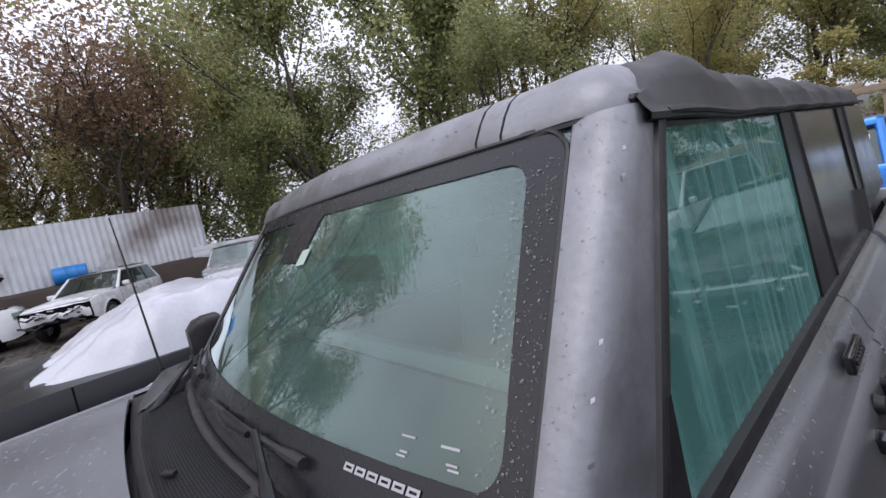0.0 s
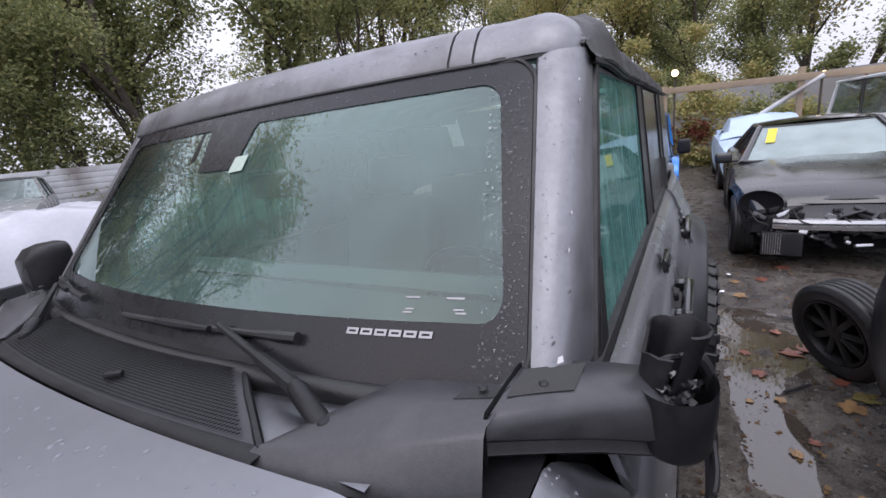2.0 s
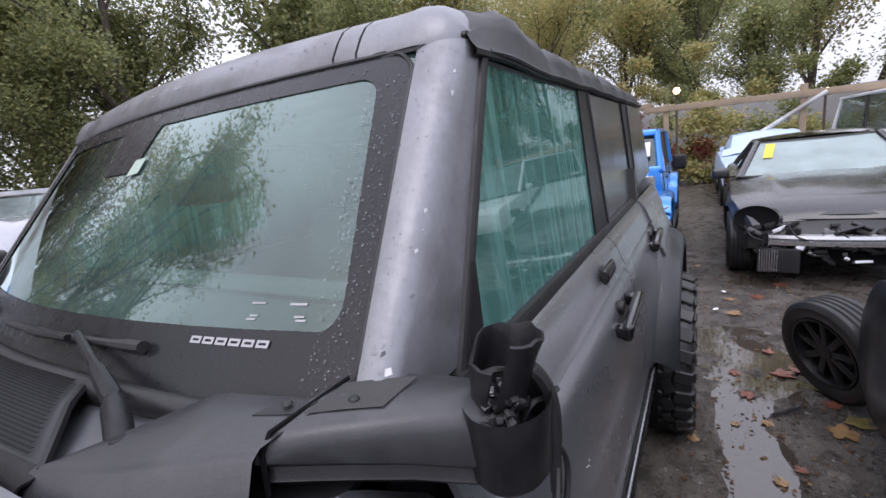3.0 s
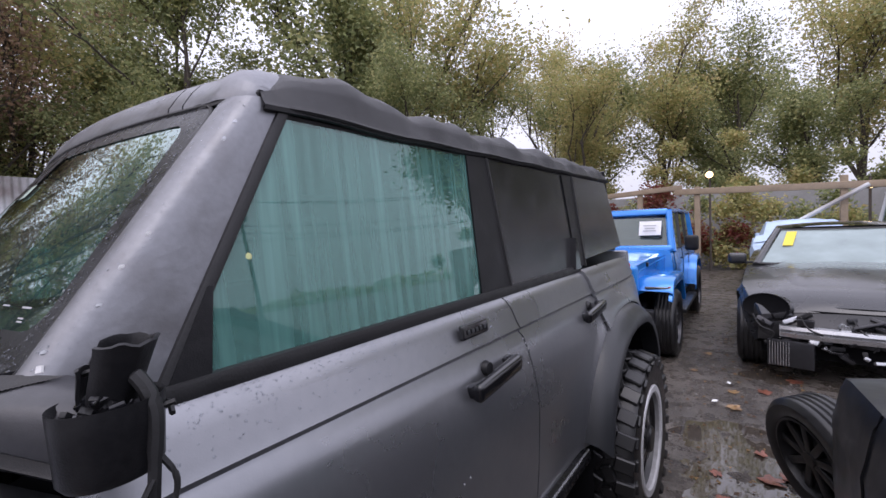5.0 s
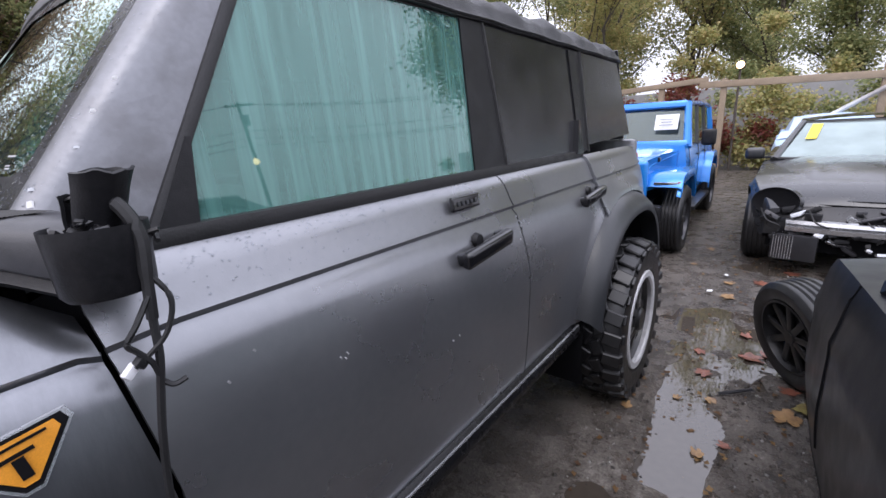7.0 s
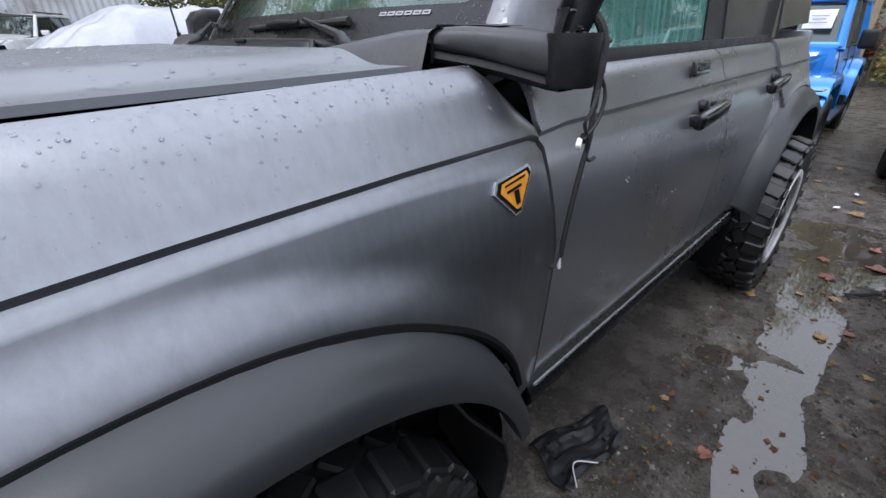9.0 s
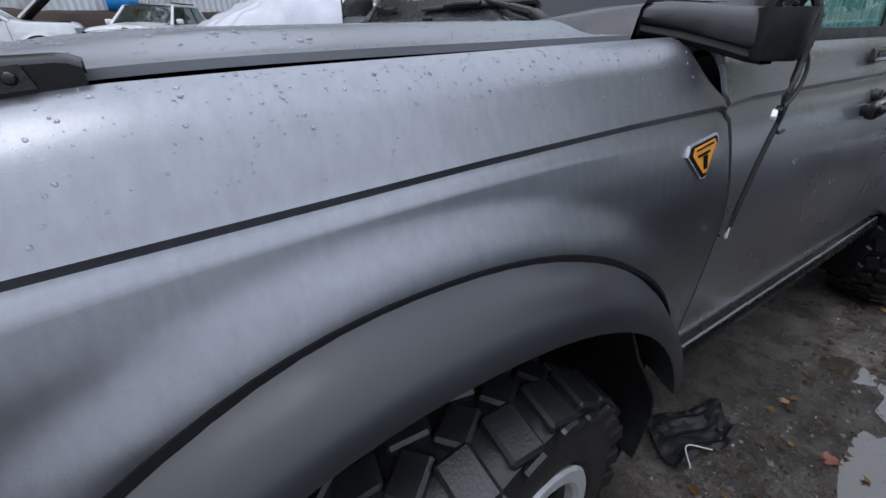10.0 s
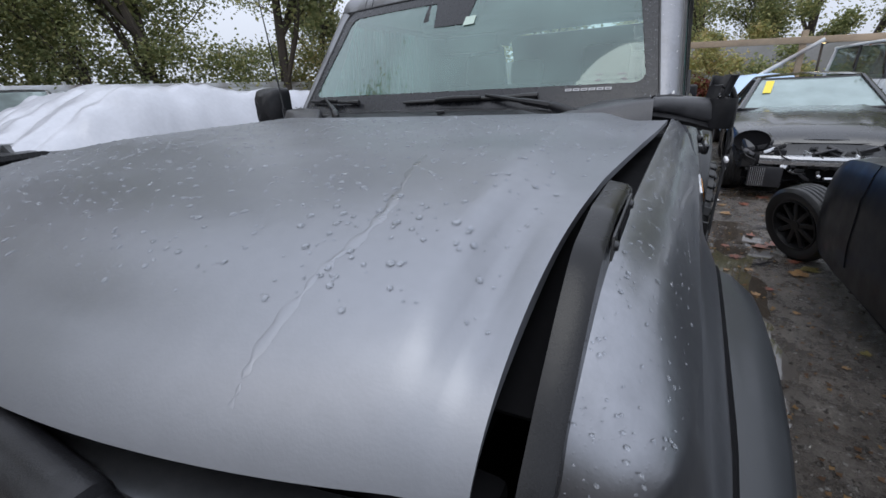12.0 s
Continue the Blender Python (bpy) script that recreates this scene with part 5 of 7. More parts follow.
def lobed_leaf(x, y, size, turn, m, label):
    """A five-lobed autumn leaf, curled up at its edge, with a stalk."""
    z = ground_z(x, y)
    for px, py, rx, ry in POOLS:
        if math.hypot((x - px) / rx, (y - py) / ry) < 1.3:
            z = max(z, lerp(y, level) if y < 4.8 and px > 1.2 else ground_z(px, py) + 0.0105)
    curl = random.Random(int(x * 100 + y * 1000))
    ring, n = [], 30
    for i in range(n):
        a = 2 * math.pi * i / n
        lobe = 0.36 + 0.15 * abs(math.cos(2.5 * a)) + 0.05 * curl.uniform(-1, 1)
        if abs(a - math.pi) < 0.35:
            lobe *= 0.6
        ring.append((lobe * math.cos(a), 0.82 * lobe * math.sin(a)))
    k1, k2 = curl.uniform(0.25, 0.7), curl.uniform(0, 6.28)
    rows = [[(r * u * size, r * v * size, 0.004 + size * k1 * r * r * (u * u + v * v) * (0.5 + 0.5 * math.sin(2 * math.atan2(v, u) + k2))) for u, v in ring] for r in (0.02, 0.5, 1.0)]
    leaf = finish(sheet(rows, close=True, thick=0.0015), "leaf", m)
    leaf.matrix_world = pose(x, y, z + 0.003, 0, 0, turn)
    part("stalk", tube([(-0.10 * size, 0, 0.006), (-0.45 * size, 0.04 * size, 0.008), (-0.75 * size, 0.12 * size, 0.006)], 0.0012, seg=5), BARK, leaf)
    tagged(leaf, label, "leaf", "fallen leaves on the lane")


rng = random.Random(77)
for x, y, size in ((1.07, 2.59, 0.07), (1.42, 2.89, 0.07), (1.74, 2.92, 0.15), (1.42, 2.42, 0.07), (1.04, 1.46, 0.04), (1.61, 2.20, 0.045), (1.72, 1.64, 0.04), (1.34, 4.92, 0.10), (1.35, 4.55, 0.13), (1.27, 2.83, 0.05), (1.00, 5.39, 0.07), (1.06, 6.08, 0.10)):
    lobed_leaf(x, y, size, rng.uniform(0, 360), OCHRE_LEAF, "wet ochre fallen leaf on the muddy lane")
for x, y, size in ((1.75, 3.20, 0.10), (1.51, 2.53, 0.06), (1.24, 1.30, 0.065), (1.56, 5.04, 0.13), (1.57, 3.52, 0.14), (1.66, 3.60, 0.12), (1.35, 3.17, 0.10), (1.30, 3.45, 0.08), (1.79, 5.48, 0.15), (1.52, 3.85, 0.09)):
    lobed_leaf(x, y, size, rng.uniform(0, 360), RED_LEAF, "wet reddish-brown fallen leaf on the muddy lane")
for x, y, size in ((1.83, 3.05, 0.14), (1.84, 1.82, 0.06)):
    lobed_leaf(x, y, size, rng.uniform(0, 360), GREEN_LEAF, "curled yellow-green fallen leaf on the muddy lane")


# ---- fences ----
def corrugated(name, p0, p1, z0, z1, material, label, pitch=0.20, depth=0.03):
    p0, p1 = Vector((*p0, 0)), Vector((*p1, 0))
    d = p1 - p0
    n = int(d.length / pitch * 6)
    nrm = Vector((-d.y, d.x, 0)).normalized()
    rows = []
    for i in range(n + 1):
        q = p0 + d * (i / n) + nrm * depth * math.sin(2 * math.pi * i / 6)
        rows.append([(q.x, q.y, z0), (q.x, q.y, z1 + 0.02 * math.sin(i * 0.02))])
    w = finish(sheet(rows, thick=0.004), name, material)
    return tagged(w, label, "fence", kind="structure")


corrugated("fence_1", (-18.75, -20), (-18.7, -2.54), 0.0, 3.92, GALV, "tall galvanised corrugated sheet fence with rust stains")
corrugated("fence_2", (-18.68, -2.58), (-18.5, 4.1), 0.0, 3.92, GALV, "tall galvanised corrugated sheet fence, rust-streaked")
low = thing("slat_fence", "low gray slatted metal fence along the trees", "fence")
for i in range(10):
    part("slat", box((0.05, 19.0, 0.20), (-16.6, 12.8, 0.25 + 0.205 * i), (0, 0, -8), bevel=0.02), GALV, low)
for i in range(8):
    part("post", box((0.10, 0.10, 2.3), (-17.95 + 0.37 * i, 3.7 + 2.6 * i, 1.15), bevel=0.01), GALV, low)

# timber rack behind the parked cars
rack = thing("timber_rack", "weathered timber frame rack behind parked cars", "rack")
part("rail", box((9.0, 0.14, 0.16), (4.2, 14.0, 2.18), (0, 2, 0), bevel=0.02), WOOD, rack)
part("rail", box((4.2, 0.14, 0.14), (-2.2, 14.0, 2.35), (0, -3, 0), bevel=0.02), WOOD, rack)
for x in (-4.0, -2.6, -1.2, 0.25, 3.2, 6.4):
    part("post", box((0.14, 0.14, 2.5), (x, 14.05, 1.2), bevel=0.02), WOOD, rack)
for z in (0.5, 1.0, 1.5):
    part("rail", box((4.6, 0.08, 0.09), (-2.0, 14.1, z), bevel=0.01), WOOD, rack)
part("brace", tube([(2.2, 13.9, 1.3), (3.6, 13.9, 2.2)], 0.05), GALV, rack)
back = finish(box((26, 0.1, 2.5), (0, 18.5, 1.25), bevel=0.01), "fence_3", mat("pale_boards", (0.26, 0.26, 0.26), 0.7, 0, 0.12, 1, 0.1, 20, 0, (0.17, 0.17, 0.15), 0.6, 0.5))
tagged(back, "pale weathered board fence behind the rack", "fence", kind="structure")


# ---- parked cars ----
def arch_at(y, wheels, r):
    z = -9
    for yw in wheels:
        u = abs(y - yw) / r
        if u < 1:
            z = max(z, r * math.sqrt(1 - u * u) + 0.0)
    return z


def car_body(car, paint, deck, wheels, tyre, width, sill, plan, waist=0.62, seams=(), handles=(), trim=PLASTIC, cap=True):
    """Lower body of a car: two flanks with wheel openings and door joints, a crowned deck, and a nose and tail that close it.
    deck: (y, z) along the top edge of the flanks; plan: (y, share of the half width)."""
    y0, y1 = deck[0][0], deck[-1][0]
    n = 84
    ys = [y0 + (y1 - y0) * i / n for i in range(n + 1)]
    ra = tyre * 1.17

    def half(y):
        return width * lerp(y, plan)

    def low(y):
        k = max(0.0, (y0 + 0.35 - y) / 0.35, (y - y1 + 0.35) / 0.35)
        return max(sill + 0.12 * k * k, tyre * 0.98 + arch_at(y, wheels, ra) if arch_at(y, wheels, ra) > 0 else sill)

    def flank(y):
        zt, lo, w = lerp(y, deck), low(y), half(y)
        out = []
        for i in range(15):
            t = i / 14
            z = zt + (lo - zt) * t
            u = (zt - z) / max(0.3, zt - sill)
            x = w * (0.955 + 0.045 * min(1.0, u / 0.30) ** 0.6 - 0.035 * max(0.0, (u - 0.62) / 0.38) ** 1.5)
            if abs(u - 0.30) < 0.03:
                x += 0.004
            for yw in wheels:
                d = math.hypot(y - yw, z - tyre) / ra - 1
                if -0.1 < d < 0.10:
                    x += 0.022 * (1 - max(0.0, d) / 0.10)
            out.append((x, y, z))
        return out
    for s in (1, -1):
        part("flank", sheet([[(s * x, y, z) for x, y, z in flank(v)] for v in ys]), paint, car)
        part("wheel_housing", sheet([[(s * x, y, z) for x, y, z in ((half(y) - 0.03, y, max(low(y) - 0.005, sill)), (half(y) - 0.32, y, max(low(y) - 0.005, sill)), (half(y) - 0.33, y, sill))] for y in ys]), VOID, car)
        part("sill_trim", sheet([[(s * (half(y) * 0.965 + dx), y, sill + dz) for dx, dz in ((0.0, 0.02), (0.008, -0.01), (-0.03, -0.06))] for y in (max(y0 + 0.1, wheels[0] + ra), (max(y0, wheels[0]) + min(y1, wheels[1])) / 2, min(y1 - 0.1, wheels[1] - ra))]), trim, car)
        for y in seams:
            part("door_joint", tube([(s * (p[0] + 0.0005), p[1], p[2]) for p in flank(y)[:13]], 0.005, seg=4), VOID, car)
        for y in handles:
            q = flank(y)[3]
            part("door_handle", box((0.03, 0.16, 0.025), (s * (q[0] + 0.012), q[1], q[2]), bevel=0.008), trim, car)
    crown = [(-1 + 2 * j / 12) for j in range(13)]
    part("deck", sheet([[(u * half(y) * 0.955, y, lerp(y, deck) + 0.055 * (1 - u * u) ** 0.8) for u in crown] for y in ys]), paint, car)
    for y, d in ((y0, -1), (y1, 1)):
        w, zt = half(y), lerp(y, deck)
        rows = []
        for k in range(9):
            t = k / 8
            z = zt + (sill + 0.12 - zt) * t
            fl = lerp(z, sorted((p[2], p[0]) for p in flank(y)))
            bow = 0.10 * math.sin(math.pi * (0.12 + 0.8 * t))
            rows.append([(u * fl, y + d * bow * (1 - abs(u) ** 3), z + (0.055 * (1 - u * u) ** 0.8 if k == 0 else 0)) for u in crown])
        part("nose" if d < 0 else "tail", sheet(rows), paint, car)


def add_cabin(car, front, roof0, roof1, rear, wb, wt, zb, zt, paint, glass=CLEARGLASS, roofmat=None, splits=(0.0, 0.47, 0.97), bow=0.10):
    """Glasshouse: bowed screens, side panes between painted pillars, and a crowned roof."""
    def edge(y, w, z, sgn, k):
        return [Vector((w * u, y + sgn * bow * (1 - u * u), z)) for u in [-1 + 2 * j / 8 for j in range(9)]]
    f0, f1, r0, r1 = edge(front, wb, zb, -1, 0), edge(roof0, wt, zt, -0.6, 0), edge(rear, wb, zb, 1, 0), edge(roof1, wt, zt, 0.6, 0)
    part("windscreen", sheet([[a.lerp(b, t) for a, b in zip(f0, f1)] for t in (0, 0.5, 1)]), glass, car, "pale reflecting windscreen")
    part("rear_window", sheet([[a.lerp(b, t) for a, b in zip(r0, r1)] for t in (0, 0.5, 1)]), glass, car)
    for a, b in ((f0, f1), (r0, r1)):
        part("screen_edge", tube([p + Vector((0, 0, -0.005)) for p in b], 0.018, seg=5), SEAL, car)
        part("screen_edge", tube([p + Vector((0, 0, 0.005)) for p in a], 0.018, seg=5), SEAL, car)
    for s in (1, -1):
        L0, L1 = Vector((s * wb, front, zb)), Vector((s * wb, rear, zb))
        H0, H1 = Vector((s * wt, roof0, zt)), Vector((s * wt, roof1, zt))
        for a, b in zip(splits, splits[1:]):
            rows = []
            for t in (0.04, 0.5, 0.94):
                p, q = L0.lerp(L1, a + 0.03).lerp(H0.lerp(H1, a + 0.03), t), L0.lerp(L1, b - 0.02).lerp(H0.lerp(H1, b - 0.02), t)
                rows.append([p, p.lerp(q, 0.5), q])
            part("side_window", sheet(rows), glass, car)
        for i, a in enumerate(splits):
            part("pillar", tube([L0.lerp(L1, a) - Vector((0, 0, 0.02)), H0.lerp(H1, a)], [0.05, 0.036] if i in (0, len(splits) - 1) else 0.028, seg=8), paint if i in (0, len(splits) - 1) else SEAL, car)
        part("roof_rail", tube([H0, H0.lerp(H1, 0.5) + Vector((0, 0, 0.02)), H1], 0.034, seg=8), paint, car)
        part("belt_trim", tube([L0 + Vector((s * 0.01, 0, 0.01)), L1 + Vector((s * 0.01, 0, 0.01))], 0.014, seg=5), SEAL, car)
    rows = [[f1[j].lerp(r1[j], t) + Vector((0, 0, 0.05 * math.sin(math.pi * (0.08 + 0.84 * t)) + 0.035 * (1 - (j / 4 - 1) ** 2))) for j in range(9)] for t in [i / 10 for i in range(11)]]
    part("roof", sheet(rows), roofmat or paint, car)


def add_small_wheel(car, x, y, r, w, turn=0, material=DARKMETAL, spokes=5):
    s = 1 if x > 0 else -1
    m = Matrix.Translation((x, y, r)) @ Matrix.Rotation(radians(turn), 4, "Z") @ (Matrix.Identity(4) if s > 0 else Matrix.Rotation(math.pi, 4, "Z"))
    h = w / 2
    prof = [(r * 0.66, h * 0.8), (r * 0.75, h), (r * 0.9, h), (r * 0.98, h * 0.8)]
    for k in range(5):
        a = h * (0.62 - 0.31 * k)
        prof += [(r, a + 0.10 * h), (r, a - 0.03 * h), (r * 0.972, a - 0.06 * h), (r * 0.972, a - 0.12 * h)]
    prof += [(r * 0.98, -h * 0.8), (r * 0.9, -h), (r * 0.66, -h * 0.8)]
    t = part("wheel", lathe(prof, 40), RUBBER, car)
    t.matrix_local = m
    part("rim", lathe([(r * 0.66, h * 0.8), (r * 0.68, h * 0.92), (r * 0.64, h * 0.94), (r * 0.6, h * 0.5), (r * 0.58, -h * 0.2), (0, -h * 0.2)], 32), material, t)
    part("brake_disc", lathe([(0, h * 0.1), (r * 0.42, h * 0.1), (r * 0.42, 0)], 24), DARKMETAL, t)
    part("hub", lathe([(r * 0.14, h * 0.4), (r * 0.12, h * 0.8), (0, h * 0.82)], 16), material, t)
    for k in range(spokes):
        bm = box((h * 0.26, r * 0.13, r * 0.58), (h * 0.62, 0, r * 0.36), bevel=0.01)
        bmesh.ops.transform(bm, matrix=Matrix.Rotation(2 * math.pi * k / spokes, 4, "X"), verts=bm.verts)
        part("spoke", bm, material, t)
    return t


def four_wheels(car, width, ys, r, w, material=DARKMETAL, spokes=5):
    for s in (1, -1):
        for y in ys:
            add_small_wheel(car, s * (width - w * 0.52), y, r, w, 0, material, spokes)


def door_mirrors(car, x, y, z, paint):
    for s in (1, -1):
        m = part("mirror", box((0.20, 0.10, 0.14), (s * (x + 0.12), y, z), (0, 0, -s * 8), bevel=0.045, seg=3), paint, car)
        part("mirror_stalk", box((0.14, 0.05, 0.03), (s * (x + 0.02), y + 0.01, z - 0.05), bevel=0.01), SEAL, m)


# blue boxy off-roader
jeep = thing("blue_off_roader", "bright blue boxy four-door off-roader with a paper on its windscreen", "car", at=pose(-0.05, 5.88, 0, 0, 0, 1) @ Matrix.Scale(0.93, 4))
car_body(jeep, BLUEPAINT, [(0.70, 1.235), (1.2, 1.245), (3.70, 1.26)], (-9, 3.0), 0.41, 0.80, 0.52, [(0.7, 0.97), (0.9, 1.0), (3.6, 1.0), (3.7, 0.96)], seams=(0.86, 1.72, 2.52), handles=(1.60, 2.40))
part("bonnet", sheet([[(u * lerp(y, [(-0.55, 0.56), (0.75, 0.70)]), y, lerp(y, [(-0.58, 1.02), (-0.52, 1.10), (-0.40, 1.135), (0.75, 1.215)]) + 0.035 * (1 - u ** 4) - (0.05 if abs(u) > 0.96 else 0)) for u in [-1 + i / 10 for i in range(21)]] for y in (-0.58, -0.52, -0.4, 0.0, 0.4, 0.76)], thick=0.02), BLUEPAINT, jeep)
for s in (1, -1):
    part("bonnet_side", sheet([[(s * lerp(y, [(-0.55, 0.55), (0.75, 0.69)]), y, z) for z in (1.15 if y < 0 else 1.19, 0.95, 0.80)] for y in (-0.55, 0.0, 0.72)]), BLUEPAINT, jeep)
    part("front_fender", sheet([[(s * 0.56, y, z - 0.01), (s * 0.60, y, z + 0.005), (s * 0.88, y, z), (s * 0.925, y, z - 0.015), (s * 0.935, y, z - 0.05), (s * 0.925, y, z - 0.11), (s * 0.88, y, z - 0.10)] for y, z in ((-0.58, 0.86), (-0.54, 0.94), (-0.46, 0.995), (-0.2, 1.015), (0.25, 1.02), (0.42, 0.985), (0.54, 0.88), (0.64, 0.70))], thick=0.012), BLUEPAINT, jeep)
    part("rear_fender", sheet([[(s * 0.78, y, z), (s * 0.88, y, z), (s * 0.92, y, z - 0.02), (s * 0.92, y, z - 0.09)] for y, z in ((2.38, 0.58), (2.44, 0.80), (2.55, 0.98), (2.72, 1.05), (3.20, 1.05), (3.36, 0.98), (3.45, 0.80))], thick=0.015), BLUEPAINT, jeep)
    part("running_lamp", box((0.24, 0.02, 0.028), (s * 0.76, -0.565, 0.90), (0, 0, s * 6), bevel=0.006), CHROME, jeep)
    part("turn_lamp", box((0.06, 0.03, 0.03), (s * 0.90, -0.535, 0.905), (0, 0, s * 30), bevel=0.006), ORANGE, jeep)
    part("headlamp", lathe([(0, 0.03), (0.07, 0.02), (0.09, 0)], 24, m=Matrix.Translation((s * 0.44, -0.635, 0.98)) @ Matrix.Rotation(radians(-90), 4, "Z")), CLEARGLASS, jeep)
    part("mirror", box((0.17, 0.09, 0.21), (s * 0.98, 0.98, 1.34), bevel=0.045, seg=3), PLASTIC, jeep)
    part("step", box((0.14, 1.7, 0.06), (s * 0.86, 1.55, 0.42), bevel=0.02), PLASTIC, jeep)
    part("bonnet_latch", box((0.03, 0.07, 0.05), (s * 0.60, -0.15, 1.13), bevel=0.008), PLASTIC, jeep)
    for y in (0.0, 3.0):
        add_small_wheel(jeep, s * 0.80, y, 0.41, 0.25, 0, DARKMETAL, 7)
part("grille", box((1.16, 0.10, 0.46), (0, -0.60, 0.92), bevel=0.05, seg=3), BLUEPAINT, jeep)
for k in range(7):
    part("grille_slot", box((0.05, 0.03, 0.28), ((k - 3) * 0.085, -0.645, 0.94), bevel=0.012), VOID, jeep)
JEEPGLASS = fogged("smoky_glass", (0.25, 0.29, 0.30), 0.8, 0.04, (0.12, 0.14, 0.15))
add_cabin(jeep, 0.86, 1.12, 3.58, 3.66, 0.76, 0.69, 1.24, 1.80, BLUEPAINT, JEEPGLASS, splits=(0.0, 0.30, 0.62, 0.97), bow=0.03)
part("windscreen_frame", box((1.50, 0.06, 0.08), (0, 0.83, 1.27), (-22, 0, 0), bevel=0.02), BLUEPAINT, jeep)
part("windscreen_frame", box((1.36, 0.06, 0.09), (0, 1.06, 1.79), (-22, 0, 0), bevel=0.02), BLUEPAINT, jeep)
for s in (1, -1):
    part("windscreen_frame", tube([(s * 0.745, 0.84, 1.25), (s * 0.69, 1.07, 1.80)], 0.045, seg=8), BLUEPAINT, jeep)
part("wiper", tube([(-0.15, 0.80, 1.27), (-0.42, 0.93, 1.60)], 0.012), SEAL, jeep)
part("front_bumper", box((1.55, 0.16, 0.20), (0, -0.74, 0.58), bevel=0.04), PLASTIC, jeep)
part("underside", box((1.2, 3.9, 0.25), (0, 1.5, 0.55), bevel=0.03), VOID, jeep)
note = tagged(finish(box((0.27, 0.006, 0.20), (0.37, 6.725, 1.45), (-22, 0, 0), bevel=0), "paper_notice", PAPER), "white paper notice with unreadable print inside windscreen", "notice")
for k in range(3):
    part("print_bar", box((0.16 - 0.04 * (k % 2), 0.004, 0.010), (0.37, 6.712 - 0.014 * k, 1.485 - 0.035 * k), (-22, 0, 0), bevel=0), PRINT, note)

# dark gray saloon with its nose stripped
coupe = thing("stripped_saloon", "dark gray saloon car with its bumper and headlamps removed", "car", at=pose(2.30, 6.05, 0, 0, 0, -2))
car_body(coupe, GRAYPAINT, [(-0.50, 0.60), (-0.42, 0.70), (-0.25, 0.775), (0.1, 0.845), (0.85, 0.93), (1.4, 0.955), (2.6, 0.985), (3.6, 0.985), (4.05, 0.93), (4.15, 0.80)], (0.0, 2.95), 0.35, 0.955, 0.24,
         [(-0.50, 0.80), (-0.30, 0.93), (0.0, 1.0), (3.2, 1.0), (3.9, 0.92), (4.15, 0.80)], seams=(0.62, 1.85), handles=(1.70, 2.60))
part("bonnet", sheet([[(u * lerp(y, [(-0.46, 0.58), (0.9, 0.74)]), y + 0.10 * u * u * max(0.0, -y / 0.46), lerp(y, [(-0.48, 0.655), (-0.40, 0.725), (-0.2, 0.80), (0.2, 0.885), (0.92, 0.965)]) + 0.045 * (1 - u * u) + 0.018 * math.exp(-((abs(u) - 0.72) / 0.12) ** 2)) for u in [-1 + i / 12 for i in range(25)]] for y in (-0.48, -0.42, -0.3, -0.1, 0.2, 0.6, 0.92)], thick=0.02), GRAYPAINT, coupe)
PALEGLASS = fogged("pale_windscreen", (0.4, 0.5, 0.48), 0.35, 0.03, (0.30, 0.36, 0.36))
add_cabin(coupe, 0.90, 1.62, 2.65, 3.70, 0.81, 0.60, 0.965, 1.36, GRAYPAINT, PALEGLASS, GLOSSBLACK, splits=(0.0, 0.47, 0.80, 0.97))
for s in (1, -1):
    hole_at = Matrix.Translation((s * 0.70, -0.475, 0.672)) @ Matrix.Rotation(radians(-90 + s * 28), 4, "Z") @ Matrix.Rotation(radians(-15), 4, "Y") @ Matrix.Diagonal((1, 1.55, 0.95, 1))
    # shallow black dish: the empty hole's shade is put into its colour
    part("lamp_hole", lathe([(0.0, -0.012), (0.10, -0.010), (0.128, 0.004), (0.134, 0.010)], 28, m=hole_at), VOID, coupe, "empty dark headlamp hole")
    part("fender_lip", lathe([(0.130, -0.02), (0.133, 0.004), (0.139, 0.002), (0.144, -0.03)], 32, m=hole_at), GRAYPAINT, coupe)
door_mirrors(coupe, 0.90, 1.08, 1.02, GRAYPAINT)
four_wheels(coupe, 0.95, (0.0, 2.95), 0.35, 0.26, DARKMETAL, 9)
part("front_void", sheet([[(u * 0.74, -0.52 + 0.12 * u * u, z) for u in [-1 + i / 8 for i in range(17)]] for z in (0.66, 0.5, 0.3, 0.22)], thick=0.04), VOID, coupe)
rng = random.Random(12)
for k in range(34):
    u = rng.uniform(-0.95, 0.95)
    part("bracket", box((rng.uniform(0.03, 0.22), rng.uniform(0.03, 0.08), rng.uniform(0.015, 0.05)), (u * 0.74, -0.57 + 0.12 * u * u - rng.uniform(0, 0.05), rng.uniform(0.26, 0.64)), (rng.uniform(-30, 30), rng.uniform(-35, 35), rng.uniform(-20, 20)), bevel=0.006), rng.choice((PLASTIC, PLASTIC, DARKMETAL, SEAL) if k % 6 else (SILVER, DARKMETAL)), coupe)
for k in range(5):
    u = -0.8 + 0.35 * k
    part("loose_wire", tube(spline([(u, -0.60, 0.62), (u + 0.06, -0.66, 0.52), (u + 0.16, -0.63, 0.46), (u + 0.12, -0.62, 0.36)], 4), 0.007, seg=5), SEAL, coupe)
part("cross_beam", sheet([[(x, -0.66 + 0.10 * (x / 0.7) ** 2 + dy, z) for x in [-0.60 + 1.3 * i / 12 for i in range(13)]] for dy, z in ((0.04, 0.53), (0.0, 0.52), (-0.01, 0.49), (0.015, 0.475), (-0.01, 0.46), (0.0, 0.42), (0.04, 0.41))], thick=0.006), SILVER, coupe, "bare metal crash beam")
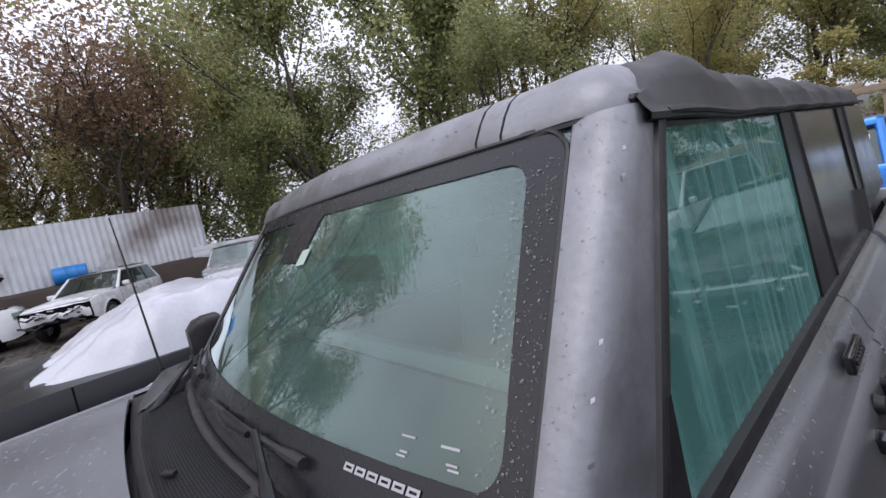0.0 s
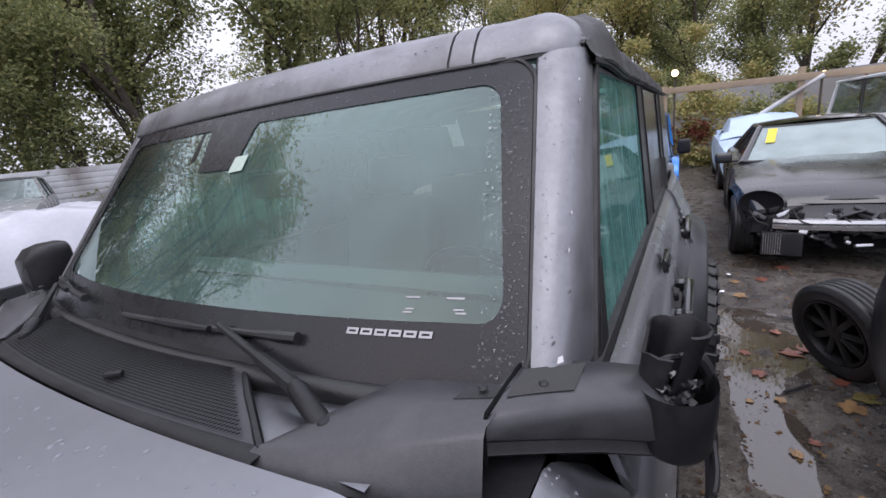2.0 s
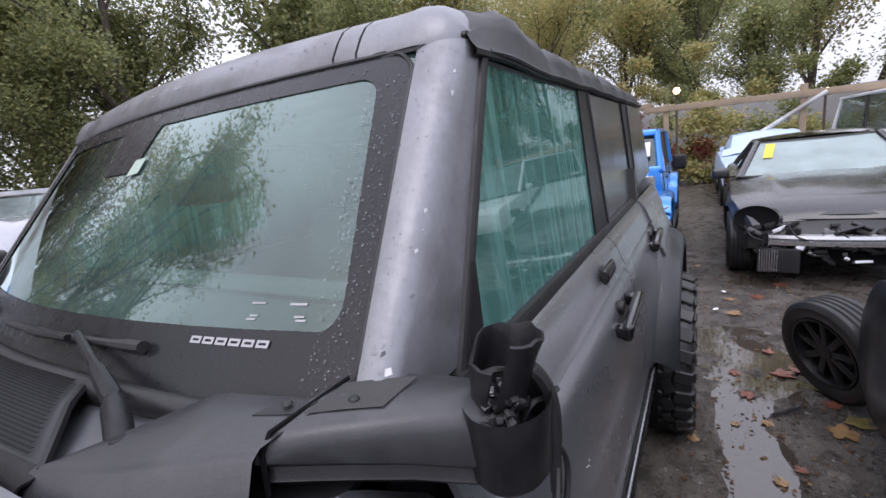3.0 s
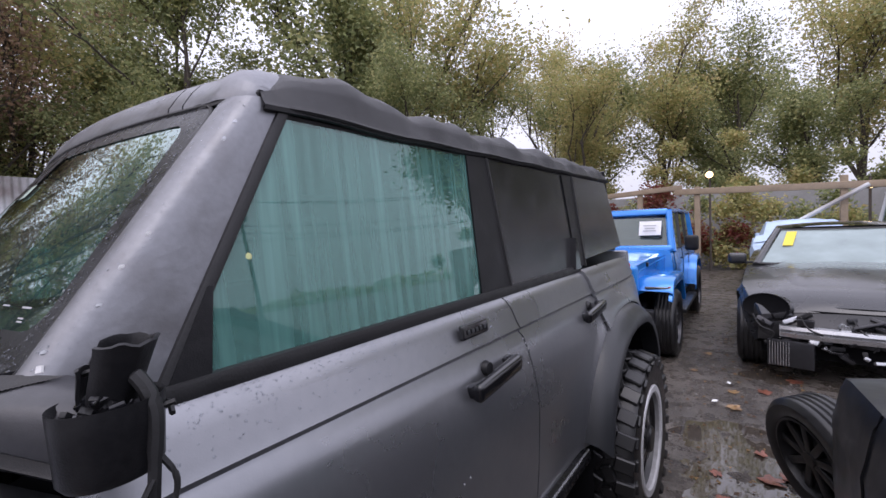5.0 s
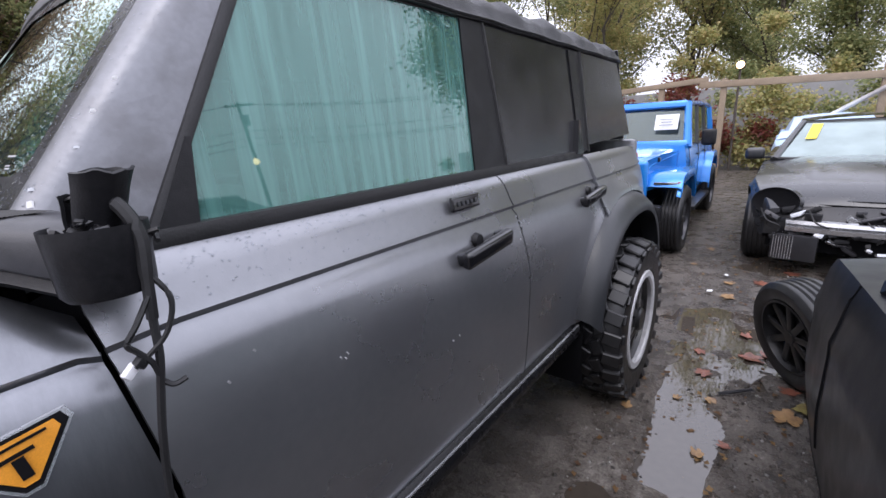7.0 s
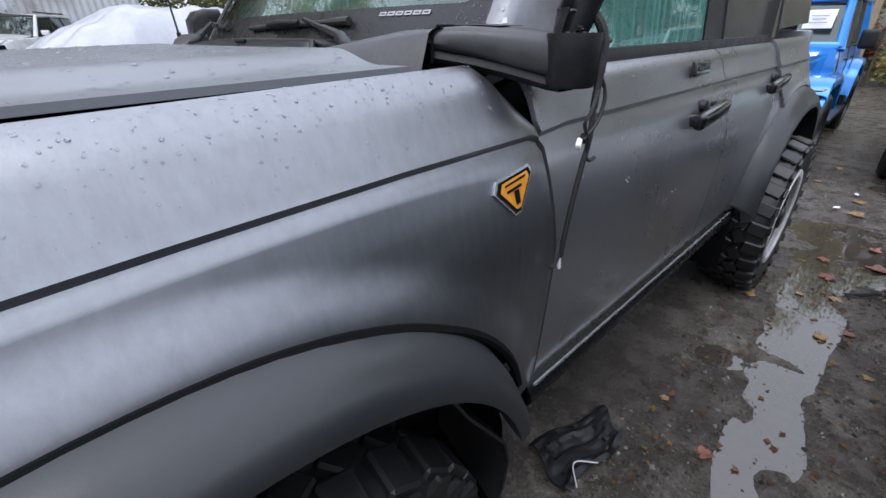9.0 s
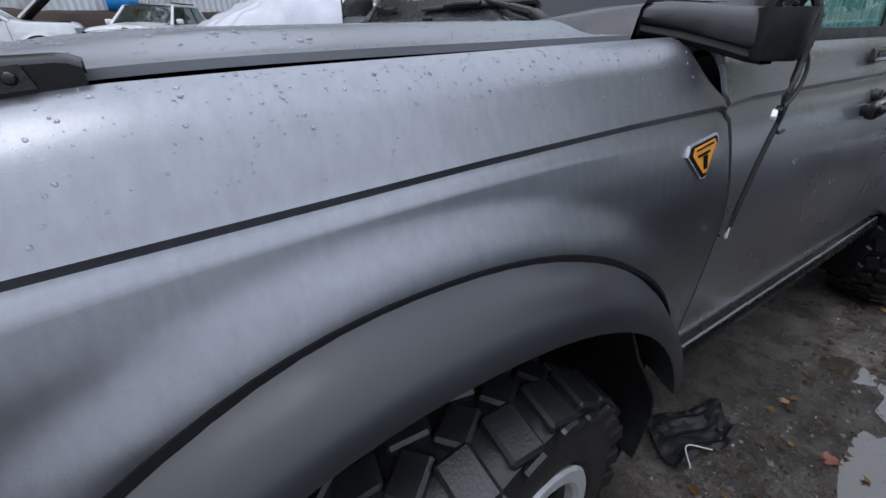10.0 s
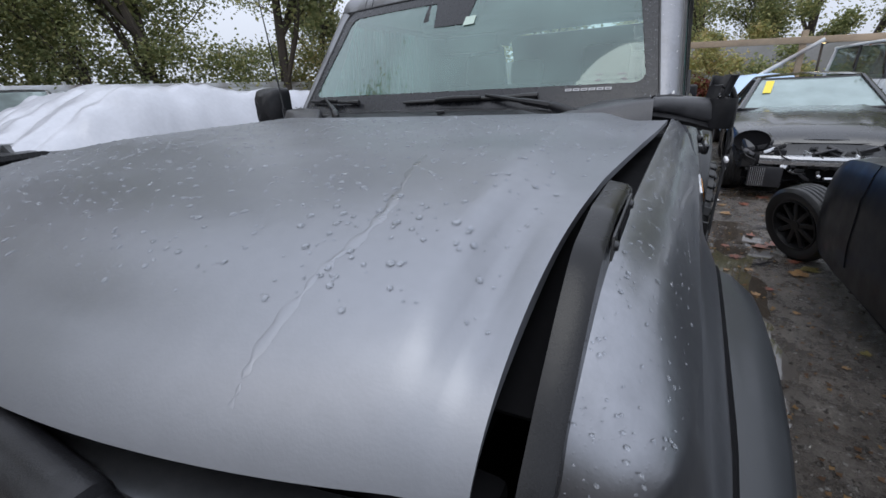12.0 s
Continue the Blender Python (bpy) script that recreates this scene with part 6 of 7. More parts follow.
cool = part("radiator", box((0.34, 0.05, 0.24), (-0.52, -0.62, 0.27), (0, 0, -8), bevel=0.01), DARKMETAL, coupe)
for k in range(16):
    part("fin", box((0.006, 0.02, 0.22), (-0.67 + 0.020 * k, -0.635 + 0.0 * k, 0.27), (0, 0, -8), bevel=0), SILVER, cool)
rng = random.Random(3)
for k in range(26):
    x = rng.uniform(-0.85, 0.85)
    part("bare_bracket", box((rng.uniform(0.03, 0.16), rng.uniform(0.02, 0.06), rng.uniform(0.015, 0.06)), (x, -0.62 + 0.18 * abs(x) ** 2 + rng.uniform(-0.04, 0.05), rng.uniform(0.28, 0.62)), (rng.uniform(-30, 30), rng.uniform(-30, 30), rng.uniform(-30, 30)), bevel=0.004), rng.choice((PLASTIC, DARKMETAL, PLASTIC, SILVER)), coupe)
part("tape", sheet([[(-0.56 + 0.10 * u + 0.05 * t, 1.215 + 0.31 * t, 1.175 + 0.163 * t) for u in (0, 1)] for t in (0, 0.5, 1)], thick=0.003), TAPE, coupe, "yellow tape on the glass")

# pale blue covered car behind it
cov = thing("covered_car", "car under a pale blue plastic cover", "car", at=pose(2.35, 11.2, 0))
car_body(cov, BLUESHEET, [(-0.7, 0.62), (-0.5, 0.78), (-0.2, 0.88), (0.8, 0.98), (3.6, 1.0), (3.9, 0.85)], (0.0, 2.8), 0.34, 0.92, 0.26, [(-0.7, 0.78), (-0.3, 0.95), (0.3, 1.0), (3.3, 1.0), (3.9, 0.85)])
part("cover", sheet([[(u * lerp(v, [(0, 0.86), (0.3, 0.74), (0.7, 0.74), (1, 0.86)]), 0.7 + 2.9 * v, lerp(v, [(0, 1.0), (0.3, 1.38), (0.65, 1.40), (1, 1.02)]) + 0.07 * (1 - u * u) + 0.03 * noise.noise(Vector((4 * u, 9 * v, 1))) - 0.25 * max(0.0, abs(u) - 0.85) / 0.15 * (1 if 0.1 < v < 0.9 else 0)) for u in [-1 + i / 12 for i in range(25)]] for v in [i / 30 for i in range(31)]]), BLUESHEET, cov, "pale blue plastic cover")
four_wheels(cov, 0.92, (0.0, 2.8), 0.34, 0.22)

# white van
van = thing("white_van", "white van parked by the rear fence", "van", at=pose(5.6, 10.8, 0, 0, 0, 12))
car_body(van, WHITEPAINT, [(-0.75, 0.85), (-0.5, 1.0), (0.1, 1.15), (0.5, 1.22), (4.2, 1.28)], (0.0, 3.0), 0.35, 0.95, 0.30, [(-0.75, 0.8), (-0.3, 0.96), (0.2, 1.0), (4.2, 1.0)], seams=(0.5, 1.6, 2.9), handles=(1.45,))
add_cabin(van, 0.25, 0.95, 4.05, 4.18, 0.88, 0.78, 1.24, 2.0, WHITEPAINT, CLEARGLASS, splits=(0.0, 0.32, 0.64, 0.98))
four_wheels(van, 0.95, (0.0, 3.0), 0.35, 0.24, SILVER)
door_mirrors(van, 0.93, 0.5, 1.32, WHITEPAINT)

# black wreck beside the lane: its far end is torn open and one wheel hangs out
wreck = thing("black_wreck", "black wrecked car with a turned wheel hanging out", "car", at=pose(2.675, 2.42, 0, 0, 0, 3))
car_body(wreck, BLACKPAINT, [(-3.6, 0.72), (-3.4, 0.85), (-2.4, 0.95), (-0.9, 0.97), (0.0, 0.93), (0.3, 0.90), (0.5, 0.85), (0.64, 0.77), (0.72, 0.64)], (-2.4, 9.0), 0.33, 0.93, 0.24, [(-3.6, 0.8), (-3.0, 1.0), (0.0, 1.0), (0.35, 0.985), (0.58, 0.945), (0.72, 0.87)], seams=(-0.15, -1.3), handles=(-1.15,))
add_cabin(wreck, -2.6, -2.0, -0.9, -0.15, 0.82, 0.62, 0.97, 1.40, BLACKPAINT, JEEPGLASS)
loose = add_small_wheel(wreck, -0.847, 0.946, 0.305, 0.21, 0, RIMBLACK, 9)
loose.matrix_local = Matrix.Translation((-0.847, 0.946, 0.30)) @ Matrix.Rotation(radians(29), 4, "Z") @ Matrix.Rotation(radians(-11), 4, "Y") @ Matrix.Rotation(math.pi, 4, "Z")
part("hub_strut", tube([(-0.73, 0.99, 0.34), (-0.35, 0.70, 0.45)], 0.04), DARKMETAL, wreck)
add_small_wheel(wreck, 0.82, 0.95, 0.33, 0.22)
for s in (1, -1):
    add_small_wheel(wreck, s * 0.82, -2.4, 0.33, 0.22)

# black car on the far side, wrapped in white sheet
wrap = thing("wrapped_car", "black damaged car with white plastic sheet over its cabin", "car", at=pose(-2.85, 0.0, 0))
car_body(wrap, BLACKPAINT, [(-1.40, 0.86), (-1.35, 0.97), (-1.22, 1.04), (-0.8, 1.13), (0.0, 1.20), (3.2, 1.24), (3.35, 1.1)], (-0.62, 2.2), 0.38, 0.98, 0.30, [(-1.40, 0.80), (-1.25, 0.92), (-0.95, 1.0), (3.0, 1.0), (3.35, 0.9)], seams=(0.15, 1.2, 2.2), handles=(1.05, 2.05))
for s in (1, -1):
    hl = part("headlamp", sheet([[(s * x, y, z) for x, y in ((0.60, -1.475), (0.78, -1.425), (0.875, -1.335), (0.930, -1.225), (0.962, -1.10), (0.972, -1.03))] for z in (0.960, 0.945, 0.89, 0.835)], thick=0.008), LENS, wrap, "clear headlamp with an amber corner")
    part("lamp_inner", sheet([[(s * x, y, z) for x, y in ((0.60, -1.45), (0.775, -1.40), (0.862, -1.32), (0.915, -1.22), (0.94, -1.14))] for z in (0.945, 0.845)], thick=0.006), SILVER, hl)
    part("lamp_corner", sheet([[(s * x, y, z) for x, y in ((0.962, -1.12), (0.972, -1.07), (0.978, -1.03))] for z in (0.94, 0.885)], thick=0.008), ORANGE, hl)
part("grille", box((0.80, 0.06, 0.20), (0, -1.455, 0.84), bevel=0.03), VOID, wrap)
part("bumper", sheet([[(x, -1.465 + 0.22 * (abs(x) / 0.95) ** 4 + dy, z) for x in [-0.95 + 1.9 * i / 20 for i in range(21)]] for dy, z in ((0.03, 0.78), (-0.04, 0.74), (-0.05, 0.58), (0.02, 0.42))], thick=0.02), PLASTIC, wrap)
four_wheels(wrap, 0.98, (-0.62, 2.2), 0.38, 0.25)
rng = random.Random(9)
for k in range(40):
    part("debris", box((rng.uniform(0.02, 0.10), rng.uniform(0.01, 0.04), 0.01), (rng.uniform(-0.6, 0.7), rng.uniform(-1.0, -0.3), 1.205 + rng.uniform(0, 0.02)), (rng.uniform(-10, 10), rng.uniform(-10, 10), rng.uniform(0, 180)), bevel=0), rng.choice((PLASTIC, BARK, FALLEN)), wrap)
part("cowl_bar", tube([(-0.75, -0.30, 1.28), (0.0, -0.36, 1.32), (0.80, -0.28, 1.29)], 0.018, seg=8), PLASTIC, wrap)


def drape(u, v):
    """The sheet: up the windscreen, over the roof, and down to the flanks in folds."""
    y = lerp(v, [(0, -0.02), (0.12, 0.16), (0.35, 0.80), (0.5, 1.2), (1, 3.3)])
    zr = lerp(v, [(0, 1.21), (0.12, 1.33), (0.206, 1.46), (0.264, 1.53), (0.35, 1.545), (0.5, 1.51), (0.62, 1.49), (0.9, 1.45), (1, 1.25)])
    x = u * 1.04
    e = abs(u)
    z = zr - (zr - 0.95) * max(0.0, (e - 0.62) / 0.38) ** 1.6
    ridge = abs(noise.noise(Vector((x * 2.6 + 0.8 * y, y * 1.6, 0)))) * 0.09 + abs(noise.noise(Vector((x * 7 + y * 3, y * 5, 4)))) * 0.05
    return (x, y + 0.06 * noise.noise(Vector((x * 2, 3, v * 3))), z + ridge - 0.03)


part("foil_edge", tube([drape(-0.9 + 1.8 * i / 24, 0.0) for i in range(25)], [0.014 + 0.006 * (i % 3) for i in range(25)], seg=6), BLACKPAINT, wrap, "crumpled black edge of the sheet")
part("plastic_sheet", sheet([[drape(-1 + 2 * j / 60, i / 80) for j in range(61)] for i in range(81)]), SHEET, wrap, "crumpled white plastic sheet", 35)

# white pick-up and white estate by the corrugated fence
pick = thing("white_pickup", "white crew-cab pickup truck with its bonnet propped open", "pickup truck", at=pose(-16.05, -2.37, 0.25, 0, 0, 181))
car_body(pick, WHITEPAINT, [(-1.0, 1.02), (-0.94, 1.13), (-0.8, 1.18), (0.3, 1.22), (0.45, 1.24), (2.50, 1.25), (2.55, 1.21), (5.0, 1.22)], (0.0, 3.80), 0.42, 1.0, 0.38, [(-1.0, 0.84), (-0.7, 0.97), (-0.2, 1.0), (5.0, 1.0)], seams=(0.55, 1.55, 2.38, 2.53), handles=(1.42, 2.26), trim=DARKMETAL)
add_cabin(pick, 0.50, 1.08, 2.30, 2.47, 0.94, 0.84, 1.24, 1.72, WHITEPAINT, JEEPGLASS, splits=(0.0, 0.52, 0.93))
part("roof_cap", sheet([[(u * lerp(t, [(0, 0.76), (0.15, 0.85), (0.9, 0.86), (1, 0.80)]), 0.98 + 1.40 * t, 1.66 + lerp(t, [(0, 0.07), (0.15, 0.15), (0.6, 0.19), (0.9, 0.16), (1, 0.06)]) * (1 - u ** 6) + 0.03 * (1 - u * u)) for u in [-1 + i / 10 for i in range(21)]] for t in [i / 14 for i in range(15)]], thick=0.02), WHITEPAINT, pick)
rb = part("raised_bonnet", sheet([[(u * 0.84, 0.30 - 1.0 * t, 1.33 + 0.86 * t + 0.05 * (1 - u * u)) for u in [-1 + i / 6 for i in range(13)]] for t in (0, 0.3, 0.6, 0.92, 1)], thick=0.05), WHITEPAINT, pick, "propped white bonnet")
part("bonnet_lining", sheet([[(u * 0.78, 0.24 - 0.96 * t, 1.27 + 0.83 * t) for u in (-1, 0, 1)] for t in (0.02, 0.5, 1)], thick=0.02), VOID, rb)
part("engine_bay", box((1.5, 1.0, 0.2), (0, -0.25, 1.14), bevel=0.03), VOID, pick)
part("bed_inside", box((1.7, 2.30, 0.02), (0, 3.78, 1.30), bevel=0.005), DARKMETAL, pick)
part("running_board", box((0.10, 1.9, 0.05), (1.0, 1.60, 0.36), bevel=0.015), PLASTIC, pick)
four_wheels(pick, 1.0, (0.0, 3.80), 0.43, 0.28, DARKMETAL, 6)
door_mirrors(pick, 0.95, 0.72, 1.36, DARKMETAL)
for s in (1, -1):
    part("headlamp", box((0.16, 0.30, 0.20), (s * 0.86, -0.88, 0.98), (0, 0, s * 22), bevel=0.03), CLEARGLASS, pick)
part("bumper", box((1.75, 0.16, 0.24), (0, -1.02, 0.62), bevel=0.05), CHROME, pick)
suv = thing("white_estate", "white off-road estate car with a smashed dark front", "car", at=pose(-14.55, -0.25, 0.34, 0, 0, 62) @ Matrix.Scale(0.97, 4))
car_body(suv, WHITEPAINT, [(-0.85, 0.84), (-0.74, 0.96), (-0.45, 1.02), (0.6, 1.07), (0.85, 1.09), (3.4, 1.14), (3.6, 1.08)], (0.0, 2.75), 0.38, 0.94, 0.42, [(-0.85, 0.88), (-0.6, 0.97), (0.0, 1.0), (3.3, 1.0), (3.6, 0.92)], seams=(0.62, 1.6, 2.45), handles=(1.45, 2.3))
add_cabin(suv, 0.60, 1.30, 3.20, 3.50, 0.87, 0.72, 1.10, 1.60, WHITEPAINT, JEEPGLASS, splits=(0.0, 0.36, 0.66, 0.96))
part("smashed_front", sheet([[(u * 0.86, -0.93 + 0.10 * u * u + 0.04 * noise.noise(Vector((u * 5, z * 9, 1))), z) for u in [-1 + i / 10 for i in range(21)]] for z in (0.92, 0.86, 0.76, 0.66, 0.52)], thick=0.05), VOID, suv, "smashed black front end")
part("bent_bonnet", sheet([[(u * 0.80, -0.80 + 1.35 * t, lerp(t, [(0, 0.93), (0.15, 1.02), (1, 1.12)]) + 0.05 * (1 - u * u) + 0.05 * max(0.0, u) * (1 - t) * math.sin(5 * t + 2)) for u in [-1 + i / 8 for i in range(17)]] for t in [i / 10 for i in range(11)]], thick=0.02), WHITEPAINT, suv)
rng = random.Random(2)
for k in range(22):
    part("bare_bracket", box((rng.uniform(0.05, 0.4), 0.05, rng.uniform(0.02, 0.06)), (rng.uniform(-0.7, 0.7), -1.0, rng.uniform(0.5, 0.88)), (0, rng.uniform(-25, 25), rng.uniform(-15, 15)), bevel=0.01), rng.choice((PLASTIC, DARKMETAL, DARKMETAL, SILVER)), suv)
for s in (1, -1):
    part("roof_bar", tube([(s * 0.62, 1.5, 1.70), (s * 0.62, 3.1, 1.70)], 0.02), DARKMETAL, suv)
four_wheels(suv, 0.94, (0.0, 2.75), 0.38, 0.25, SILVER, 6)
door_mirrors(suv, 0.90, 0.85, 1.18, WHITEPAINT)
silver = thing("silver_car", "silver estate car with a wrecked bonnet", "car", at=pose(-14.6, 3.9, 0.33, 0, 0, 68))
car_body(silver, mat("silver_car_paint", (0.50, 0.52, 0.54), 0.25, 0.4, 0.06, 4, 0, 80, 0.4), [(-0.85, 0.80), (-0.5, 0.95), (0.6, 1.05), (3.4, 1.10), (3.6, 1.0)], (0.0, 2.7), 0.35, 0.92, 0.36, [(-0.85, 0.82), (-0.4, 0.96), (0.1, 1.0), (3.2, 1.0), (3.6, 0.9)], seams=(0.6, 1.55, 2.4))
add_cabin(silver, 0.6, 1.25, 3.1, 3.5, 0.84, 0.70, 1.06, 1.62, SILVER, PALEGLASS, splits=(0.0, 0.4, 0.75, 0.97))
four_wheels(silver, 0.92, (0.0, 2.7), 0.35, 0.24, SILVER)
bank = finish(sheet([[(-18.45 + 1.1 * t + 0.10 * noise.noise(Vector((y, t * 3, 0))), y, lerp(t, [(0, 1.82), (0.6, 1.78), (1, 0.35)]) + 0.09 * noise.noise(Vector((y * 1.3, t * 4, 2)))) for t in [i / 8 for i in range(9)]] for y in [-14 + 0.35 * k for k in range(54)]]), "earth_bank", mat("dark_soil", (0.055, 0.040, 0.032), 0.9, 0, 0.4, 3, 0.5, 20))
tagged(bank, "dark leaf-strewn soil bank along the corrugated fence", "bank", kind="structure")
bar = thing("blue_drum", "blue plastic drum lying on the soil bank", "drum", at=pose(-18.05, -0.25, 2.10, 0, 0, 88))
part("drum_body", lathe([(0, -0.45), (0.26, -0.45), (0.29, -0.43), (0.29, -0.17), (0.305, -0.15), (0.305, -0.10), (0.29, -0.08), (0.29, 0.17), (0.305, 0.19), (0.29, 0.22), (0.29, 0.43), (0.26, 0.45), (0, 0.45)], 28), BARREL, bar)

# floodlights on poles
for x, y, z in ((0.45, 15.3, 2.86), (3.86, 15.3, 2.26)):
    lamp = thing("yard_floodlight", "lit yard floodlight on a thin pole", "lamp", "yard floodlights")
    part("pole", tube([(x, y + 0.16, 0), (x, y + 0.16, z + 0.2)], 0.03), BARK, lamp)
    part("hood", box((0.24, 0.08, 0.20), (x, y + 0.07, z), bevel=0.03), SEAL, lamp)
    part("lens", lathe([(0, 0.05), (0.07, 0.035), (0.095, 0)], 20, m=Matrix.Translation((x, y, z)) @ Matrix.Rotation(radians(-90), 4, "Z")), LAMPGLOW, lamp)

# street pole with a lamp and lines across the road, behind the walk
pole = thing("utility_pole", "wooden utility pole with a lit lamp, crossarm and wires", "pole")
part("shaft", tube([(35.6, 20.6, 0), (35.8, 20.3, 5.5), (36.0, 20.0, 11.0)], [0.19, 0.17, 0.14]), BARK, pole)
part("crossarm", box((0.14, 2.3, 0.16), (35.9, 20.0, 10.7), (0, 0, 29), bevel=0.01), BARK, pole)
for d in (-1.0, -0.45, 0.45, 1.0):
    part("insulator", lathe([(0, 0.1), (0.05, 0.08), (0.05, 0)], 10, m=Matrix.Translation((35.9 - 0.48 * d, 20.0 + 0.87 * d, 10.8)) @ Matrix.Rotation(radians(-90), 4, "Y")), SEAL, pole)
part("transformer", lathe([(0, -0.45), (0.26, -0.42), (0.26, 0.42), (0, 0.45)], 16, m=Matrix.Translation((35.6, 20.2, 9.4)) @ Matrix.Rotation(radians(-90), 4, "Y")), DARKMETAL, pole)
part("lamp_arm", tube([(35.8, 20.3, 5.9), (34.6, 19.6, 5.9)], 0.05), GALV, pole)
part("lamp_glow", lathe([(0, -0.22), (0.20, -0.16), (0.28, 0), (0.20, 0.16), (0, 0.22)], 16, m=Matrix.Translation((34.6, 19.6, 5.75))), LAMPGLOW, pole, "bright lamp head")
for z, sag in ((10.85, 1.2), (10.8, 0.9), (8.6, 1.0), (8.0, 1.3), (7.3, 0.8)):
    part("wire", tube([(35.9 + 16 * t, 20.0 - 30 * t, z - sag * (1 - (2 * abs(t) - 1) ** 2)) for t in [-1 + i / 8 for i in range(17)]], 0.022, seg=4), SEAL, pole)


# ---- trees ----
def tree_meshes(seed, h, spread, leaves, size, bare=0.0):
    """A tapered trunk with forking limbs, and a crown of single leaves clustered round the twig ends."""
    r = random.Random(seed)
    wood, tips = bmesh.new(), []

    def limb(p, d, length, rad, depth):
        pts = [p]
        for _ in range(4):
            d = (d + Vector((r.uniform(-1, 1), r.uniform(-1, 1), r.uniform(-0.3, 0.6))) * 0.16).normalized()
            pts.append(pts[-1] + d * length / 4)
        tube(pts, [rad * (1 - 0.13 * i) for i in range(5)], wood, 6 if depth < 2 else 4, False)
        if depth >= 2:
            tips.extend(pts[2:])
        if depth < 4:
            for _ in range(3 if depth else 6):
                k = r.randint(1, 4)
                nd = (d + Vector((r.uniform(-1, 1), r.uniform(-1, 1), r.uniform(-0.25, 0.7))) * (0.9 if depth else 0.75)).normalized()
                limb(pts[k], nd, length * r.uniform(0.5, 0.72), rad * 0.48, depth + 1)
    limb(Vector((0, 0, -0.2)), Vector((0, 0, 1)), h * 0.52, h * 0.016, 0)
    verts, faces = [], []
    if leaves:
        for _ in range(leaves):
            t = tips[r.randrange(len(tips))]
            q = t + Vector((r.gauss(0, 1), r.gauss(0, 1), r.gauss(0, 0.8))) * spread
            s = size * r.uniform(0.6, 1.4)
            m = Euler((r.uniform(-1.2, 1.2), r.uniform(-1.2, 1.2), r.uniform(0, 6.3))).to_matrix()
            b = len(verts)
            verts += [q + m @ Vector(v) for v in ((0, -s, 0), (s * 0.6, 0, 0.12 * s), (0, s, 0), (-s * 0.6, 0, 0.12 * s))]
            faces.append((b, b + 1, b + 2, b + 3))
    me = bpy.data.meshes.new("crown")
    me.from_pydata([tuple(v) for v in verts], [], faces)
    return wood, me


KINDS = []
for seed, h, spread, n, size, m, lab in ((3, 11, 0.40, 21000, 0.070, LEAF_GREEN, "tall broadleaf tree with dense green autumn leaves"), (8, 12, 0.40, 20000, 0.068, LEAF_YELLOW, "tall tree with yellow-green turning leaves"),
                                         (14, 11, 0.40, 8000, 0.060, LEAF_BROWN, "thin bare-limbed tree with few brown leaves"), (21, 10, 0.40, 21000, 0.070, LEAF_GREEN, "broad green tree leaning over the fence")):
    wood, crown = tree_meshes(seed, h, spread, n, size)
    crown.materials.append(m)
    KINDS.append((wood, crown, lab))
proto = []
for wood, crown, lab in KINDS:
    t = thing("tree", lab, "tree", "trees round the yard")
    part("trunk", wood, BARK, t)
    c = new("crown", crown)
    c.parent = t
    proto.append(t)
# kind, place, size and turn of each tree
BEHIND_FENCE = [(0, -20.5, 6.5, 1.0, 0), (2, -20.5, 2.0, 1.2, 50), (2, -21.5, -1.5, 1.35, 120), (1, -22, -5, 1.75, 200), (0, -21.5, -10.2, 1.85, 20), (0, -18.6, 10.0, 1.5, 80), (3, -16.5, 15.0, 1.7, 140), (3, -19.5, 10, 1.15, 260), (0, -17, 18, 1.1, 330)]
FAR_CORNER = [(2, -21, 4, 1.25, 15), (2, -22.5, 0.5, 1.5, 140), (3, -18.0, 7.4, 0.85, 33), (1, -20.4, 4.2, 0.95, 77), (1, -20.4, -7.0, 0.52, 45), (3, -20.3, -3.6, 0.66, 145), (1, -20.6, -0.6, 0.7, 99), (0, -20.4, 2.3, 0.7, 310), (1, -20.4, -11, 0.55, 222), (0, -21, -14, 1.1, 10), (3, -22, -18.5, 1.1, 60)]
BEHIND_RACK = [(1, -12.5, 18.5, 1.35, 10), (0, -9.5, 21.5, 1.0, 70), (3, -6.0, 23.5, 1.05, 200), (1, -2.5, 26, 1.0, 300), (0, 1.5, 27, 1.0, 30), (1, 5.5, 26, 1.0, 90), (3, 9.5, 25, 1.7, 150), (0, 13.5, 23.5, 1.9, 220), (3, 0, 33, 1.2, 45), (0, 9, 33, 1.2, 190), (1, -9, 29, 1.15, 75), (3, 15, 30, 1.1, 0), (0, -11.5, 14.5, 0.8, 210), (1, -4.5, 19.5, 0.75, 123), (3, 3.5, 20.5, 0.7, 280), (0, 8.5, 20, 0.75, 100)]
ROUND_ABOUT = [(1, 6, -24, 0.8, 240), (3, -6, -25, 0.8, 20)]
used = set()
for k, x, y, s, a in BEHIND_FENCE + FAR_CORNER + BEHIND_RACK + ROUND_ABOUT:
    m = pose(x, y, 0, 0, 0, a) @ Matrix.Scale(s, 4)
    if k in used:
        t = copy_thing(proto[k], pose(x, y, 0, 0, 0, a))
        t.scale = (s, s, s)
    else:
        proto[k].matrix_world = m
        used.add(k)

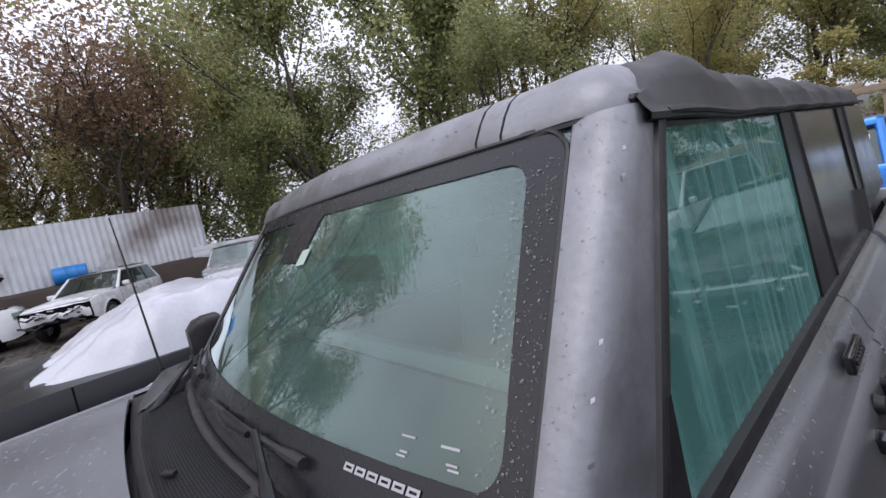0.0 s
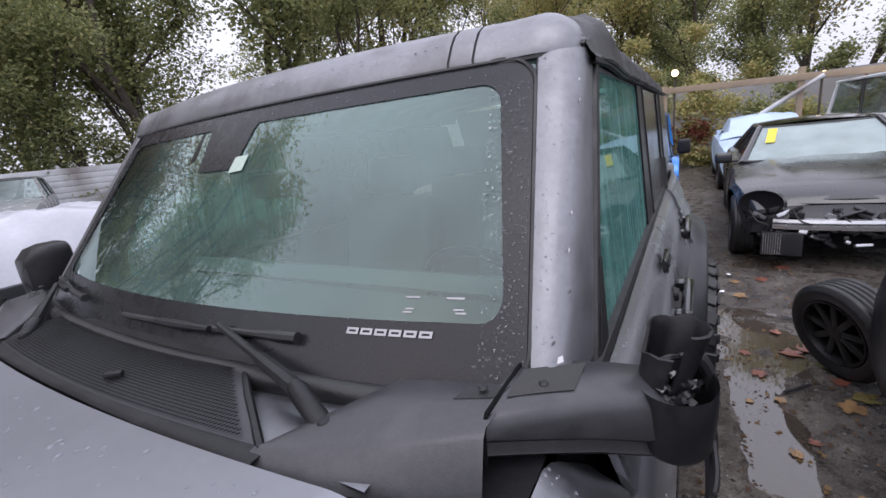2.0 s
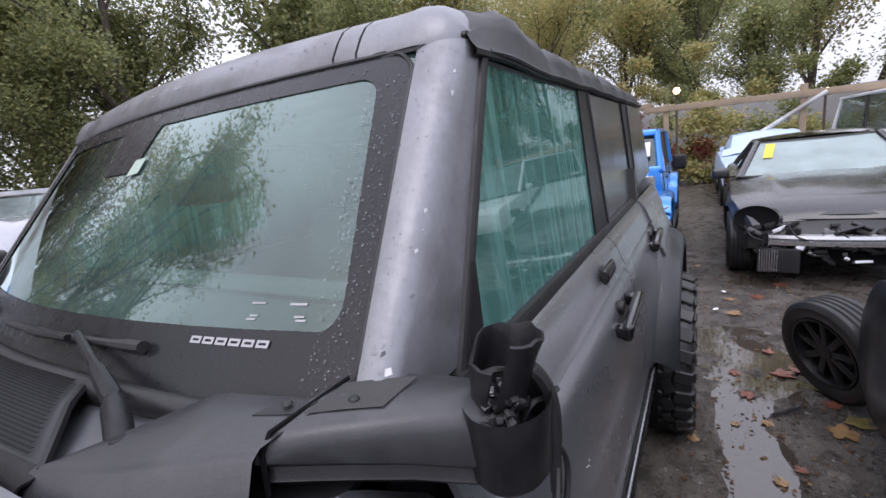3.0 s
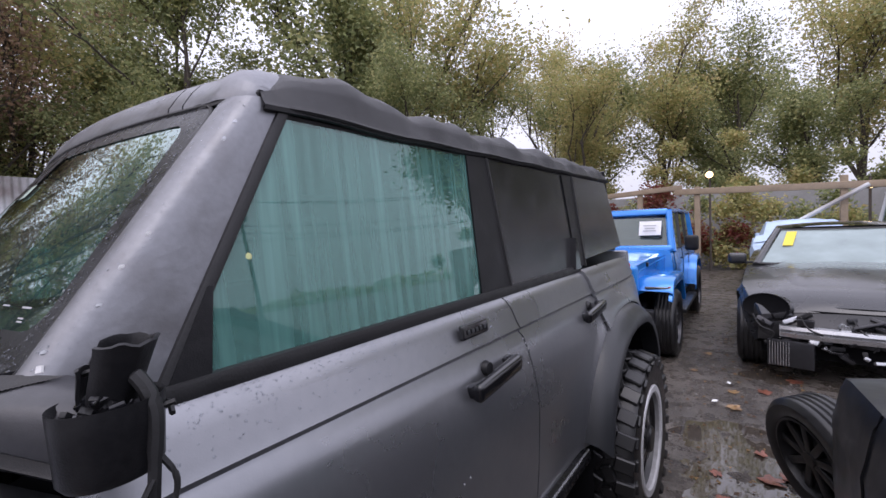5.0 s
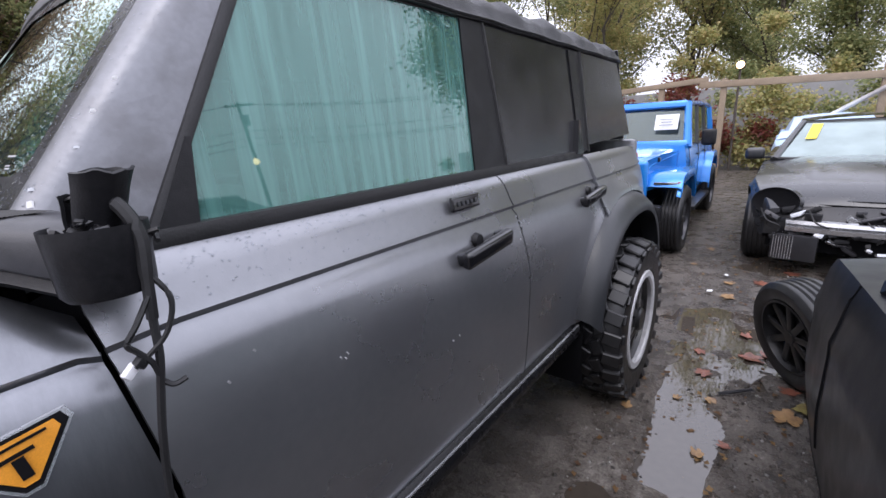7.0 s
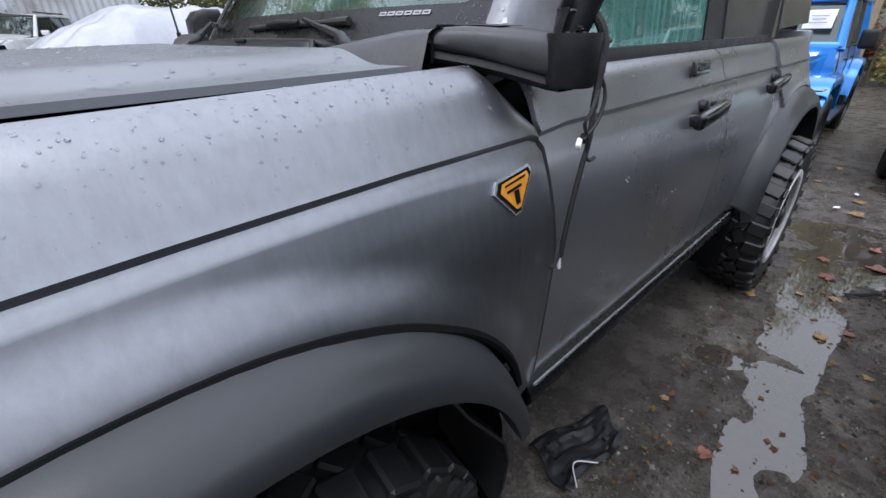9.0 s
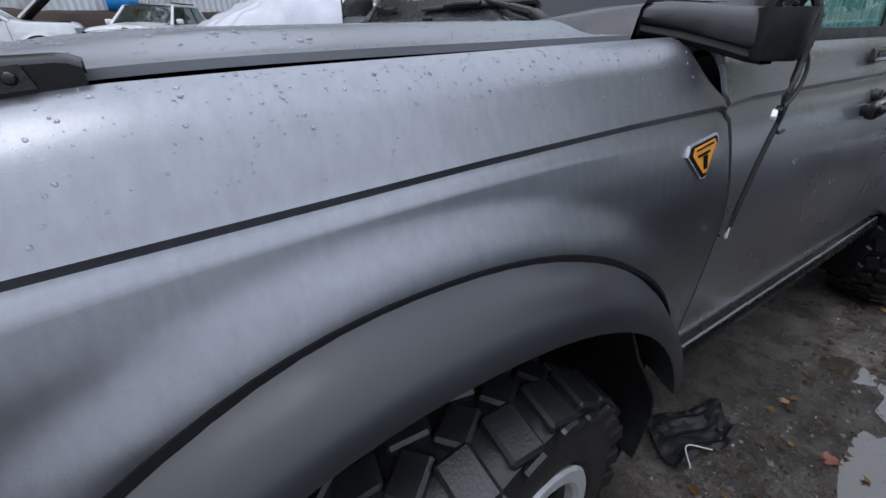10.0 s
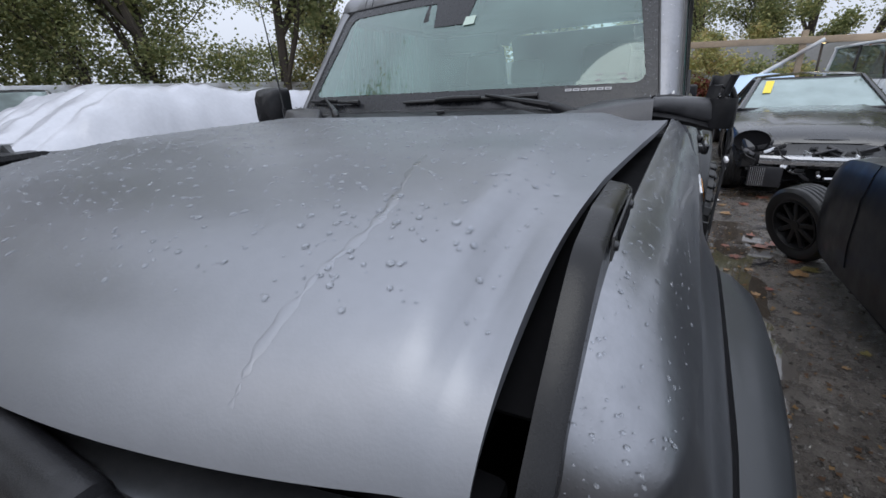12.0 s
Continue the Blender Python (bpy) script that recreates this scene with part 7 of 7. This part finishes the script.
# bushes by the rack
rng = random.Random(5)
LEAF_RED = leafmat("red_creeper", (0.16, 0.035, 0.03), (0.22, 0.06, 0.045), (0.20, 0.14, 0.05))
for cx, cy, cz, sx, n, m, lab in ((-4.0, 16.6, 1.0, 1.8, 14000, LEAF_GREEN, "tangled green bush behind the rack"), (-0.9, 16.0, 1.3, 1.0, 12000, LEAF_RED, "dark red creeper behind the rack"), (1.6, 16.4, 0.9, 1.3, 12000, LEAF_YELLOW, "yellow-green bush by the timber rack"),
                                 (4.6, 16.8, 0.9, 1.6, 12000, LEAF_GREEN, "green bush along the fence"), (8.5, 16.8, 1.1, 1.8, 12000, LEAF_RED, "reddish bush along the fence"), (5.5, 19.2, 2.6, 3.0, 16000, LEAF_GREEN, "green bush hanging over the fence"), (-3.0, 19.2, 2.8, 3.0, 16000, LEAF_YELLOW, "yellow bush hanging over the fence")):
    verts, faces = [], []
    lumps = [Vector((cx + rng.gauss(0, sx), cy + rng.gauss(0, 0.3), max(0.1, cz + rng.gauss(0, 0.65)))) for _ in range(26)]
    for _ in range(n):
        q = lumps[rng.randrange(26)] + Vector((rng.gauss(0, 0.20), rng.gauss(0, 0.16), rng.gauss(0, 0.17)))
        e = Euler((rng.uniform(-1.2, 1.2), rng.uniform(-1.2, 1.2), rng.uniform(0, 6.3))).to_matrix()
        s = rng.uniform(0.035, 0.075)
        b = len(verts)
        verts += [tuple(q + e @ Vector(v)) for v in ((0, -s, 0), (s * 0.6, 0, 0), (0, s, 0), (-s * 0.6, 0, 0))]
        faces.append((b, b + 1, b + 2, b + 3))
    me = bpy.data.meshes.new("bush")
    me.from_pydata(verts, [], faces)
    me.materials.append(m)
    tagged(new("bush", me), lab, "bush", kind="stuff")


# low woods across the road, far off
rng2 = random.Random(19)
verts, faces = [], []
for _ in range(7000):
    h = radians(rng2.uniform(-75, 75))
    d = rng2.uniform(85, 100)
    top = 2.2 + 2.6 * noise.noise(Vector((h * 9, 0, 0))) + 1.5 * noise.noise(Vector((h * 31, 4, 0)))
    q = Vector((d * math.cos(h), d * math.sin(h), max(0.1, rng2.random() * max(0.8, top))))
    e = Euler((rng2.uniform(-1.2, 1.2), rng2.uniform(-1.2, 1.2), rng2.uniform(0, 6.3))).to_matrix()
    k = rng2.uniform(0.25, 0.6)
    b = len(verts)
    verts += [tuple(q + e @ Vector(v)) for v in ((0, -k, 0), (k * 0.6, 0, 0), (0, k, 0), (-k * 0.6, 0, 0))]
    faces.append((b, b + 1, b + 2, b + 3))
me = bpy.data.meshes.new("far_woods")
me.from_pydata(verts, [], faces)
me.materials.append(LEAF_GREEN)
tagged(new("far_woods", me), "low green woods across the road, far away", "woods", kind="stuff")

# undergrowth that fills the gap behind the fences
for x0, y0, x1, y1, zc, n, m, lab in ((-20.2, -16, -20.2, -4, 4.0, 15000, LEAF_YELLOW, "yellow-green undergrowth behind the sheet fence"), (-20.4, -5, -20.0, 5, 3.4, 13000, LEAF_GREEN, "green undergrowth behind the sheet fence"), (-19.6, 4.5, -17.0, 17, 2.9, 26000, LEAF_GREEN, "dense green undergrowth behind the slat fence"), (-17.5, 16, -6.0, 21, 3.0, 24000, LEAF_YELLOW, "turning undergrowth at the yard's edge")):
    verts, faces = [], []
    lumps = []
    for _ in range(150):
        t = rng.random()
        lumps.append(Vector((x0 + (x1 - x0) * t + rng.gauss(0, 0.6), y0 + (y1 - y0) * t + rng.gauss(0, 0.4), max(0.3, zc * rng.uniform(0.15, 1.25)))))
    for _ in range(n):
        q = lumps[rng.randrange(150)] + Vector((rng.gauss(0, 0.36), rng.gauss(0, 0.36), rng.gauss(0, 0.32)))
        e = Euler((rng.uniform(-1.2, 1.2), rng.uniform(-1.2, 1.2), rng.uniform(0, 6.3))).to_matrix()
        s = rng.uniform(0.05, 0.11)
        b = len(verts)
        verts += [tuple(q + e @ Vector(v)) for v in ((0, -s, 0), (s * 0.6, 0, 0), (0, s, 0), (-s * 0.6, 0, 0))]
        faces.append((b, b + 1, b + 2, b + 3))
    me = bpy.data.meshes.new("undergrowth")
    me.from_pydata(verts, [], faces)
    me.materials.append(m)
    tagged(new("undergrowth", me), lab, "undergrowth", kind="stuff")


# ---- rain on the vehicle ----
def drops(name, spots, label, parent):
    """Many small flattened beads of water, each on its own spot and slope."""
    verts, faces = [], []
    for p, nrm, r in spots:
        p, nrm = Vector(p), Vector(nrm).normalized()
        a = nrm.orthogonal().normalized()
        b = nrm.cross(a)
        k = len(verts)
        for ring, h in ((1.0, -0.05), (0.88, 0.26), (0.52, 0.43)):
            for i in range(7):
                t = 2 * math.pi * i / 7
                verts.append(tuple(p + r * ring * (math.cos(t) * a + math.sin(t) * b) + nrm * r * h))
        verts.append(tuple(p + nrm * r * 0.47))
        for q in range(2):
            for i in range(7):
                faces.append((k + 7 * q + i, k + 7 * q + (i + 1) % 7, k + 7 * q + 7 + (i + 1) % 7, k + 7 * q + 7 + i))
        faces += [(k + 14 + i, k + 14 + (i + 1) % 7, k + 21) for i in range(7)]
    me = bpy.data.meshes.new(name)
    me.from_pydata(verts, [], faces)
    me.polygons.foreach_set("use_smooth", [True] * len(me.polygons))
    me.materials.append(DROP)
    ob = new(name, me)
    ob.parent = parent
    return tagged(ob, label, kind="stuff")


rng = random.Random(7)


def bead(lo, hi):
    return lo + (hi - lo) * rng.random() ** 2.6


spots = []
for _ in range(2600):
    u, v = rng.uniform(-0.97, 0.97), rng.uniform(0.08, 0.98)
    p = Vector(hood_point(u, v))
    n = (Vector(hood_point(u + 0.01, v)) - p).cross(Vector(hood_point(u, v + 0.01)) - p)
    spots.append((p, n if n.z > 0 else -n, bead(0.0014, 0.0056)))
drops("rain_bead", spots, "beads of rain on the bonnet", rover)
spots = []
for _ in range(1200):
    y = rng.choice((rng.uniform(-0.70, 0.5), rng.uniform(0.62, 1.6)))
    rows = side_rows(y)
    k = rng.choice((0, 0, 1, 1, 2))
    t = rng.random()
    p, q = Vector(rows[k]), Vector(rows[k + 1])
    d = (q - p).normalized()
    spots.append((p.lerp(q, t), (-d.z, 0, d.x) if d.x > 0 and -d.z > 0 else (0.8, 0, 0.6), bead(0.0010, 0.0031)))
drops("rain_bead", spots, "beads of rain on the fender and door", rover)
spots = []
for _ in range(900):
    z = rng.uniform(1.36, 1.782)
    s = rng.choice((1, 1, 1, -1))
    w = half_screen(z)
    x = w + rng.uniform(-0.075, -0.006) if z < 1.745 else rng.uniform(0, w - 0.04)
    spots.append((screen(s * x, z, 0.004), (0, -0.75, 0.65), bead(0.0008, 0.0023)))
for _ in range(150):
    z = rng.uniform(1.36, 1.782)
    h = half_screen(z)
    k = rng.uniform(0.1, 0.9)
    q = screen(h, z)
    spots.append(((h + k * (window_x(z) - h), q.y + lerp(k, [(0.10, -0.007), (0.30, -0.007), (0.58, -0.001), (0.80, 0.010), (0.93, 0.028)]), z), (0.15 + 0.3 * k, -0.85, 0.5), bead(0.0009, 0.0022)))
for _ in range(260):
    x = rng.uniform(-0.68, 0.68)
    a = screen(x, 1.787, 0.004)
    t = rng.random()
    spots.append((a + Vector((0, 0.010 + 0.035 * t, 0.037 + 0.028 * t - (0.007 + 0.005 * t) * (abs(x) / 0.7) ** 4)), (0, -0.6, 0.8), bead(0.0012, 0.0035)))
drops("rain_bead", spots, "beads of rain on the windscreen frame", rover)

# tracks where water ran down the bonnet: broken runs of thin film
for track in (((0.477, -0.328), (0.512, -0.432), (0.550, -0.520), (0.561, -0.590), (0.555, -0.650), (0.550, -0.720), (0.549, -0.752)),):
    line = spline([(x, y, 0) for x, y in track], 24)
    bm = bmesh.new()
    rows = []
    for i, q in enumerate(line):
        f = noise.noise(Vector((i * 0.16, track[0][0] * 9, 7)))
        w = 0.0080 * max(0.0, min(1.0, 1.5 * f + 0.75)) * math.sin(math.pi * (0.04 + 0.92 * i / len(line))) ** 0.4
        x = q.x + 0.004 * noise.noise(Vector((i * 0.12, 3, 0)))
        if w > 0.0004:
            rows.append([(x + k * w, q.y, hood_z(x + k * w, q.y) + dz) for k, dz in ((-1, 0.0001), (-0.6, 0.0005), (0, 0.0006), (0.6, 0.0005), (1, 0.0001))])
        elif len(rows) > 1:
            sheet(rows, bm)
            rows = []
    if len(rows) > 1:
        sheet(rows, bm)
    tagged(part("water_trail", bm, TRAIL, rover), kind="stuff")

# paint knocks on the windscreen pillar and the fender, and two painted lamp glints
# glints: the two thin pale dashes at heights 1.50 and 1.545
for k, z, w, h, m in ((0.74, 1.384, 0.007, 0.010, PAPER), (0.72, 1.366, 0.008, 0.014, SILVER), (0.60, 1.402, 0.003, 0.005, SILVER), (0.86, 1.452, 0.002, 0.004, SILVER), (0.82, 1.50, 0.0015, 0.005, PAPER), (0.84, 1.545, 0.0015, 0.005, PAPER), (0.90, 1.70, 0.002, 0.010, SILVER), (0.88, 1.735, 0.003, 0.006, SILVER)):
    x = half_screen(z) + k * (window_x(z) - half_screen(z))
    y = screen(half_screen(z), z).y + lerp(k, [(0.30, -0.007), (0.58, -0.001), (0.80, 0.010), (0.93, 0.028)]) - 0.001
    part("chip_glint_mark", plate([(x - w / 2, y - 0.003, z - h / 2), (x + w / 2, y + 0.002, z - h / 3), (x + w / 3, y + 0.003, z + h / 2), (x - w / 3, y - 0.001, z + h / 2.5)], (0, -0.002, 0.001)), m, rover)
for y, z in ((-0.593, 1.104), (-0.563, 1.058), (0.955, 1.036), (0.966, 1.030), (0.972, 1.038), (1.728, 1.159), (1.733, 1.14), (1.720, 1.175), (1.715, 1.10), (0.75, 1.09), (0.80, 1.12), (1.312, 0.915), (1.34, 0.918)):
    rows = side_rows(y)
    part("chip_glint_mark", box((0.0012, 0.0035, 0.0065), (lerp(z, sorted((r[2], r[0]) for r in rows)) + 0.001, y, z), (35, 0, 0), bevel=0), PRINT, rover)

# torn arch liner: one piece lies behind the front wheel, another still hangs in the arch
def liner_at(u, v):
    a = Vector((0.78, 0.86, 0)).lerp(Vector((0.985, 0.80, 0)), u)
    b = Vector((0.885, 1.235, 0)).lerp(Vector((1.020, 1.160, 0)), u)
    p = a.lerp(b, v) + Vector((0.012 * math.sin(9 * v + 2), 0.014 * math.sin(7 * u), 0))
    p.z = 0.016 + 0.020 * abs(noise.noise(Vector((4 * u, 5 * v, 3)))) + 0.07 * max(0.0, 0.3 - v) ** 1.2 + 0.012 * (math.sin(2.5 * math.pi * u) > 0.6)
    return p


liner = finish(sheet([[liner_at(i / 18, j / 24) for j in range(25)] for i in range(19)], thick=0.004), "arch_liner", PLASTIC)
tagged(liner, "torn black plastic arch liner lying flat on the ground", "liner")
for k in range(3):
    part("rib", tube([liner_at(0.25 + 0.25 * k, 0.15 + 0.7 * q / 12) + Vector((0, 0, 0.006)) for q in range(13)], 0.005, seg=6), PLASTIC, liner)
part("loose_cord", tube(spline([liner_at(0.95, 0.1) + Vector((0.02, -0.01, 0.01)), liner_at(0.8, 0.3) + Vector((0, 0, 0.02)), liner_at(0.98, 0.45) + Vector((0.01, 0, 0.01))], 8), 0.0025, seg=5), GALV, liner, "thin pale cord")
for u, v in ((0.2, 0.5), (0.7, 0.8)):
    part("clip", lathe([(0.0, 0.010), (0.010, 0.008), (0.012, 0.0)], 12, m=Matrix.Translation(liner_at(u, v) + Vector((0, 0, 0.004))) @ Matrix.Rotation(radians(-90), 4, "Y")), SEAL, liner)
part("hanging_liner", sheet([[(0.72 + 0.27 * u, -0.09 + (0.585 - 0.05 * u) * math.cos(radians(a)) - 0.02 * u * math.sin(3 * a), 0.45 + 0.54 * math.sin(radians(a)) + (0.03 * noise.noise(Vector((u * 4, 1, 5))) if a < 0 else 0)) for u in [i / 8 for i in range(9)]] for a in (-6, 0, 8, 16, 26, 36, 48)], thick=0.006), PLASTIC, rover, "torn black arch liner hanging in the wheel opening")
